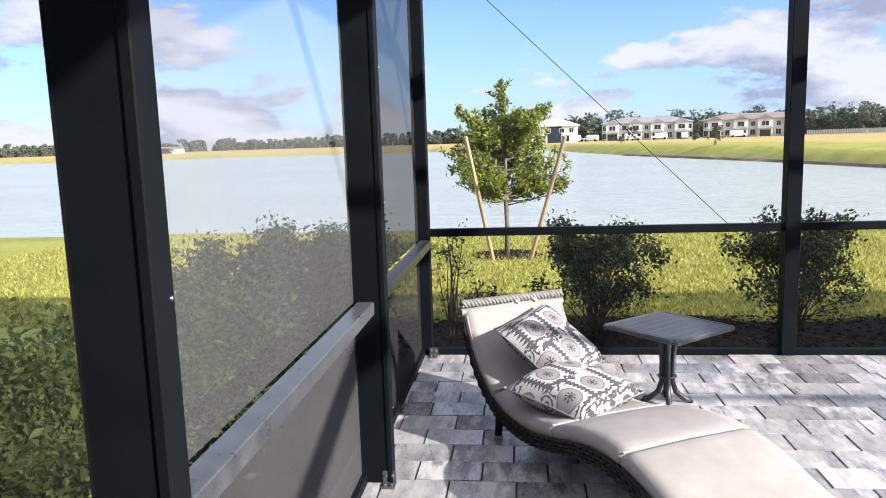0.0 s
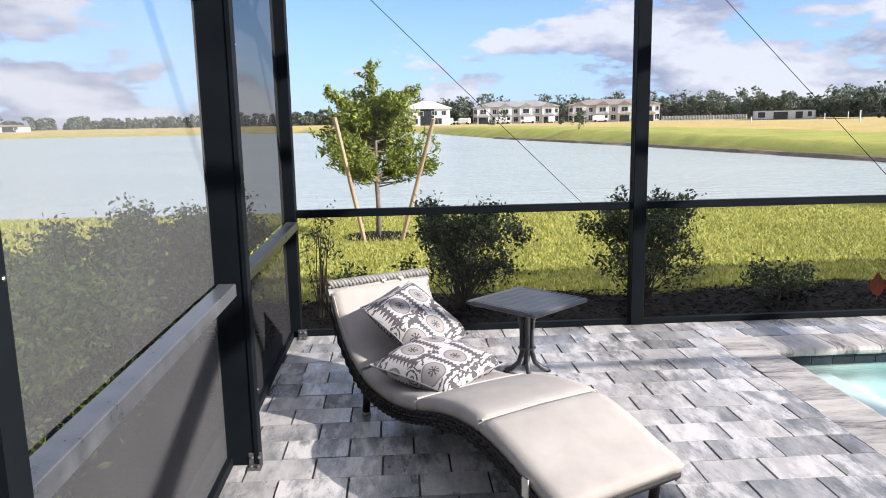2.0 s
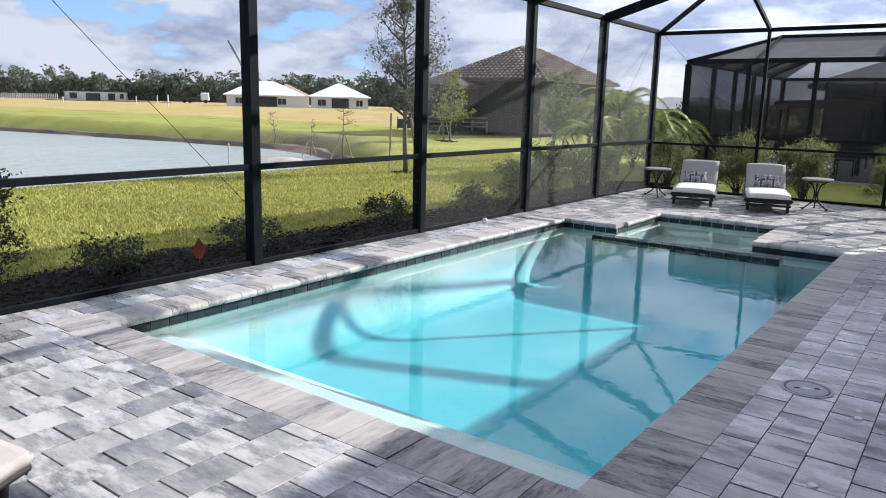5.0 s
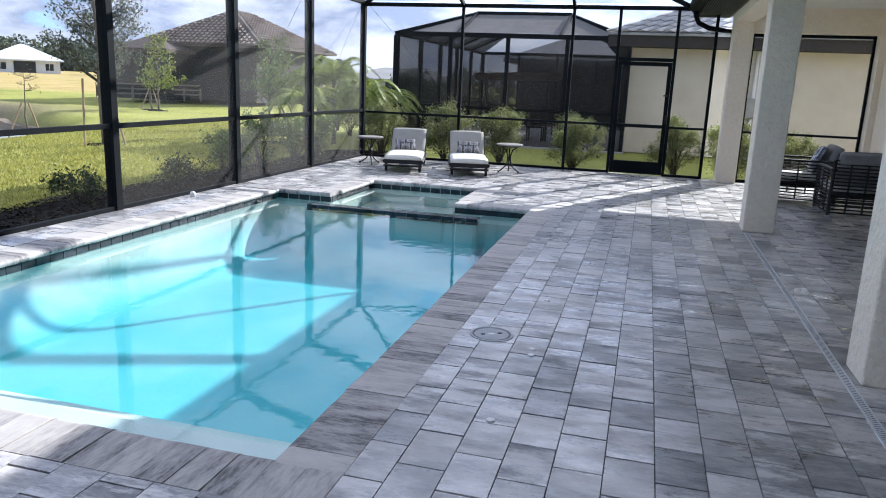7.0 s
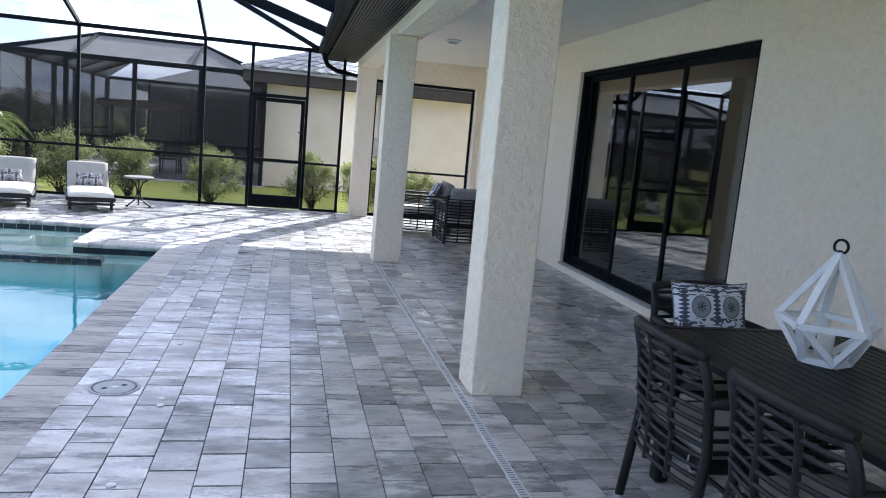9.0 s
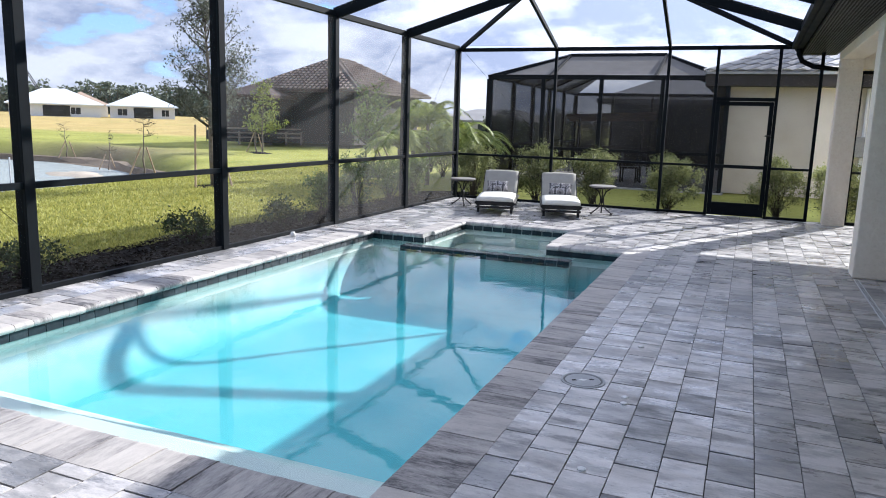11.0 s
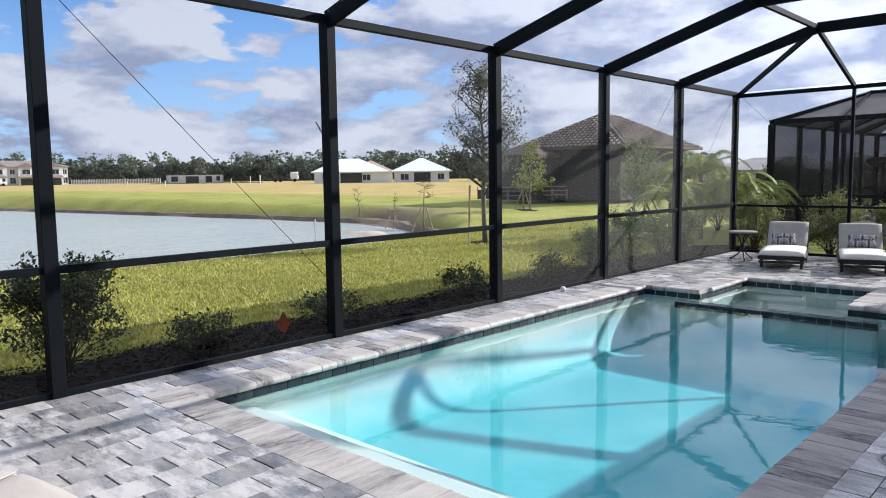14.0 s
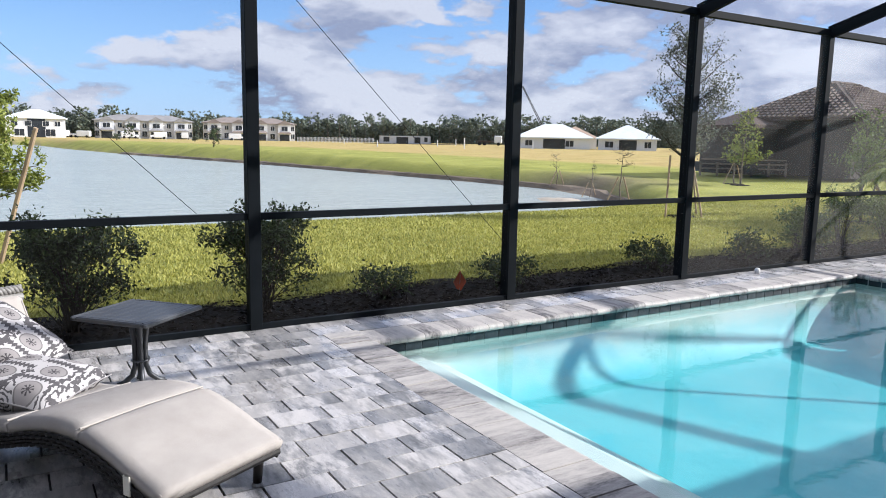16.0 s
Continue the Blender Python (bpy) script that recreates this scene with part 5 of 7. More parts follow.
def sun_lounger(at, group):
    """Straight wicker lounger with a raised back; head towards +y."""
    W = 0.65
    t = thing("sun_lounger", "dark wicker sun lounger with white cushion and raised grey back", "lounger", group, at=at)
    seat = [(0.62, 0.30), (0.75, 0.30), (1.1, 0.30), (1.5, 0.295), (1.62, 0.29)]
    base = Mesh().box(0, W, -1.62, -0.45, 0.15, 0.225, 0.008)
    part("seat_frame", base, M["wicker"], t)
    for x in (0.0, W):
        part("side_rail", Mesh().tube([(x, -0.1, 0.19), (x, -1.62, 0.19)], 0.022, 8), M["wicker"], t)
    part("front_band", Mesh().tube([(0, -1.62, 0.12), (W, -1.62, 0.12)], 0.018, 8), M["wicker"], t)
    part("seat_cushion", slab(seat, 0.012, W - 0.012, 0.085, 20, 10, 0.012, 0.035), M["cushion_white"], t, "plump white seat cushion", True)
    b = Mesh().add([(0, -0.52, 0.23), (W, -0.52, 0.23), (W, -0.06, 0.615), (0, -0.06, 0.615), (0, -0.46, 0.20), (W, -0.46, 0.20), (W, 0.0, 0.59), (0, 0.0, 0.59)], [(0, 1, 2, 3), (7, 6, 5, 4), (0, 4, 5, 1), (1, 5, 6, 2), (2, 6, 7, 3), (3, 7, 4, 0)])
    back = part("backrest_frame", b, M["wicker"], t)
    c = slab([(0, 0), (0.2, 0.0), (0.42, 0), (0.61, 0)], 0.015, W - 0.015, 0.06, 16, 10, 0.012, 0.025)
    part("back_cushion", c, M["cushion_pale"], back, "pale grey back cushion", True, at=pose(0, -0.058, 0.66, 40, 0, 0))
    for x in (0.04, W - 0.04):
        for y in (-0.2, -1.55):
            leg = part("leg", Mesh().box(x - 0.022, x + 0.022, y - 0.022, y + 0.022, 0.01, 0.18, 0.005), M["wicker"], t)
            part("foot", Mesh().box(x - 0.024, x + 0.024, y - 0.024, y + 0.024, 0.0, 0.02, 0.004), M["grey_plastic"], leg)
    part("wheel_hoop", Mesh().tube([(W / 2 + 0.13 * math.cos(a), -1.57, 0.09 + 0.05 * math.sin(a)) for a in np.linspace(0, math.pi, 9)], 0.010, 6), M["trim_white"], t)
    return t


L1 = pose(13.68, 4.60, 0, 0, 0, -76)
L2 = pose(13.80, 3.53, 0, 0, 0, -74)
sun_lounger(L1, "sun loungers by the spa")
sun_lounger(L2, "sun loungers by the spa")
make_pillow("blue-grey printed pillow propped on a sun lounger", L1 @ pose(0.29, -0.60, 0.395, 50, 0, 4), 0.39, "print", 0.12, 0.60)
make_pillow("blue-grey printed pillow propped on a sun lounger", L2 @ pose(0.34, -0.60, 0.40, 50, 0, -4), 0.42, "print", 0.12, 0.60)


def round_side_table(at):
    t = thing("side_table", "small table with a pale stone top and curled iron legs", "side table", "stone side tables", at=at)
    part("tabletop", Mesh().lathe([(0.215, 0.475), (0.235, 0.482), (0.235, 0.498), (0.22, 0.505), (0.001, 0.506)], 28), M["table_stone"], t)
    part("apron", Mesh().lathe([(0.19, 0.455), (0.20, 0.465), (0.20, 0.474)], 24), M["iron"], t)
    part("hub", Mesh().lathe([(0.02, 0.20), (0.036, 0.22), (0.036, 0.26), (0.02, 0.28)], 12), M["iron"], t)
    for k in range(3):
        a = math.radians(90 + 120 * k)
        leg = part("leg", Mesh().tube([(math.cos(a) * r, math.sin(a) * r, z) for r, z in ((0.16, 0.458), (0.07, 0.40), (0.03, 0.30), (0.03, 0.20), (0.07, 0.11), (0.15, 0.05), (0.20, 0.02), (0.225, 0.03))], 0.012, 8), M["iron"], t, "", True)
        part("foot", Mesh().lathe([(0.018, 0.0), (0.02, 0.01), (0.012, 0.02)], 10, (math.cos(a) * 0.2, math.sin(a) * 0.2)), M["iron"], leg)
    return t


round_side_table(pose(13.18, 4.86, 0))
round_side_table(pose(13.40, 2.30, 0, 0, 0, 40))


def dining_chair(at, group="chairs round the dining table"):
    """Woven armchair; faces -y, back at y = 0."""
    t = thing("dining_chair", "dark woven wicker dining armchair drawn up to the table", "chair", group, at=at)
    w, h = 0.54, 0.845
    for s in (-1, 1):
        x = s * w / 2
        leg = part("back_leg", Mesh().tube([(x, 0.05, 0.01), (x, 0.02, 0.25), (x * 0.98, 0.0, 0.45), (x, 0.03, 0.70), (x * 0.97, 0.07, h - 0.02)], 0.021, 8), M["wicker"], t, "", True)
        part("foot", Mesh().lathe([(0.022, 0), (0.025, 0.008), (0.024, 0.022)], 10, (x, 0.05)), M["grey_plastic"], leg)
        leg = part("front_leg", Mesh().tube([(x, -0.53, 0.01), (x, -0.50, 0.42), (x, -0.49, 0.63)], 0.021, 8), M["wicker"], t, "", True)
        part("foot", Mesh().lathe([(0.022, 0), (0.025, 0.008), (0.024, 0.022)], 10, (x, -0.53)), M["grey_plastic"], leg)
        part("armrest", Mesh().tube([(x, 0.03, 0.66), (x * 1.05, -0.15, 0.655), (x * 1.05, -0.40, 0.65), (x, -0.50, 0.63)], 0.024, 8), M["wicker"], t, "", True)
        for k in range(3):
            part("side_cord", Mesh().tube([(x, 0.0, 0.46 + k * 0.05), (x, -0.48, 0.46 + k * 0.05)], 0.009, 6), M["wicker"], t)
    arc = lambda u, z: (u * w / 2, 0.045 * (1 - u * u) + (0.03 if z < 0.72 else 0.03 + (z - 0.70) * 0.24) - (0.02 if z < 0.5 else 0), z)
    part("top_rail", Mesh().tube([arc(u, h - 0.01 + 0.012 * (1 - u * u)) for u in np.linspace(-1, 1, 9)], 0.024, 8), M["wicker"], t, "", True)
    for z in np.linspace(0.30, 0.80, 12):
        part("back_cord", Mesh().tube([arc(u, z) for u in np.linspace(-0.98, 0.98, 7)], 0.010, 6), M["wicker"], t)
    for u in (-0.33, 0.33):
        part("back_stave", Mesh().tube([arc(u, z) for z in np.linspace(0.28, 0.83, 7)], 0.014, 8), M["wicker"], t)
    part("seat_frame", Mesh().box(-w / 2, w / 2, -0.50, 0.02, 0.37, 0.42, 0.01), M["wicker"], t)
    part("seat_cushion", slab([(0.0, 0.475), (0.15, 0.48), (0.35, 0.48), (0.50, 0.47)], -w / 2 + 0.025, w / 2 - 0.025, 0.055, 14, 8, 0.012, 0.03), M["cushion_pale"], t, "pale grey seat cushion", True)
    for x in (-0.2, 0.2):
        part("cushion_tie", Mesh().tube([(x, 0.01, 0.44), (x, 0.03, 0.43), (x + 0.004, 0.036, 0.37)], 0.004, 6), M["wicker_grey"], t)
    part("stretcher", Mesh().tube([(-w / 2, -0.24, 0.20), (w / 2, -0.24, 0.20)], 0.012, 8), M["wicker"], t)
    return t


c1 = dining_chair(pose(3.10, -1.70, 0))
copy_thing(c1, pose(2.38, -1.70, 0, 0, 0, 2))
copy_thing(c1, pose(4.14, -2.42, 0, 0, 0, -88))
make_pillow("white and slate printed pillow against a dining chair back", pose(4.03, -2.42, 0.66, 76, 0, -88), 0.48, "print_blue", 0.14)

dt = thing("dining_table", "long dark slatted metal dining table on the porch", "dining table")
tx0, tx1, ty0, ty1, th = 1.55, 3.66, -2.90, -1.82, 0.745
rail = Mesh().box(tx0, tx1, ty1 - 0.05, ty1, th - 0.04, th, 0.008).box(tx0, tx1, ty0, ty0 + 0.05, th - 0.04, th, 0.008)
rail.box(tx1 - 0.05, tx1, ty0 + 0.05, ty1 - 0.05, th - 0.04, th, 0.008).box(tx0, tx0 + 0.05, ty0 + 0.05, ty1 - 0.05, th - 0.04, th, 0.008)
part("top_frame", rail, M["table_dark"], dt)
n = 17
for i in range(n):
    y = ty0 + 0.05 + (i + 0.5) * (ty1 - ty0 - 0.10) / n
    part("slat", Mesh().box(tx0 + 0.05, tx1 - 0.05, y - 0.0255, y + 0.0255, th - 0.022, th - 0.004, 0.003), M["table_dark"], dt)
for x in (tx0 + 0.12, tx1 - 0.12):
    for y in (ty0 + 0.12, ty1 - 0.12):
        part("leg", Mesh().box(x - 0.035, x + 0.035, y - 0.035, y + 0.035, 0.0, th - 0.03, 0.008), M["table_dark"], dt)


def lantern(at):
    """Faceted white metal lantern: twelve bars round a wide waist, with a dark ring on top."""
    t = thing("lantern", "white faceted metal lantern standing on the dining table", "lantern", at=at)
    low = [(0.10 * math.cos(a), 0.10 * math.sin(a), 0.012) for a in np.linspace(0, 2 * math.pi, 6)[:5]]
    mid = [(0.205 * math.cos(a + 0.31), 0.205 * math.sin(a + 0.31), 0.17) for a in np.linspace(0, 2 * math.pi, 6)[:5]]
    top = (0, 0, 0.47)
    for i in range(5):
        j = (i + 1) % 5
        for a, b in ((low[i], low[j]), (low[i], mid[i]), (low[j], mid[i]), (mid[i], mid[j]), (mid[i], top)):
            part("bar", Mesh().beam(a, b, 0.032, 0.026), M["trim_white"], t)
    part("base_plate", Mesh().add([(*p[:2], 0.0) for p in low] + [(*p[:2], 0.012) for p in low], [(4, 3, 2, 1, 0), (5, 6, 7, 8, 9)] + [(i, (i + 1) % 5, (i + 1) % 5 + 5, i + 5) for i in range(5)]), M["trim_white"], t)
    part("candle", Mesh().lathe([(0.035, 0.012), (0.035, 0.12), (0.03, 0.125), (0.001, 0.122)], 16), M["cushion_white"], t)
    part("ring", Mesh().tube([(0.03 * math.cos(a), 0, 0.50 + 0.03 * math.sin(a)) for a in np.linspace(0, 2 * math.pi, 13)], 0.006, 6), M["iron"], t)
    part("knob", Mesh().lathe([(0.012, 0.462), (0.016, 0.472), (0.008, 0.485)], 10), M["iron"], t)
    return t


lantern(pose(3.12, -2.38, th, 0, 0, 20))


def wicker_armchair(at, group="porch armchairs"):
    """Deep cube chair of open cords; faces -y, back at y = 0."""
    t = thing("wicker_armchair", "dark open-weave wicker armchair with pale seat cushion", "armchair", group, at=at)
    w, d, h, b = 0.80, 0.80, 0.62, 0.74
    for x in (-w / 2, w / 2):
        for y, zt in ((0.0, b), (-d, h)):
            part("corner_post", Mesh().tube([(x, y, 0.02), (x, y, zt)], 0.024, 8), M["wicker"], t)
            part("foot", Mesh().box(x - 0.03, x + 0.03, y - 0.03, y + 0.03, 0, 0.025, 0.004), M["grey_plastic"], t)
        for z in np.linspace(0.06, h, 13):
            part("side_cord", Mesh().tube([(x, 0, z + 0.0), (x + 0.008, -d / 2, z - 0.006), (x, -d, z)], 0.010, 6), M["wicker"], t)
        for y in (-0.27, -0.53):
            part("side_stave", Mesh().tube([(x, y, 0.05), (x, y, h)], 0.011, 6), M["wicker"], t)
        part("armrest", Mesh().box(x - 0.035, x + 0.035, -d - 0.02, 0.02, h - 0.015, h + 0.015, 0.008), M["wicker"], t)
    for z in np.linspace(0.06, b, 16):
        part("back_cord", Mesh().tube([(-w / 2, 0, z), (0, 0.01, z), (w / 2, 0, z)], 0.011, 6), M["wicker"], t)
    for x in (-0.2, 0.0, 0.2):
        part("back_stave", Mesh().tube([(x, 0.004, 0.05), (x, 0.004, b)], 0.012, 6), M["wicker"], t)
    for z in np.linspace(0.06, 0.28, 5):
        part("front_cord", Mesh().tube([(-w / 2, -d, z), (w / 2, -d, z)], 0.010, 6), M["wicker"], t)
    part("seat_deck", Mesh().box(-w / 2, w / 2, -d, 0, 0.27, 0.30, 0.005), M["wicker"], t)
    part("seat_cushion", slab([(0.12, 0.41), (0.3, 0.425), (0.6, 0.425), (0.82, 0.41)], -w / 2 + 0.04, w / 2 - 0.04, 0.11, 16, 10, 0.015, 0.04), M["cushion_white"], t, "pale seat cushion", True)
    part("back_cushion", slab([(0.0, 0.0), (0.15, 0.012), (0.32, 0.012), (0.46, 0)], -w / 2 + 0.05, w / 2 - 0.05, 0.12, 14, 10, 0.02, 0.04), M["cushion_grey"], t, "charcoal back cushion", True, at=pose(0, -0.05, 0.86, 72, 0, 0))
    return t


a1 = wicker_armchair(pose(12.55, -2.76, 0, 0, 0, 178))
copy_thing(a1, pose(10.98, -2.82, 0, 0, 0, 90))
make_pillow("dark patterned pillow on a wicker armchair", pose(12.42, -2.50, 0.64, 68, 0, 176), 0.44, "print_blue", 0.13)
make_pillow("dark patterned pillow on a wicker armchair", pose(11.20, -2.91, 0.62, 66, 0, 90), 0.44, "print_blue", 0.13)

# ---- fixtures on deck and house ----
sk = thing("skimmer_lid", "round grey skimmer lid set in the paving", "lid", at=pose(4.72, 0.79, 0.0, 0, 0, -60))
part("rim", Mesh().lathe([(0.136, -0.01), (0.136, 0.005), (0.124, 0.007), (0.119, 0.003), (0.119, -0.01)], 36), M["grey_plastic"], sk)
part("gap_ring", Mesh().lathe([(0.119, -0.01), (0.119, 0.0025), (0.108, 0.0025), (0.108, -0.01)], 36), M["grey_dark"], sk)
part("cover", Mesh().lathe([(0.108, -0.01), (0.108, 0.004), (0.06, 0.0055), (0.0005, 0.0055)], 36), M["grey_plastic"], sk)
for s in (-1, 1):
    part("finger_hole", Mesh().box(s * 0.055 - 0.014, s * 0.055 + 0.014, -0.01, 0.01, 0.0056, 0.0075, 0.001), M["black"], sk)
part("emblem", Mesh().add([(0.03, 0, 0.006), (0, 0.018, 0.006), (-0.03, 0, 0.006), (0, -0.018, 0.006), (0, 0, 0.009)], [(0, 1, 4), (1, 2, 4), (2, 3, 4), (3, 0, 4), (3, 2, 1, 0)]), M["trim_white"], sk)
for x, y in ((4.55, 0.51), (4.45, 0.50), (3.55, 0.55), (5.6, 0.56), (6.6, 0.55), (7.8, 0.56)):
    solid("deck_cap", Mesh().lathe([(0.021, -0.004), (0.021, 0.003), (0.015, 0.006), (0.001, 0.006)], 16), M["white_plastic"], "small round white cap set in the paving", "cap", "deck caps", at=pose(x, y, 0.002))
dr = thing("channel_drain", "narrow slotted channel drain along the porch edge", "drain", kind="structure")
part("channel", Mesh().box(2.0, 9.2, -1.238, -1.182, -0.02, 0.002, 0.001), M["drain"], dr)
sl_m = Mesh()
for i in range(300):
    x = 2.02 + i * 0.0239
    sl_m.box(x, x + 0.006, -1.226, -1.194, 0.0018, 0.0028)
part("slots", sl_m, M["grey_dark"], dr)
sd = thing("smoke_detector", "white square detector on the porch ceiling", "detector", at=pose(10.9, -2.28, CZ))
part("base", Mesh().box(-0.09, 0.09, -0.09, 0.09, -0.03, 0.0, 0.008), M["white_plastic"], sd)
part("grille", Mesh().lathe([(0.05, -0.055), (0.065, -0.05), (0.07, -0.03)], 20), M["grey_plastic"], sd)
sp = thing("sprinkler_head", "small white sprinkler head at the pool edge", "sprinkler", at=pose(8.35, 5.36, 0))
part("body", Mesh().lathe([(0.03, 0), (0.032, 0.05), (0.022, 0.065), (0.001, 0.07)], 14), M["white_plastic"], sp, "", True)

# ---- planting ----
mul = Mesh()
mx = np.linspace(-2.6, 16.4, 77)
for j, yy in enumerate(np.linspace(0, 1, 7)):
    for x in mx:
        y = 5.60 + yy * (1.55 + 0.12 * math.sin(x * 1.7) + 0.08 * math.sin(x * 4.1))
        mul.v.append((x, y, -0.075 - 0.05 * yy ** 3 + 0.012 * noise.noise((x * 3, y * 3, 0))))
nn = len(mx)
mul.f = [(j * nn + i, j * nn + i + 1, (j + 1) * nn + i + 1, (j + 1) * nn + i) for j in range(6) for i in range(nn - 1)]
solid("mulch_bed", mul, M["mulch"], "dark brown mulch bed along the cage", "mulch", kind="structure")
mul = Mesh()
for j, u in enumerate(np.linspace(0, 1, 7)):
    for y in np.linspace(-3, 5.7, 40):
        mul.v.append((-0.58 - u * 1.5, y, -0.075 - 0.05 * u ** 3))
mul.f = [(j * 40 + i, (j + 1) * 40 + i, (j + 1) * 40 + i + 1, j * 40 + i + 1) for j in range(6) for i in range(39)]
solid("mulch_bed", mul, M["mulch"], "dark brown mulch bed under the hedge", "mulch", kind="structure")
chips = Mesh()
k = 9000
p = np.stack([-2.2 + 18.2 * RNG.random(k), 5.66 + 1.5 * RNG.random(k), np.full(k, -0.07)], 1)
p[:, 2] -= 0.05 * ((p[:, 1] - 5.6) / 1.55) ** 3 - 0.006
chips.leaves(p, 0.055, RNG, 0.85, 0.35)
solid("mulch_chips", chips, M["chip"], "loose dark bark chips of the planting bed", "mulch", kind="stuff")


def grow(rng, height, spread, stems, fork=3, r0=0.008):
    """Forked stems from one foot that fill a rounded crown; gives the tubes and their tips."""
    wood, tips = Mesh(), []
    for s in range(stems * 3):
        d = rng.normal(size=3)
        d /= np.linalg.norm(d)
        r = rng.random() ** 0.4
        lift = 0.56 + 0.40 * (abs(d[2]) ** 0.6) * (1 if d[2] > 0 else -1) * r
        e = np.array([d[0] * spread * r, d[1] * spread * r, height * lift])
        foot = rng.normal(size=3) * np.array([0.03, 0.03, 0])
        mid = foot * 0.4 + e * np.array([0.45, 0.45, 0.6])
        pts = [foot, mid + rng.normal(size=3) * 0.012, e]
        wood.tube(pts, [r0 * (1.2 if s % 3 == 0 else 0.7), r0 * 0.6, r0 * 0.3], 5, False)
        tips.append(e)
        for f in range(fork):
            g = rng.normal(size=3) * 0.10 * (spread + height) * 0.42
            wood.tube([e - g * 0.2, e + g], [r0 * 0.4, r0 * 0.2], 4, False)
            tips += [e + g, e + g * 0.5]
    return wood, np.array(tips)


def shrub(name, label, seed, x, y, height, spread, leaves, size, leaf="leaf_bush", stems=9, z=-0.08, group="", low=0.25, blur=0.07, fork=3):
    rng = np.random.default_rng(seed)
    height, leaves, blur = height * 0.93, int(leaves * 1.8), blur * 0.75
    t = thing(name, label, "shrub", group, at=pose(x, y, z))
    wood, tips = grow(rng, height, spread, stems, fork)
    part("stems", wood, M["twig"], t)
    tips = tips[tips[:, 2] > max(0.06, (low - 0.25) * height)]
    w = tips[:, 2] / height * 0.9 + 0.22
    pick = tips[rng.choice(len(tips), leaves, p=w / w.sum())]
    part("foliage", Mesh().leaves(pick + rng.normal(size=(leaves, 3)) * blur, size, rng), M[leaf], t)
    return t


shrub("bush", "dark green leggy shrub in the mulch bed", 11, 0.94, 6.42, 1.06, 0.54, 4000, 0.041, stems=20, blur=0.060, low=0.50)
shrub("bush", "dark green leggy shrub in the mulch bed", 12, 2.53, 6.42, 1.06, 0.52, 3800, 0.041, stems=20, blur=0.060, low=0.50)
shrub("sapling", "thin almost bare sapling in the mulch bed", 13, -0.28, 6.35, 0.98, 0.24, 160, 0.035, stems=5, low=0.1)
shrub("low_plant", "low leafy green plant in the mulch bed", 14, 3.85, 6.55, 0.28, 0.30, 420, 0.045, "leaf_bush", 8)
shrub("low_plant", "low leafy green plant in the mulch bed", 15, 5.35, 6.45, 0.34, 0.32, 520, 0.045, "leaf_bush", 8)
shrub("low_plant", "low leafy green plant in the mulch bed", 16, 7.8, 6.5, 0.40, 0.38, 620, 0.045, "leaf_bush", 8)
shrub("low_plant", "low leafy green plant in the mulch bed", 17, 0.0, 6.5, 0.42, 0.22, 260, 0.04, "leaf_bush", 6)
shrub("low_plant", "low leafy green plant in the mulch bed", 18, 9.6, 6.5, 0.42, 0.40, 620, 0.045, "leaf_bush", 8)
for i, (x, y, h) in enumerate(((10.9, 6.5, 0.75), (12.2, 6.6, 0.95), (13.4, 6.5, 0.9), (14.6, 6.6, 0.95))):
    shrub("bush", "bright green clipped shrub outside the screen", 30 + i, x, y, h, 0.42, 1700, 0.045, "leaf_hedge", 10, group="shrubs along the cage")
for i, (y, x, h) in enumerate(((0.9, -1.35, 1.02), (1.7, -1.30, 1.05), (2.5, -1.38, 1.12), (3.3, -1.35, 1.12), (4.1, -1.35, 1.20), (4.95, -1.40, 1.16), (5.8, -1.35, 1.10), (6.6, -1.3, 1.0))):
    shrub("hedge_plant", "dense green hedge shrub beside the cage", 50 + i, x, y, h, 0.56, 4200 if y < 4 else 3000, 0.040, "leaf_hedge" if y < 4.5 else "leaf_bush", 12, group="hedge beside the cage", low=0.0, blur=0.085)
rng = np.random.default_rng(77)
for i, (x, y, h) in enumerate(((15.35, 5.45, 1.15), (15.35, 4.05, 1.12), (15.35, 2.85, 1.12), (15.30, 1.35, 1.0), (18.6, 1.6, 1.0), (15.45, -0.60, 1.12), (15.45, -1.65, 1.10), (15.5, -2.6, 0.95))):
    shrub("bush", "olive green shrub with cream-tipped small leaves outside the screen", 70 + i, x, y, h * 1.06, 0.50, 5400, 0.036, "leaf_cream", 14, group="shrubs outside the east screen")
for i, (x, y, h) in enumerate(((21.2, 8.6, 1.5), (23.0, 9.8, 1.8))):
    shrub("tall_shrub", "tall yellow-green shrub beyond the cage corner", 170 + i, x, y, h, 0.62, 1500, 0.075, "leaf_palm", 11, z=-0.16, group="shrubs beyond the corner", blur=0.12)


for i, x in enumerate((21.4, 23.6, 25.9, 28.3)):
    shrub("bush", "green shrub along the neighbour cage", 190 + i, x, 7.75, 1.25, 0.6, 1700, 0.06, "leaf_hedge", 10, z=-0.14, group="shrubs by the neighbour cage")


for i, (x, y, h) in enumerate(((33.2, 6.6, 2.3), (33.6, 8.0, 2.5), (34.0, 9.5, 2.2), (34.6, 11.0, 2.4), (32.9, -0.2, 2.2))):
    shrub("tall_shrub", "dark green shrub behind the neighbour cage", 210 + i, x, y, h, 1.0, 1500, 0.11, "leaf_bush", 11, z=-0.14, group="shrubs behind the neighbour cage", blur=0.16)


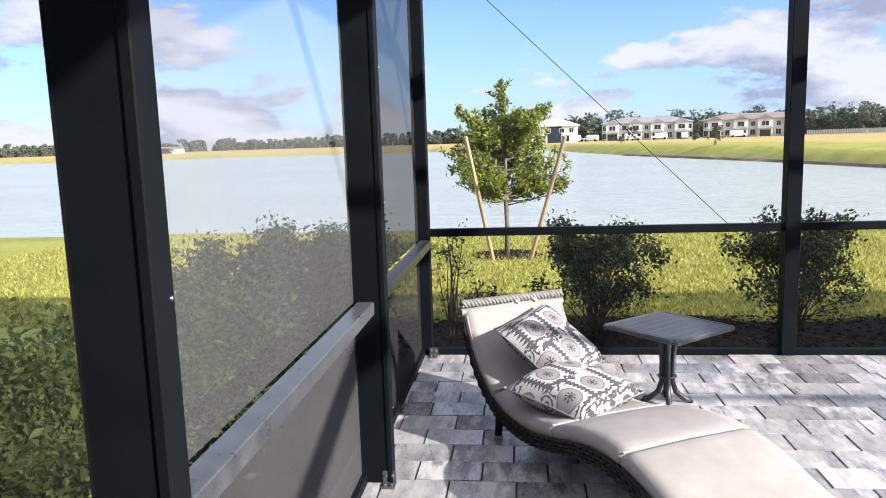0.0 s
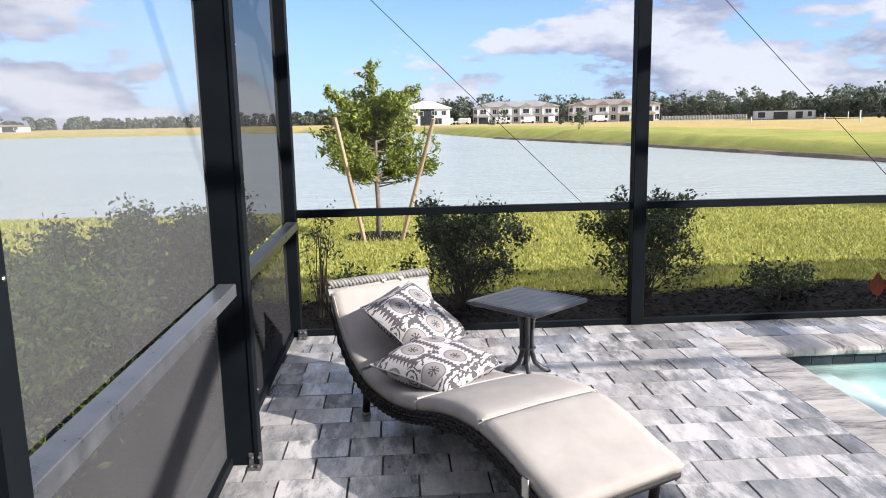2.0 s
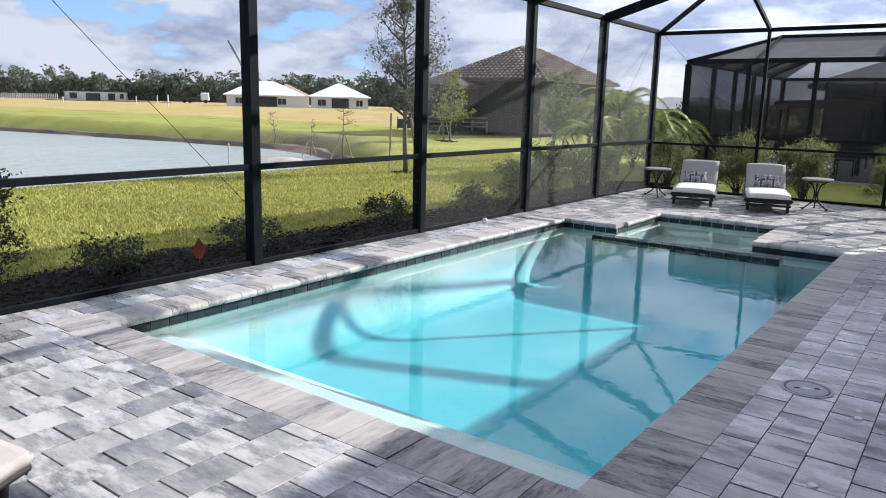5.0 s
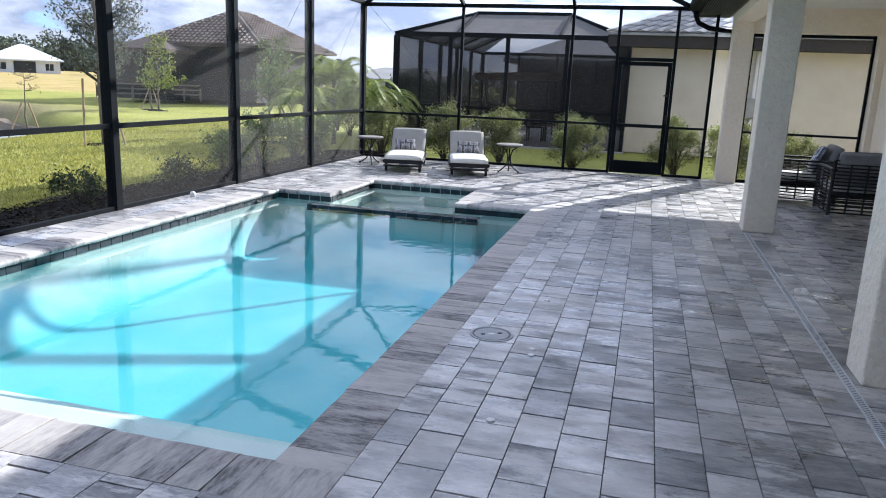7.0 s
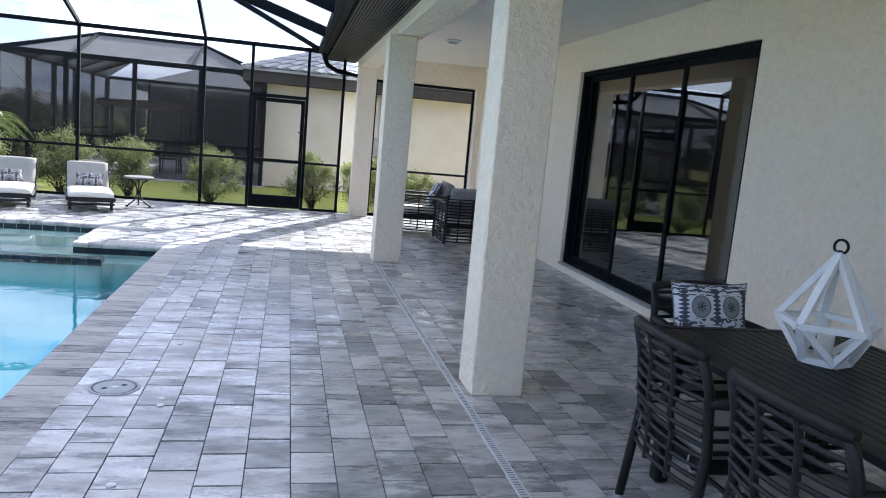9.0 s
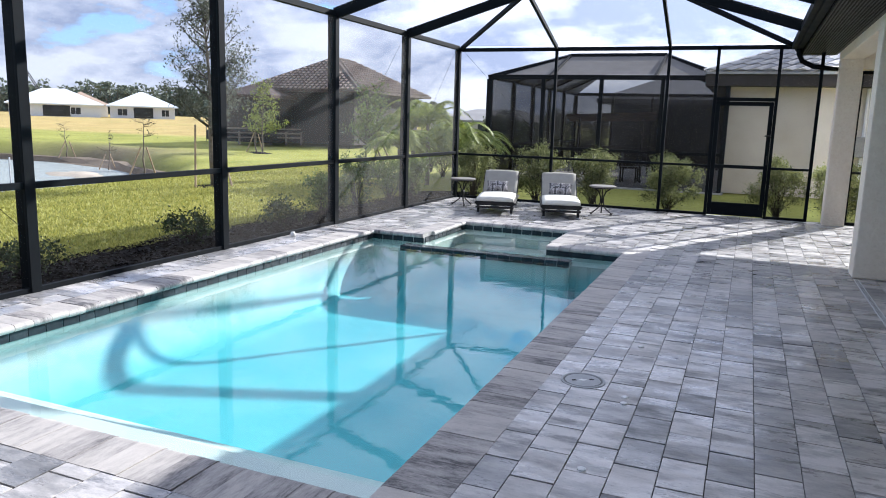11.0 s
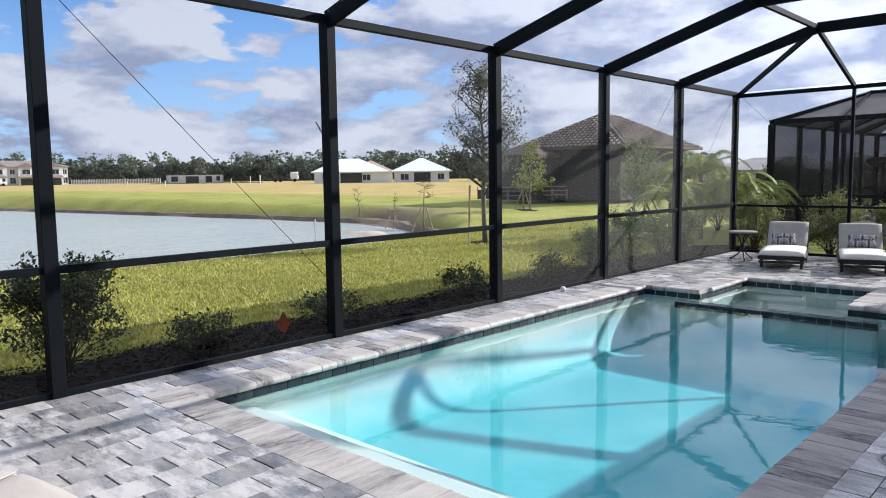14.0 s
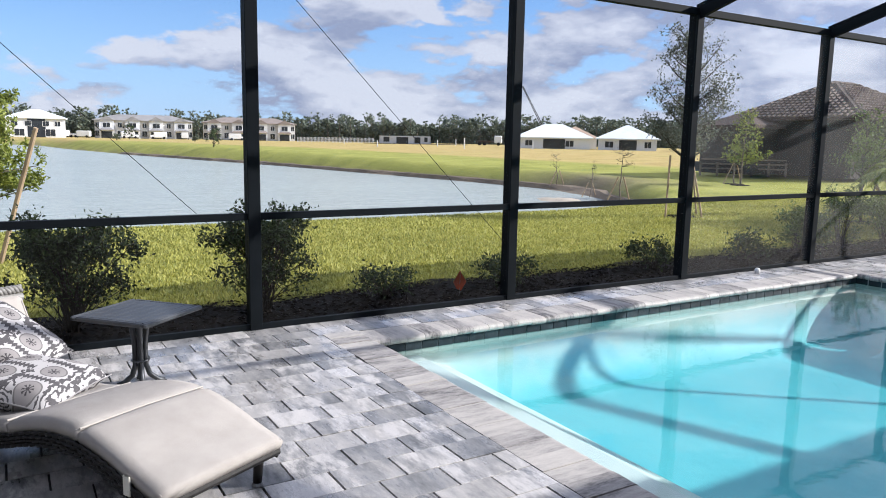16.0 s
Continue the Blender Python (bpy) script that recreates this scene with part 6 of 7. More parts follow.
def young_tree(at):
    """Broad-crowned young tree between two leaning stakes."""
    rng = np.random.default_rng(21)
    t = thing("young_tree", "young leafy green tree between two wooden stakes", "tree", at=at)
    H = 2.74
    part("trunk", Mesh().tube([(0.0, 0, 0), (0.01, 0.01, 0.5), (-0.01, 0, 1.0), (0.0, 0.01, 1.6), (-0.03, 0, 2.2)], [0.045, 0.038, 0.034, 0.026, 0.010], 10), M["bark"], t, "pale grey slender trunk", True)
    limbs, shoots = Mesh(), []
    for i in range(84):
        z0 = 0.80 + 1.30 * rng.random() ** 1.15
        a = rng.random() * 2 * math.pi
        L = max(0.16, (1.05 - 0.52 * max(z0 - 1.05, 0)) * (0.40 + 0.60 * rng.random()))
        o = np.array([-0.01, 0, z0])
        e = o + np.array([math.cos(a) * L, math.sin(a) * L, (0.05 + 0.40 * rng.random()) * L])
        limbs.tube([o, (o + e) / 2 + np.array([0, 0, -0.05 * L]), e], [0.014, 0.009, 0.005], 5, False)
        for u in (0.4, 0.6, 0.8, 1.0):
            base = o + (e - o) * u
            for _ in range(2):
                way = np.array([math.cos(a) * 0.35 + rng.normal() * 0.4, math.sin(a) * 0.35 + rng.normal() * 0.4, 0.55 + 0.3 * rng.random()])
                shoots.append((base, way / np.linalg.norm(way) * (0.14 + 0.16 * rng.random())))
    # leader and two long upright side shoots
    for base, way, k in (((-0.03, 0, 1.9), (0.0, 0.0, 0.80), 7), ((-0.15, -0.1, 1.85), (-0.62, -0.1, 0.42), 6), ((0.12, 0.0, 1.8), (0.55, 0.1, 0.50), 6)):
        base, way = np.array(base), np.array(way)
        limbs.tube([base, base + way], [0.012, 0.003], 5, False)
        for u in np.linspace(0.25, 1.0, k):
            for _ in range(3):
                shoots.append((base + way * u * 0.9, np.array([rng.normal() * 0.09, rng.normal() * 0.09, 0.10 + 0.06 * rng.random()])))
    part("limbs", limbs, M["bark"], t)
    where = []
    for base, way in shoots:
        limbs_n = 26
        u = rng.random((limbs_n, 1))
        where.append(base + way * u + rng.normal(size=(limbs_n, 3)) * (0.020 + 0.022 * (1 - u)))
    where = np.concatenate(where)
    part("crown", Mesh().leaves(where, 0.074, rng, 0.0, 0.42), M["leaf_tree"], t)
    for (a, b) in (((-0.20, -0.55, 0), (-0.55, -0.95, 1.90)), ((0.37, -0.5, 0), (0.88, -0.95, 1.86))):
        part("stake", Mesh().tube([a, b], [0.032, 0.030], 8), M["stake"], t, "weathered round wooden stake")
    ring = Mesh()
    ring.lathe([(0.62, -0.02), (0.55, 0.015), (0.3, 0.03), (0.001, 0.035)], 24)
    part("mulch_ring", ring, M["mulch"], t, "ring of dark mulch")
    return t


tz = float(land(np.array([0.06]), np.array([11.9]))[0][0])
young_tree(pose(0.06, 11.9, tz))


def thin_tree(at, seed, H, spread, n, size, leaf, label, stakes=(), upward=0.8, trunk=0.04, clear=0.3, boughs=34):
    """Open, airy tree: a leader with rising limbs and scattered small leaves."""
    rng = np.random.default_rng(seed)
    t = thing("slender_tree", label, "tree", at=at)
    lean = rng.normal(size=2) * 0.12
    lead = [(lean[0] * u + rng.normal() * 0.03, lean[1] * u + rng.normal() * 0.03, H * u) for u in np.linspace(0, 1, 7)]
    part("trunk", Mesh().tube(lead, [trunk * (1 - 0.85 * i / 6) for i in range(7)], 8), M["bark"], t, "", True)
    limbs, tips = Mesh(), []
    for i in range(boughs):
        u = clear + (0.98 - clear) * rng.random()
        o = np.array([np.interp(u, np.linspace(0, 1, 7), [p[k] for p in lead]) for k in range(3)])
        a = rng.random() * 2 * math.pi
        L = spread * (1.1 - 0.75 * (u - clear)) * (0.5 + 0.6 * rng.random())
        e = o + np.array([math.cos(a) * L, math.sin(a) * L, upward * L])
        m = (o + e) / 2 + np.array([0, 0, -0.08 * L])
        limbs.tube([o, m, e], [trunk * 0.3, trunk * 0.2, trunk * 0.07], 5, False)
        for v in (0.4, 0.6, 0.8, 1.0):
            b = o + (e - o) * v
            for _ in range(3):
                d = rng.normal(size=3) * 0.16 * spread
                d[2] = abs(d[2])
                limbs.tube([b, b + d], [trunk * 0.08, trunk * 0.03], 4, False)
                tips += [b + d, b + d * 0.5]
    part("limbs", limbs, M["twig"], t)
    if n:
        tips = np.array(tips)
        w = np.clip(1.2 - tips[:, 2] / H, 0.10, 1)
        pick = tips[rng.choice(len(tips), n, p=w / w.sum())]
        part("crown", Mesh().leaves(pick + rng.normal(size=pick.shape) * 0.07, size, rng), M[leaf], t)
    for a, b in stakes:
        part("stake", Mesh().tube([a, b], 0.026, 7), M["stake"], t)
    part("mulch_ring", Mesh().lathe([(0.5, -0.03), (0.42, 0.02), (0.001, 0.04)], 20), M["mulch"], t)
    return t


def on_land(x, y, rz=0):
    return pose(x, y, float(land(np.array([float(x)]), np.array([float(y)]))[0][0]), 0, 0, rz)


thin_tree(on_land(15.3, 12.5), 31, 4.6, 1.02, 8200, 0.064, "leaf_olive", "tall airy olive-leaved tree held by slim stakes", [((0.9, 0.3, 0), (0.35, 0.1, 1.45)), ((-0.5, 0.1, 0), (-0.45, 0.1, 1.55)), ((0.15, -0.5, 0), (0.1, -0.1, 1.5))], 0.9, 0.075, 0.27)
for i, (x, y, h) in enumerate(((17.4, 16.8, 1.9), (26.7, 30.9, 1.9), (24.4, 25.8, 2.0), (30.5, 22.5, 1.8))):
    thin_tree(on_land(x, y), 40 + i, h, 0.42, 60, 0.05, "leaf_olive", "leafless young tree with props on the lawn", [((0.5, 0.0, 0), (0.1, 0, 1.0)), ((-0.4, 0.3, 0), (-0.08, 0.05, 1.0))], 0.25, 0.034, 0.55, 9)
for i, (x, y, h, n) in enumerate(((17.8, 9.4, 2.5, 900), (20.5, 10.6, 2.6, 800), (23.5, 12.6, 2.4, 700))):
    thin_tree(on_land(x, y), 60 + i, h, 0.6, n, 0.085, "leaf_hedge", "small light green tree with a leaning stake", [((0.75, -0.4, 0), (0.15, -0.1, 1.15))], 0.9, 0.035, 0.35)
thin_tree(on_land(30.0, 21.8), 66, 3.2, 0.9, 1500, 0.12, "leaf_tree", "bushy green tree beside a shed", (), 0.6, 0.05, 0.2)


def palm(at, seed, H, fronds, reach):
    rng = np.random.default_rng(seed)
    t = thing("palm", "low yellow-green feather palm beside the cage", "palm", "palms beside the cage", at=at)
    part("trunk", Mesh().tube([(0, 0, 0), (0.02, 0, H * 0.5), (0, 0.02, H)], [0.07, 0.06, 0.045], 8), M["bark"], t, "", True)
    for k in range(fronds):
        a = 2 * math.pi * k / fronds + rng.normal() * 0.2
        rise = 0.7 + 1.0 * rng.random()
        m = Mesh()
        pts = []
        for u in np.linspace(0, 1, 9):
            r = reach * u
            pts.append(np.array([math.cos(a) * r, math.sin(a) * r, H + reach * (rise * u - (0.55 + rise * 0.55) * u * u)]))
        m.tube(pts, [0.010 * (1 - 0.8 * i / 8) for i in range(9)], 5, False)
        side = np.array([-math.sin(a), math.cos(a), 0])
        for i in range(1, 8):
            for v in (0.0, 0.25, 0.5, 0.75):
                o = pts[i] + (pts[i + 1] - pts[i]) * v
                d = (pts[i + 1] - pts[i]) / np.linalg.norm(pts[i + 1] - pts[i])
                for s in (-1, 1):
                    q = o + (side * s * 0.8 + d * 0.7 - np.array([0, 0, 0.25])) * (0.30 - 0.018 * i)
                    w = d * 0.019
                    m.add([o - w, o + w, q], [(0, 1, 2)])
        part("frond", m, M["leaf_palm"], t)
    return t


for i, (x, y, h, r) in enumerate(((17.2, 6.6, 1.25, 0.9), (16.3, 7.7, 1.0, 1.0), (18.4, 7.9, 1.6, 1.3), (19.3, 6.9, 1.0, 1.1), (19.6, 8.9, 1.5, 1.3))):
    palm(on_land(x, y), 90 + i, h, 26, r)

fl = thing("marker_flag", "small orange marker flag on a wire in the mulch", "flag", at=pose(4.60, 6.25, -0.09))
part("wire", Mesh().tube([(0, 0, 0), (0.004, 0, 0.25)], 0.002, 5), M["steel"], fl)
part("pennant", Mesh().add([(0.0, 0.0, 0.27), (0.066, -0.03, 0.15), (0.022, 0.0, 0.05), (-0.03, 0.01, 0.07), (-0.06, 0.03, 0.14)], [(0, 1, 2, 3, 4)]), M["flag"], fl)
solid("survey_stake", Mesh().box(-0.022, 0.022, -0.022, 0.022, 0, 1.15, 0.004), M["grey_plastic"], "pale survey stake standing in the lake edge", "stake", at=pose(17.2, 22.4, -1.2))

# ---- distance: houses, woods, building site ----


def window(parent, c, w, h, face, depth=0.08, glass="far_glass", frame="far_white"):
    """A framed window on a wall; face: turn that carries -y to the outside."""
    at = pose(*c, 0, 0, face)
    fr = Mesh()
    b = 0.09
    fr.box(-w / 2 - b, w / 2 + b, -depth, 0.02, h, h + b).box(-w / 2 - b, w / 2 + b, -depth, 0.02, -b, 0)
    fr.box(-w / 2 - b, -w / 2, -depth, 0.02, 0, h).box(w / 2, w / 2 + b, -depth, 0.02, 0, h).box(-0.03, 0.03, -depth * 0.6, 0.02, 0, h)
    o = part("window", fr, M[frame], parent, at=at)
    part("pane", Mesh().box(-w / 2, w / 2, -0.03, 0.0, 0, h), M[glass], o)


def hip(m, x0, x1, y0, y1, z, rise, over=0.5, thick=0.18):
    x0, x1, y0, y1 = x0 - over, x1 + over, y0 - over, y1 + over
    w, d = x1 - x0, y1 - y0
    r = min(w, d) / 2
    a, b = ((x0 + r, (y0 + y1) / 2), (x1 - r, (y0 + y1) / 2)) if w >= d else (((x0 + x1) / 2, y0 + r), ((x0 + x1) / 2, y1 - r))
    v = [(x0, y0, z), (x1, y0, z), (x1, y1, z), (x0, y1, z), (x0, y0, z + thick), (x1, y0, z + thick), (x1, y1, z + thick), (x0, y1, z + thick), (*a, z + rise), (*b, z + rise)]
    f = [(3, 2, 1, 0), (0, 1, 5, 4), (1, 2, 6, 5), (2, 3, 7, 6), (3, 0, 4, 7)]
    f += [(4, 5, 9, 8), (5, 6, 9), (6, 7, 8, 9), (7, 4, 8)] if w >= d else [(4, 5, 8), (5, 6, 9, 8), (6, 7, 9), (7, 4, 8, 9)]
    return m.add(v, f)


def gable(m, xc, w, y0, y1, z, rise, over=0.4):
    a, b = xc - w / 2 - over, xc + w / 2 + over
    m.add([(a, y0, z), (b, y0, z), (xc, y0, z + rise), (a, y1, z), (b, y1, z), (xc, y1, z + rise)], [(0, 1, 2), (5, 4, 3), (1, 4, 5, 2), (3, 0, 2, 5), (0, 3, 4, 1)])


def townhouse(at, label, roof_mat, W=28.0):
    """Two-storey row with projecting gabled bays, garages and porches; front at y = 0 facing -y."""
    t = thing("townhouse", label, "house", "townhouses over the lake", at=at)
    D, h = 12.0, 5.3
    part("wall", Mesh().box(0, W, 0, D, 0, h), M["field_wall"], t, "pale grey stucco wall")
    part("roof", hip(Mesh(), 0, W, 0, D, h, 2.0, 0.6), M[roof_mat], t)
    bays = (0.12, 0.38, 0.62, 0.88)
    for u in bays:
        xc = u * W
        part("bay", Mesh().box(xc - 2.0, xc + 2.0, -1.4, 0.05, 0, h), M["far_white"], t)
        g = Mesh()
        gable(g, xc, 4.0, -1.8, 3.0, h, 1.3)
        part("bay_roof", g, M[roof_mat], t)
        window(t, (xc, -1.4, 3.3), 1.9, 1.3, 0)
        part("garage_door", Mesh().box(xc - 1.5, xc + 1.5, -1.50, -1.38, 0, 2.1, 0.03), M["far_glass"], t)
        p = Mesh()
        hip(p, xc - 1.9, xc + 1.9, -2.4, -1.4, 2.45, 0.6, 0.2, 0.08)
        part("porch_roof", p, M[roof_mat], t)
    for u in (0.25, 0.5, 0.75, 0.03, 0.97):
        xc = u * W
        window(t, (xc, 0, 3.3), 1.1, 1.3, 0)
        window(t, (xc, 0, 0.7), 1.4, 1.6, 0)
    for y in (3.0, 7.0):
        window(t, (W, y, 3.3), 1.0, 1.2, 90)
        window(t, (W, y, 0.9), 1.0, 1.2, 90)
    return t


townhouse(pose(25.3, 239.0, 0.2, 0, 0, -9), "two-storey grey townhouse row with a grey tiled roof", "far_roof_grey", 27.3)
townhouse(pose(55.3, 234.0, 0.2, 0, 0, -15), "two-storey grey townhouse row with a brown tiled roof", "far_roof_brown", 28.0)


def bungalow(at, label, W, D, h, rise, wall, roof, wins, group=""):
    t = thing("bungalow", label, "house", group, at=at)
    part("wall", Mesh().box(0, W, 0, D, -0.4, h), M[wall], t)
    part("roof", hip(Mesh(), 0, W, 0, D, h, rise, 0.6), M[roof], t)
    for x, z, w, hh in wins:
        window(t, (x, 0, z), w, hh, 0)
    window(t, (W, D * 0.5, 0.9), 1.2, 1.2, 90)
    # Dark plate on the wall stands in for the shaded porch.
    part("porch_shade_plate", Mesh().box(W * 0.36, W * 0.66, -0.05, 0.02, 0, h - 0.1), M["far_glass"], t)
    return t


bungalow(pose(2.5, 216.0, 0.1, 0, 0, -3), "two-storey white house with a white roof over the lake", 13.5, 11.0, 5.0, 2.4, "far_white", "far_roof_white", ((2, 3.1, 1.4, 1.2), (5, 3.1, 1.4, 1.2), (9, 3.1, 1.4, 1.2), (11.7, 3.1, 1.2, 1.2), (3, 0.6, 2.2, 1.7), (10, 0.6, 2.2, 1.7)))
bungalow(pose(84.8, 112.0, 0.4, 0, 0, -39), "new single-storey house with a white membrane roof", 13.6, 10.0, 1.9, 2.75, "far_white", "far_roof_white", ((2.2, 0.5, 1.3, 1.0), (9.8, 0.4, 1.5, 1.1)), "new houses on the field")
bungalow(pose(97.0, 103.0, 0.4, 0, 0, -44), "new single-storey house with a white membrane roof", 10.6, 10.0, 1.9, 2.75, "far_white", "far_roof_white", ((2.0, 0.4, 1.5, 1.1), (9.0, 0.4, 1.2, 1.1)), "new houses on the field")
bungalow(pose(102.0, 122.0, 0.4, 0, 0, -40), "new house with an unpainted orange roof deck", 9.0, 9.0, 2.0, 2.7, "far_white", "far_roof_tan", ((2.2, 0.6, 1.3, 1.2),), "new houses on the field")
bungalow(pose(-156, 292, 0.4, 0, 0, 28), "sand-coloured low house over the lake", 15.0, 9.0, 2.2, 0.6, "nb_wall", "far_roof_brown", ((2.2, 0.8, 1.3, 1.2), (10.0, 0.8, 1.3, 1.2)))

bungalow(pose(77.0, 33.5, 0.0, 0, 0, -72), "low grey-roofed house far behind the palms", 15.0, 10.0, 1.5, 1.5, "nb_wall", "far_roof_grey", ((2.2, 0.2, 1.3, 1.0), (11.0, 0.2, 1.3, 1.0)))

blk = thing("unfinished_building", "roofless grey block building on the site", "building", at=pose(89.0, 179.5, 0.2, 0, 0, -28))
part("wall", Mesh().box(0, 14, 0, 0.3, 0, 2.3).box(0, 0.3, 0, 8, 0, 2.3).box(13.7, 14, 0, 8, 0, 2.3).box(0, 14, 7.7, 8, 0, 2.3), M["fence"], blk)
# Dark plates on the unbroken wall stand in for the shade in its openings.
for x, w, h0, h1 in ((2.0, 1.6, 0.7, 2.0), (6.3, 3.2, 0.1, 2.0), (10.4, 1.6, 0.4, 2.0), (12.7, 0.9, 0.8, 2.0)):
    part("opening", Mesh().box(x - w / 2, x + w / 2, -0.06, 0.02, h0, h1), M["far_glass"], blk)
part("slab", Mesh().box(-4, 24, -1.5, 9, -0.25, 0.25), M["twig"], blk, "dark earth footing")

fen = thing("site_fence", "long pale construction fence of upright boards", "fence")
p0, p1 = Vector((72.5, 197.5, 0.25)), Vector((92.0, 189.0, 0.35))
for i in range(56):
    q = p0.lerp(p1, i / 55)
    part("board", Mesh().box(q.x - 0.09, q.x + 0.09, q.y - 0.03, q.y + 0.03, q.z - 0.2, q.z + 1.45), M["fence"], fen)
part("rail", Mesh().beam(p0 + Vector((0, 0, 0.9)), p1 + Vector((0, 0, 0.9)), 0.06, 0.1), M["fence"], fen)
rail2 = thing("paddock_fence", "weathered grey rail fence beside a planted heap", "fence", at=pose(33.5, 27.0, 0.1, 0, 0, -38))
for i in range(6):
    part("post", Mesh().box(i * 0.9 - 0.05, i * 0.9 + 0.05, -0.05, 0.05, -0.2, 0.55), M["bark"], rail2)
for z in (0.2, 0.45, 0.7):
    part("rail", Mesh().box(0, 4.5, -0.02, 0.02, z - 0.04, z + 0.04), M["bark"], rail2)

silt = thing("silt_fence", "low black cloth silt fence on wooden pegs", "fence")
s0, s1 = Vector((37.5, 31.5, -0.05)), Vector((40.5, 24.5, -0.05))
part("cloth", Mesh().beam(s0 + Vector((0, 0, 0.30)), s1 + Vector((0, 0, 0.30)), 0.02, 0.60), M["grey_dark"], silt, "black woven cloth")
for i in range(7):
    q = s0.lerp(s1, i / 6)
    part("peg", Mesh().box(q.x - 0.06, q.x - 0.02, q.y - 0.02, q.y + 0.02, -0.3, 0.75), M["bark"], silt)

spit = Mesh()
for k in range(40):
    a = 2 * math.pi * k / 40
    r = 1 + 0.22 * math.sin(3 * a + 0.6) + 0.12 * math.sin(7 * a)
    spit.v += [(21.6 + math.cos(a) * 1.1 * r + math.sin(a) * 0.6 * r, 24.4 + math.sin(a) * 2.1 * r, LAKE_Z - 0.05), (21.6 + math.cos(a) * 0.6 * r + math.sin(a) * 0.3 * r, 24.4 + math.sin(a) * 1.2 * r, LAKE_Z + 0.07)]
spit.v.append((21.6, 24.4, LAKE_Z + 0.10))
for k in range(40):
    a, b = 2 * k, 2 * ((k + 1) % 40)
    spit.f += [(a, b, b + 1, a + 1), (a + 1, b + 1, 80)]
solid("sand_spit", spit, M["sand"], "pale sandy spit at the end of the lake", "sand", kind="structure", smooth=True)

cr = thing("crane", "lattice boom of a crane over the site", "crane", at=pose(141.6, 181.7, 0.3))
ca, cb = Vector((5.2, -3.6, 2.0)), Vector((-1.9, 1.5, 18.2))
cm = Mesh()
for sx, sy in ((0.45, 0), (-0.45, 0), (0, 0.45)):
    cm.tube([ca + Vector((sx, sy, 0)), cb + Vector((sx * 0.4, sy * 0.4, 0))], 0.11, 5)
for i in range(16):
    u, w = i / 16, (i + 1) / 16
    cm.tube([ca.lerp(cb, u) + Vector((0.4, 0, 0)), ca.lerp(cb, w) + Vector((-0.4, 0, 0))], 0.06, 4)
part("boom", cm, M["table_metal"], cr)
part("cab", Mesh().box(3.8, 7.2, -5.0, -2.2, 0.0, 2.6, 0.2), M["flag"], cr)

tr = thing("truck", "small white lorry parked on the field", "truck", at=pose(117.5, 166.0, 0.35, 0, 0, -35))
part("cab", Mesh().box(0, 2.2, -1.1, 1.1, 0.6, 2.7, 0.25), M["far_white"], tr)
part("bed", Mesh().box(-5, -0.1, -1.15, 1.15, 0.8, 1.3, 0.05), M["twig"], tr)
part("windscreen", Mesh().box(2.0, 2.23, -0.95, 0.95, 1.7, 2.4, 0.02), M["far_glass"], tr)
for x in (-4, -2.6, 1.2):
    for y in (-1.15, 1.15):
        part("wheel", Mesh().tube([(x, y - 0.15, 0.45), (x, y + 0.15, 0.45)], 0.45, 14), M["black"], tr)
for i, (x, y) in enumerate(((66, 150), (72, 120), (95, 150), (52, 105), (76, 96), (60, 92), (110, 140), (36, 190))):
    solid("site_post", Mesh().box(-0.07, 0.07, -0.07, 0.07, -0.2, 1.0 + 0.3 * (i % 3), 0.01), M["fence"], "pale marker post in the dry field", "post", "field posts", at=on_land(x, y))
for i, (x, y) in enumerate(((34, 150), (20, 152))):
    shrub("field_bush", "dark low bush on the far bank", 200 + i, x, y, 1.4, 0.9, 500, 0.22, "leaf_wood", 7, z=float(land(np.array([float(x)]), np.array([float(y)]))[0][0]))


for i, (x, y, h) in enumerate(((28.0, 192.0, 4.2), (21.8, 86.0, 2.3))):
    shrub("field_tree", "small round young tree on the far bank", 230 + i, x, y, h, h * 0.36, 500, 0.2 * h / 3, "leaf_bush", 8, z=float(land(np.array([x]), np.array([y]))[0][0]), blur=0.12)


def parked_van(at):
    t = thing("parked_van", "white work van parked before the townhouses", "van", "parked vans", at=at)
    part("body", Mesh().box(-2.3, 1.3, -0.95, 0.95, 0.35, 2.0, 0.15).box(1.25, 2.3, -0.92, 0.92, 0.35, 1.15, 0.12), M["far_white"], t)
    part("windscreen", Mesh().box(1.27, 1.34, -0.8, 0.8, 1.2, 1.85, 0.02), M["far_glass"], t)
    for x in (-1.5, 1.5):
        for y in (-0.95, 0.95):
            part("wheel", Mesh().tube([(x, y - 0.1, 0.36), (x, y + 0.1, 0.36)], 0.36, 12), M["black"], t)
    return t


for x, y, a in ((17.0, 236.0, 20), (21.5, 235.0, 160), (33.0, 226.5, -5), (40.5, 225.0, 175), (47.5, 223.5, 80), (62.0, 221.0, -10)):
    parked_van(pose(x, y, 0.32, 0, 0, a))


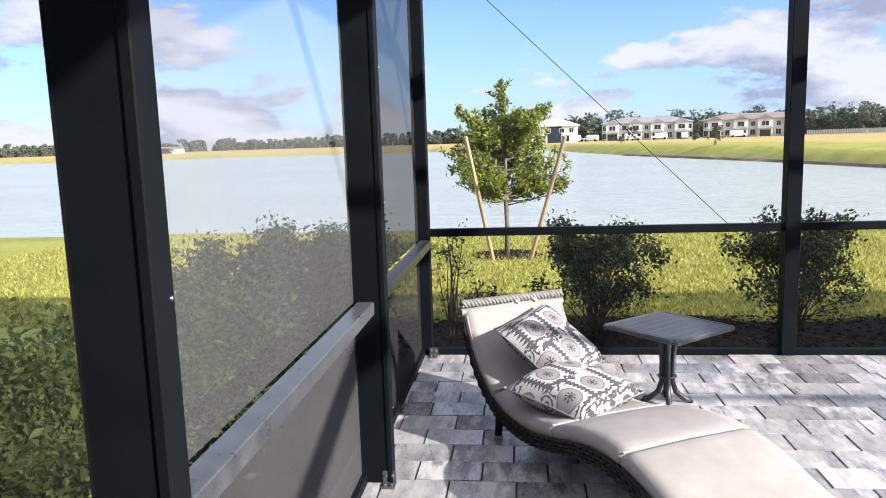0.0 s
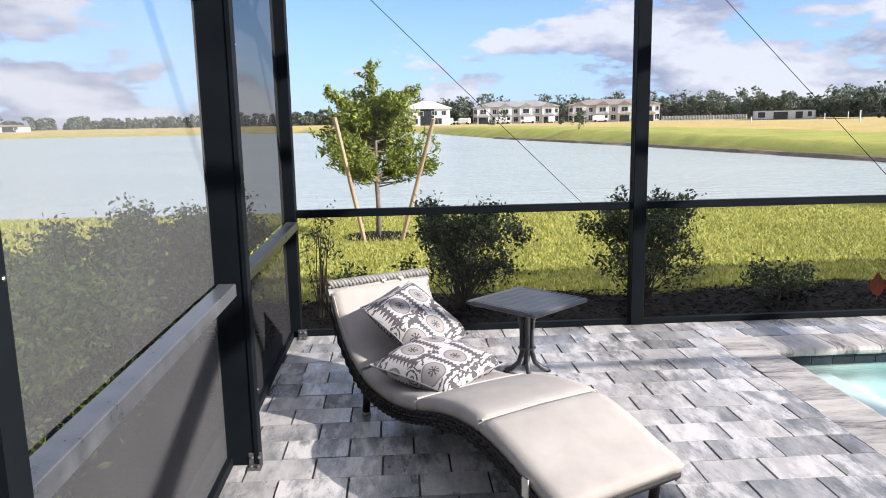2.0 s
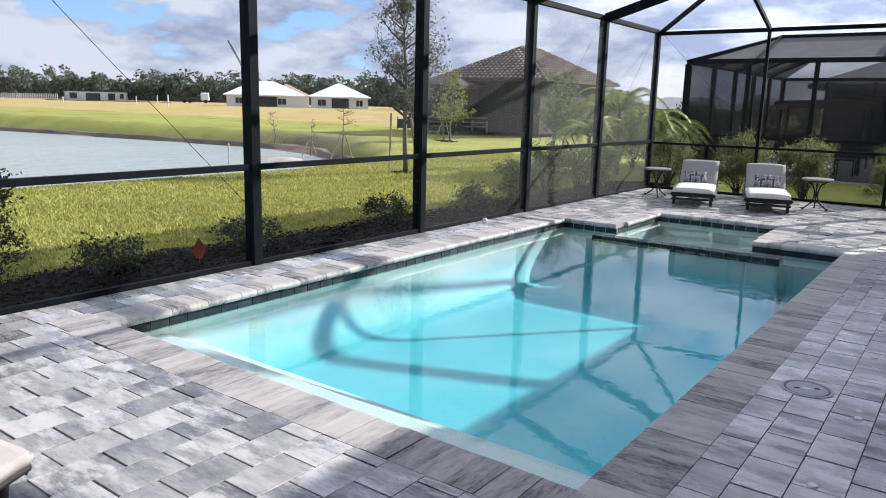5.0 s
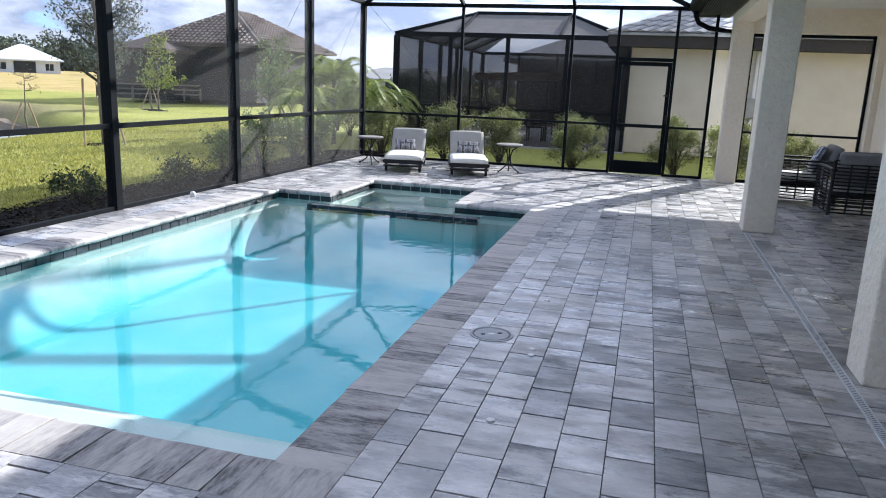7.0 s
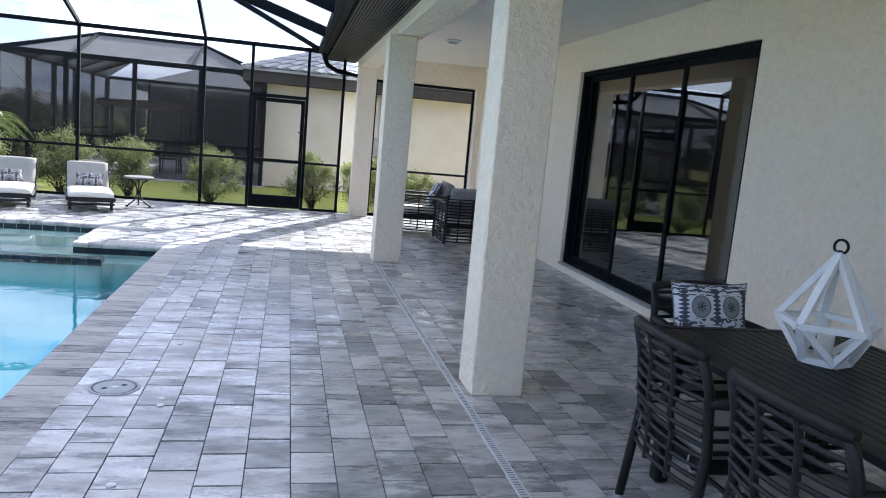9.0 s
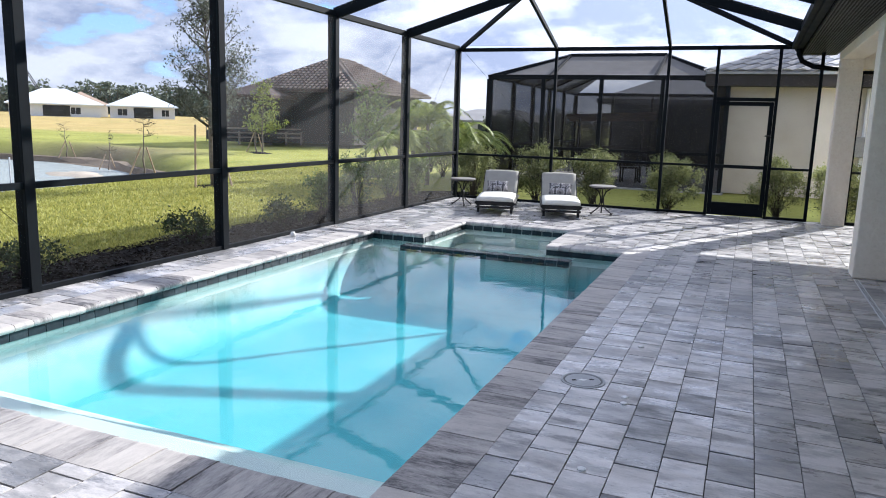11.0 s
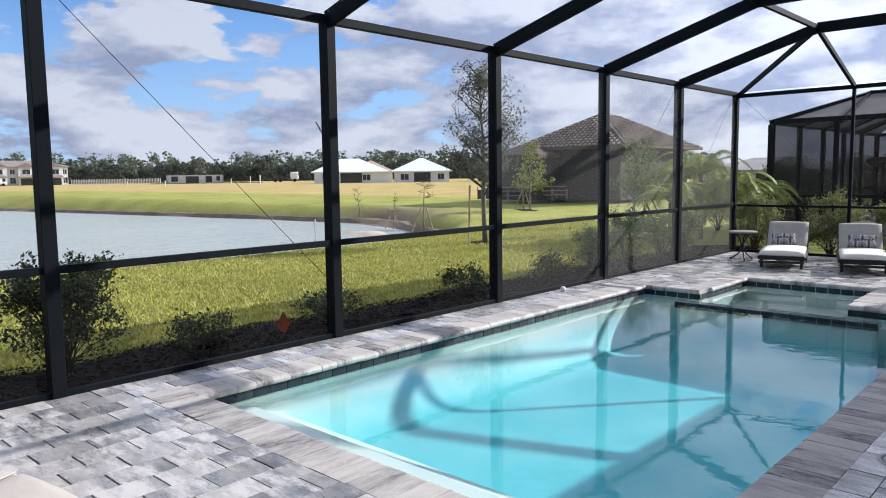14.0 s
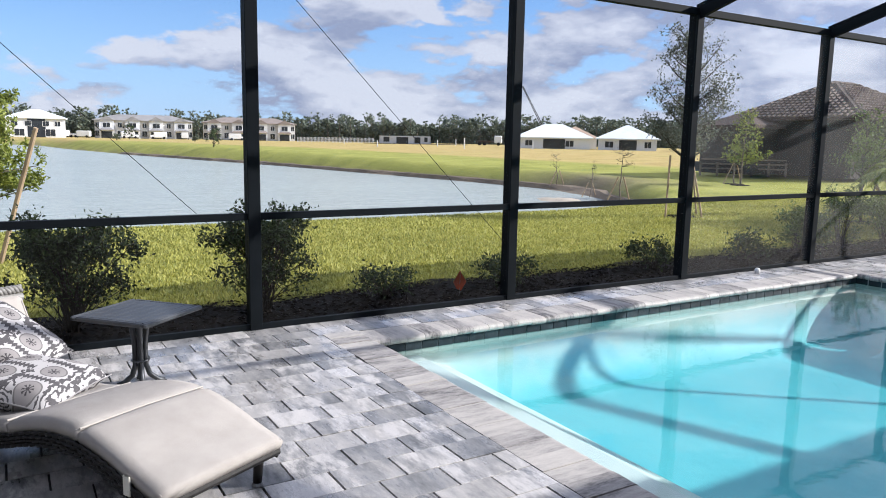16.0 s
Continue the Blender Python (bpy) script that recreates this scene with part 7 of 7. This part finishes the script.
def woods(name, label, seed, path, depth, hmin, hmax, n, card):
    """A far belt of trees: trunks and many leaf tufts with an uneven top."""
    rng = np.random.default_rng(seed)
    m, trunks = Mesh(), Mesh()
    seg = [(Vector((*a, 0)), Vector((*b, 0))) for a, b in zip(path, path[1:])]
    lens = np.array([(b - a).length for a, b in seg])
    cen = []
    for k in range(n):
        i = rng.choice(len(seg), p=lens / lens.sum())
        a, b = seg[i]
        q = a.lerp(b, rng.random())
        d = (b - a).normalized()
        q += Vector((-d.y, d.x, 0)) * depth * (rng.random() - 0.5)
        h = hmin + (hmax - hmin) * rng.random() ** 2
        pine = rng.random() < 0.22
        z0 = 0.3
        trunks.tube([(q.x, q.y, z0), (q.x, q.y, z0 + h * 0.9)], [0.22, 0.08], 4, False)
        kk = 30 if pine else 85
        u = rng.random(kk)
        if pine:
            zz, rr = h * (1.0 + 0.28 * u) * 0.9, 1.6 + 1.4 * rng.random(kk)
        else:
            zz, rr = h * (0.02 + 0.9 * u), h * 0.34 * np.sqrt(np.clip(1.1 - u, 0.05, 1))
        aa = rng.random(kk) * 2 * np.pi
        cen.append(np.stack([q.x + np.cos(aa) * rr * rng.random(kk), q.y + np.sin(aa) * rr * rng.random(kk), z0 + zz], 1))
    m.leaves(np.concatenate(cen), card, rng, 0.3, 0.75)
    ob = solid(name, m, M["leaf_wood"], label, "woods", kind="stuff")
    part("trunks", trunks, M["bark"], ob)
    return ob


woods("far_woods", "dark green belt of pines and scrub behind the field", 301, [(-10, 300), (60, 292), (100, 280), (160, 238), (200, 190), (222, 160)], 30, 5.5, 10.0, 1250, 1.1)
woods("far_woods", "low green tree line beyond the lake", 302, [(-560, 380), (-360, 500), (-210, 570), (-60, 520), (0, 430), (30, 330)], 50, 5.0, 9.0, 1200, 2.0)
woods("near_woods", "green scrub behind the neighbouring houses", 303, [(110, 92), (118, 70), (125, 52)], 16, 3.0, 5.0, 110, 1.0)

# ---- neighbouring houses and cage ----


def tiled_slope(parent, a, b, c, d, nu, nv, mat, r=0.11):
    """Rows of rounded tiles over a roof slope: a, b along the eave, d, c along the ridge."""
    a, b, c, d = map(Vector, (a, b, c, d))
    m = Mesh()
    nor = (b - a).cross(d - a).normalized()
    for i in range(nv):
        for j in range(nu):
            u0, u1 = j / nu, (j + 0.86) / nu
            v0, v1 = i / nv, (i + 1.12) / nv
            p = [a.lerp(b, u).lerp(d.lerp(c, u), min(v, 1.0)) for u, v in ((u0, v0), (u1, v0), (u1, v1), (u0, v1))]
            up = nor * r
            m.add([p[0] + up * 0.35, (p[0] + p[1]) / 2 + up, p[1] + up * 0.35, p[2] + up * 0.1, (p[2] + p[3]) / 2 + up * 0.6, p[3] + up * 0.1], [(0, 1, 4, 5), (1, 2, 3, 4), (0, 2, 1)])
    return part("roof_tiles", m, M[mat], parent)


def barrel_slope(parent, a, b, c, d, wide, deep, mat, r=0.09):
    """Courses of barrel tiles in straight files up a hip slope; a, b is the eave, d, c the ridge."""
    a, b, c, d = map(Vector, (a, b, c, d))
    along = (b - a).normalized()
    nor = along.cross(d - a).normalized()
    rise = nor.cross(along)
    length, depth = (b - a).length, (d - a).dot(rise)
    left, right = (d - a).dot(along) / depth, (length - (c - a).dot(along)) / depth
    m = Mesh()
    for i in range(int(depth / deep)):
        v = i * deep
        for j in range(int(length / wide)):
            u = (j + 0.5) * wide
            if u - wide / 2 < left * (v + deep / 2) or u + wide / 2 > length - right * (v + deep / 2):
                continue
            w = wide * 0.30
            p = [a + along * (u + s * w * k) + rise * (v + q) + nor * h for q, k, lift in ((0.0, 1.0, 1.0), (deep * 0.66, 0.86, 0.65)) for s, h in ((-1, 0.02), (-0.55, r * lift), (0.55, r * lift), (1, 0.02))]
            m.add(p, [(0, 1, 5, 4), (1, 2, 6, 5), (2, 3, 7, 6), (3, 2, 1, 0)])
    return part("roof_tiles", m, M[mat], parent)


nh = thing("tile_roof_house", "single-storey house with a dark barrel-tile hip roof", "house", at=pose(0, 0, 0))
hx0, hx1, hy0, hy1, hz0, hz1 = 37.4, 46.0, 20.9, 27.6, 0.0, 2.95
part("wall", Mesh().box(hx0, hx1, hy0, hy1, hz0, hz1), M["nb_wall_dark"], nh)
part("roof", hip(Mesh(), hx0, hx1, hy0, hy1, hz1, 2.3, 0.7, 0.15), M["roof_tile"], nh)
o = 0.7
ap = ((hx0 + hx1) / 2, (hy0 + hy1) / 2)
rr = min(hx1 - hx0, hy1 - hy0) / 2 + o
ra, rb = (hx0 - o + rr, ap[1], hz1 + 2.3), (hx1 + o - rr, ap[1], hz1 + 2.3)
barrel_slope(nh, (hx0 - o, hy1 + o, hz1 + 0.16), (hx0 - o, hy0 - o, hz1 + 0.16), ra, ra, 0.31, 0.34, "barrel_highlight")
barrel_slope(nh, (hx0 - o, hy0 - o, hz1 + 0.16), (hx1 + o, hy0 - o, hz1 + 0.16), rb, ra, 0.31, 0.34, "barrel_highlight")
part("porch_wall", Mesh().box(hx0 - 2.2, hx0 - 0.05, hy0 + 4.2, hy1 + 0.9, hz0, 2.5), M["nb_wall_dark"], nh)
part("porch_roof", hip(Mesh(), hx0 - 2.2, hx0 + 0.5, hy0 + 4.2, hy1 + 0.9, 2.5, 0.8, 0.4), M["roof_tile"], nh)

nc = thing("neighbour_house", "cream stucco neighbour house with a pale tiled roof", "house")
part("wall", Mesh().box(20.9, 34.0, -14.0, 0.55, -0.1, 2.62), M["nb_wall"], nc)
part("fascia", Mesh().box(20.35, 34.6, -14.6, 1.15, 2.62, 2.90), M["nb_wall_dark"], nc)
part("roof", hip(Mesh(), 20.9, 34.0, -14.0, 0.55, 2.90, 3.0, 0.62, 0.06), M["roof_tile_light"], nc)
tiled_slope(nc, (20.25, 1.2, 2.97), (20.25, -14.6, 2.97), (27.4, -7.0, 5.86), (27.4, -6.4, 5.86), 46, 18, "roof_tile_light", 0.07)
tiled_slope(nc, (34.6, 1.2, 2.97), (20.25, 1.2, 2.97), (27.2, -6.2, 5.86), (27.6, -6.2, 5.86), 42, 18, "roof_tile_light", 0.07)
part("downspout", Mesh().tube([(20.83, -2.55, -0.1), (20.83, -2.55, 2.6)], 0.04, 8), M["trim_white"], nc)
part("electric_box", Mesh().box(20.72, 20.9, -2.75, -2.35, 0.95, 1.45, 0.02), M["concrete"], nc)
ng = thing("neighbour_cage", "neighbour's dark screened pool cage with a hipped roof", "enclosure")
nx0, nx1, ny0, ny1, ne = 20.4, 31.5, 0.6, 6.95, 2.75
for x in np.linspace(nx0, nx1, 6):
    part("post", Mesh().box(x - 0.06, x + 0.06, ny1 - 0.12, ny1, -0.1, ne), M["bronze"], ng)
for y in np.linspace(ny0, ny1, 5):
    part("post", Mesh().box(nx0, nx0 + 0.10, y - 0.05, y + 0.05, -0.1, ne), M["bronze"], ng)
    part("post", Mesh().box(nx1, nx1 + 0.10, y - 0.05, y + 0.05, -0.1, ne), M["bronze"], ng)
part("eave_beam", Mesh().box(nx0, nx1, ny1 - 0.1, ny1, ne, ne + 0.12).box(nx0, nx0 + 0.1, ny0, ny1, ne, ne + 0.12).box(nx1, nx1 + 0.1, ny0, ny1, ne, ne + 0.12), M["bronze"], ng)
part("chair_rail", Mesh().box(nx0, nx1, ny1 - 0.08, ny1, 0.85, 0.92).box(nx0, nx0 + 0.08, ny0, ny1, 0.85, 0.92), M["bronze"], ng)
kz = ne + 0.82
for x in np.linspace(nx0 + 2.4, nx1 - 2.4, 4):
    part("rafter", Mesh().beam((x, ny1, ne + 0.06), (x, 5.2, kz), 0.08, 0.16).beam((x, 5.2, kz), (x, 2.4, kz), 0.08, 0.16).beam((x, 2.4, kz), (x, ny0, ne + 0.06), 0.08, 0.16), M["bronze"], ng)
for a, b in (((nx0, ny1), (nx0 + 2.4, 5.2)), ((nx0, ny0), (nx0 + 2.4, 2.4)), ((nx0, 5.2), (nx0 + 2.4, 5.2)), ((nx0, 2.4), (nx0 + 2.4, 2.4))):
    part("hip_rafter", Mesh().beam((*a, ne + 0.06), (*b, kz), 0.07, 0.1), M["bronze"], ng)
sm, rm = Mesh(), Mesh()
for i, q in enumerate((((nx0, ny1, ne), (nx1, ny1, ne), (nx1 - 2.4, 5.2, kz), (nx0 + 2.4, 5.2, kz)), ((nx0, ny0, ne), (nx0, ny1, ne), (nx0 + 2.4, 5.2, kz), (nx0 + 2.4, 2.4, kz)), ((nx0 + 2.4, 2.4, kz), (nx0 + 2.4, 5.2, kz), (nx1 - 2.4, 5.2, kz), (nx1 - 2.4, 2.4, kz)),
          ((nx0 + 0.04, ny0, -0.1), (nx0 + 0.04, ny1, -0.1), (nx0 + 0.04, ny1, ne), (nx0 + 0.04, ny0, ne)), ((nx0, ny1 - 0.05, -0.1), (nx1, ny1 - 0.05, -0.1), (nx1, ny1 - 0.05, ne), (nx0, ny1 - 0.05, ne)), ((nx1, ny0, -0.1), (nx1, ny1, -0.1), (nx1, ny1, ne), (nx1, ny0, ne)))):
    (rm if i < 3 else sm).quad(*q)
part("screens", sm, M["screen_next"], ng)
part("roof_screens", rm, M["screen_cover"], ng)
part("ridge_cap", Mesh().beam((nx0, ny1, ne + 0.10), (nx0 + 2.4, 5.2, kz + 0.06), 0.03, 0.03).beam((nx0, ny0, ne + 0.10), (nx0 + 2.4, 2.4, kz + 0.06), 0.03, 0.03), M["concrete"], ng, "pale aluminium caps")
sw = thing("patio_swing", "brown canopied patio swing inside the neighbour cage", "swing", at=pose(23.0, 3.9, -0.08, 0, 0, 8))
part("canopy", Mesh().add([(-0.65, -1.3, 1.98), (0.65, -1.3, 1.80), (0.65, 1.3, 1.72), (-0.65, 1.3, 1.86), (-0.6, -1.25, 2.05), (0.6, -1.25, 1.87), (0.6, 1.25, 1.79), (-0.6, 1.25, 1.93)], [(3, 2, 1, 0), (4, 5, 6, 7), (0, 1, 5, 4), (1, 2, 6, 5), (2, 3, 7, 6), (3, 0, 4, 7)]), M["canopy"], sw)
for y in (-0.95, 0.95):
    for x in (-0.6, 0.6):
        part("leg", Mesh().tube([(x, y, 0.0), (x * 0.15, y * 0.98, 1.85)], 0.03, 8), M["iron"], sw)
part("seat", Mesh().box(-0.25, 0.3, -0.8, 0.8, 0.45, 0.55, 0.02), M["rust"], sw)
part("backrest", Mesh().beam((0.3, 0, 0.5), (0.5, 0, 1.0), 1.6, 0.06, (1, 0, 0)), M["rust"], sw)
for i, (x, y) in enumerate(((22.6, 3.2), (24.3, 4.9), (25.8, 2.8))):
    ch = thing("patio_chair", "dark patio chair inside the neighbour cage", "chair", "neighbour patio chairs", at=pose(x, y, -0.08, 0, 0, 60 * i))
    part("seat", Mesh().box(-0.25, 0.25, -0.25, 0.25, 0.40, 0.45, 0.01), M["wicker"], ch)
    part("backrest", Mesh().box(-0.25, 0.25, 0.22, 0.27, 0.45, 0.95, 0.01), M["wicker"], ch)
    for a in (-0.22, 0.22):
        for b in (-0.22, 0.22):
            part("leg", Mesh().box(a - 0.02, a + 0.02, b - 0.02, b + 0.02, 0, 0.40), M["wicker"], ch)
solid("patio_slab", Mesh().box(nx0 - 0.1, 40.0, ny0 - 0.1, ny1 + 0.1, -0.2, -0.08), M["concrete"], "grey patio slab under the neighbour cage", "patio", kind="structure")
nf = thing("rear_house", "grey-roofed house seen behind the neighbour cage", "house")
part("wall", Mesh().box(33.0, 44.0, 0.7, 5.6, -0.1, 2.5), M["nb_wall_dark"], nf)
part("roof", hip(Mesh(), 33.0, 44.0, 0.7, 5.6, 2.5, 1.5, 0.6), M["far_roof_grey"], nf)

# ---- paving stones ----
PW, PL, GAP, END = 0.203, 0.312, 0.0042, 0.010


singles, rest = [], Mesh()
BLOCKS = ((PX0 - CD, PX1 + CD, PY0 - CD, PY1 + CD), (PX1, SX1 + CD, SY0 - CD, SY1 + CD))
rows = int((NY - HY) / PW) + 2
for r in range(rows):
    y = NY - 0.10 - r * PW
    if y - PW / 2 < HY - 0.05:
        break
    off = 1.769 + (PL / 2 + 0.008) * r
    k0 = math.floor((WX - off) / PL)
    for k in range(k0, k0 + int((EX - WX) / PL) + 3):
        x0, x1 = off + k * PL, off + (k + 1) * PL
        x0, x1 = max(x0, WX - 0.04), min(x1, EX + 0.1)
        y0, y1 = y - PW / 2, y + PW / 2
        if x1 - x0 < 0.05:
            continue
        pieces = [(x0, x1, y0, y1)]
        # keep clear of pool, spa and their coping
        for bx0, bx1, by0, by1 in BLOCKS:
            nxt = []
            for a, b, c, d in pieces:
                if b <= bx0 or a >= bx1 or d <= by0 or c >= by1:
                    nxt.append((a, b, c, d))
                    continue
                if a < bx0:
                    nxt.append((a, bx0, c, d))
                if b > bx1:
                    nxt.append((bx1, b, c, d))
                a, b = max(a, bx0), min(b, bx1)
                if c < by0:
                    nxt.append((a, b, c, by0))
                if d > by1:
                    nxt.append((a, b, by1, d))
            pieces = nxt
        for a, b, c, d in pieces:
            if b - a < 0.022 or d - c < 0.022:
                continue
            cx, cy = (a + b) / 2, (c + d) / 2
            dz = RNG.normal() * 0.0012
            full = abs(b - a - PL) < 0.002 and abs(d - c - PW) < 0.002
            near = (0.9 < cx < 2.62 and 2.2 < cy < 5.4) or (2.9 < cx < 5.2 and -1.1 < cy < 1.0)
            if full and near and len(singles) < 300:
                singles.append((cx, cy, dz))
            else:
                rest.box(a + END / 2, b - END / 2, c + GAP / 2, d - GAP / 2, -0.05, dz)
shared = Mesh().box(-PL / 2 + END / 2, PL / 2 - END / 2, -PW / 2 + GAP / 2, PW / 2 - GAP / 2, -0.05, 0.0, 0.0012).data("paver", M["paver"])
for x, y, z in singles:
    ob = new("paver", shared)
    ob.parent = floor
    ob.matrix_basis = pose(x, y, z)
tagged(part("paver_field", rest, M["paver"], floor), kind="stuff")
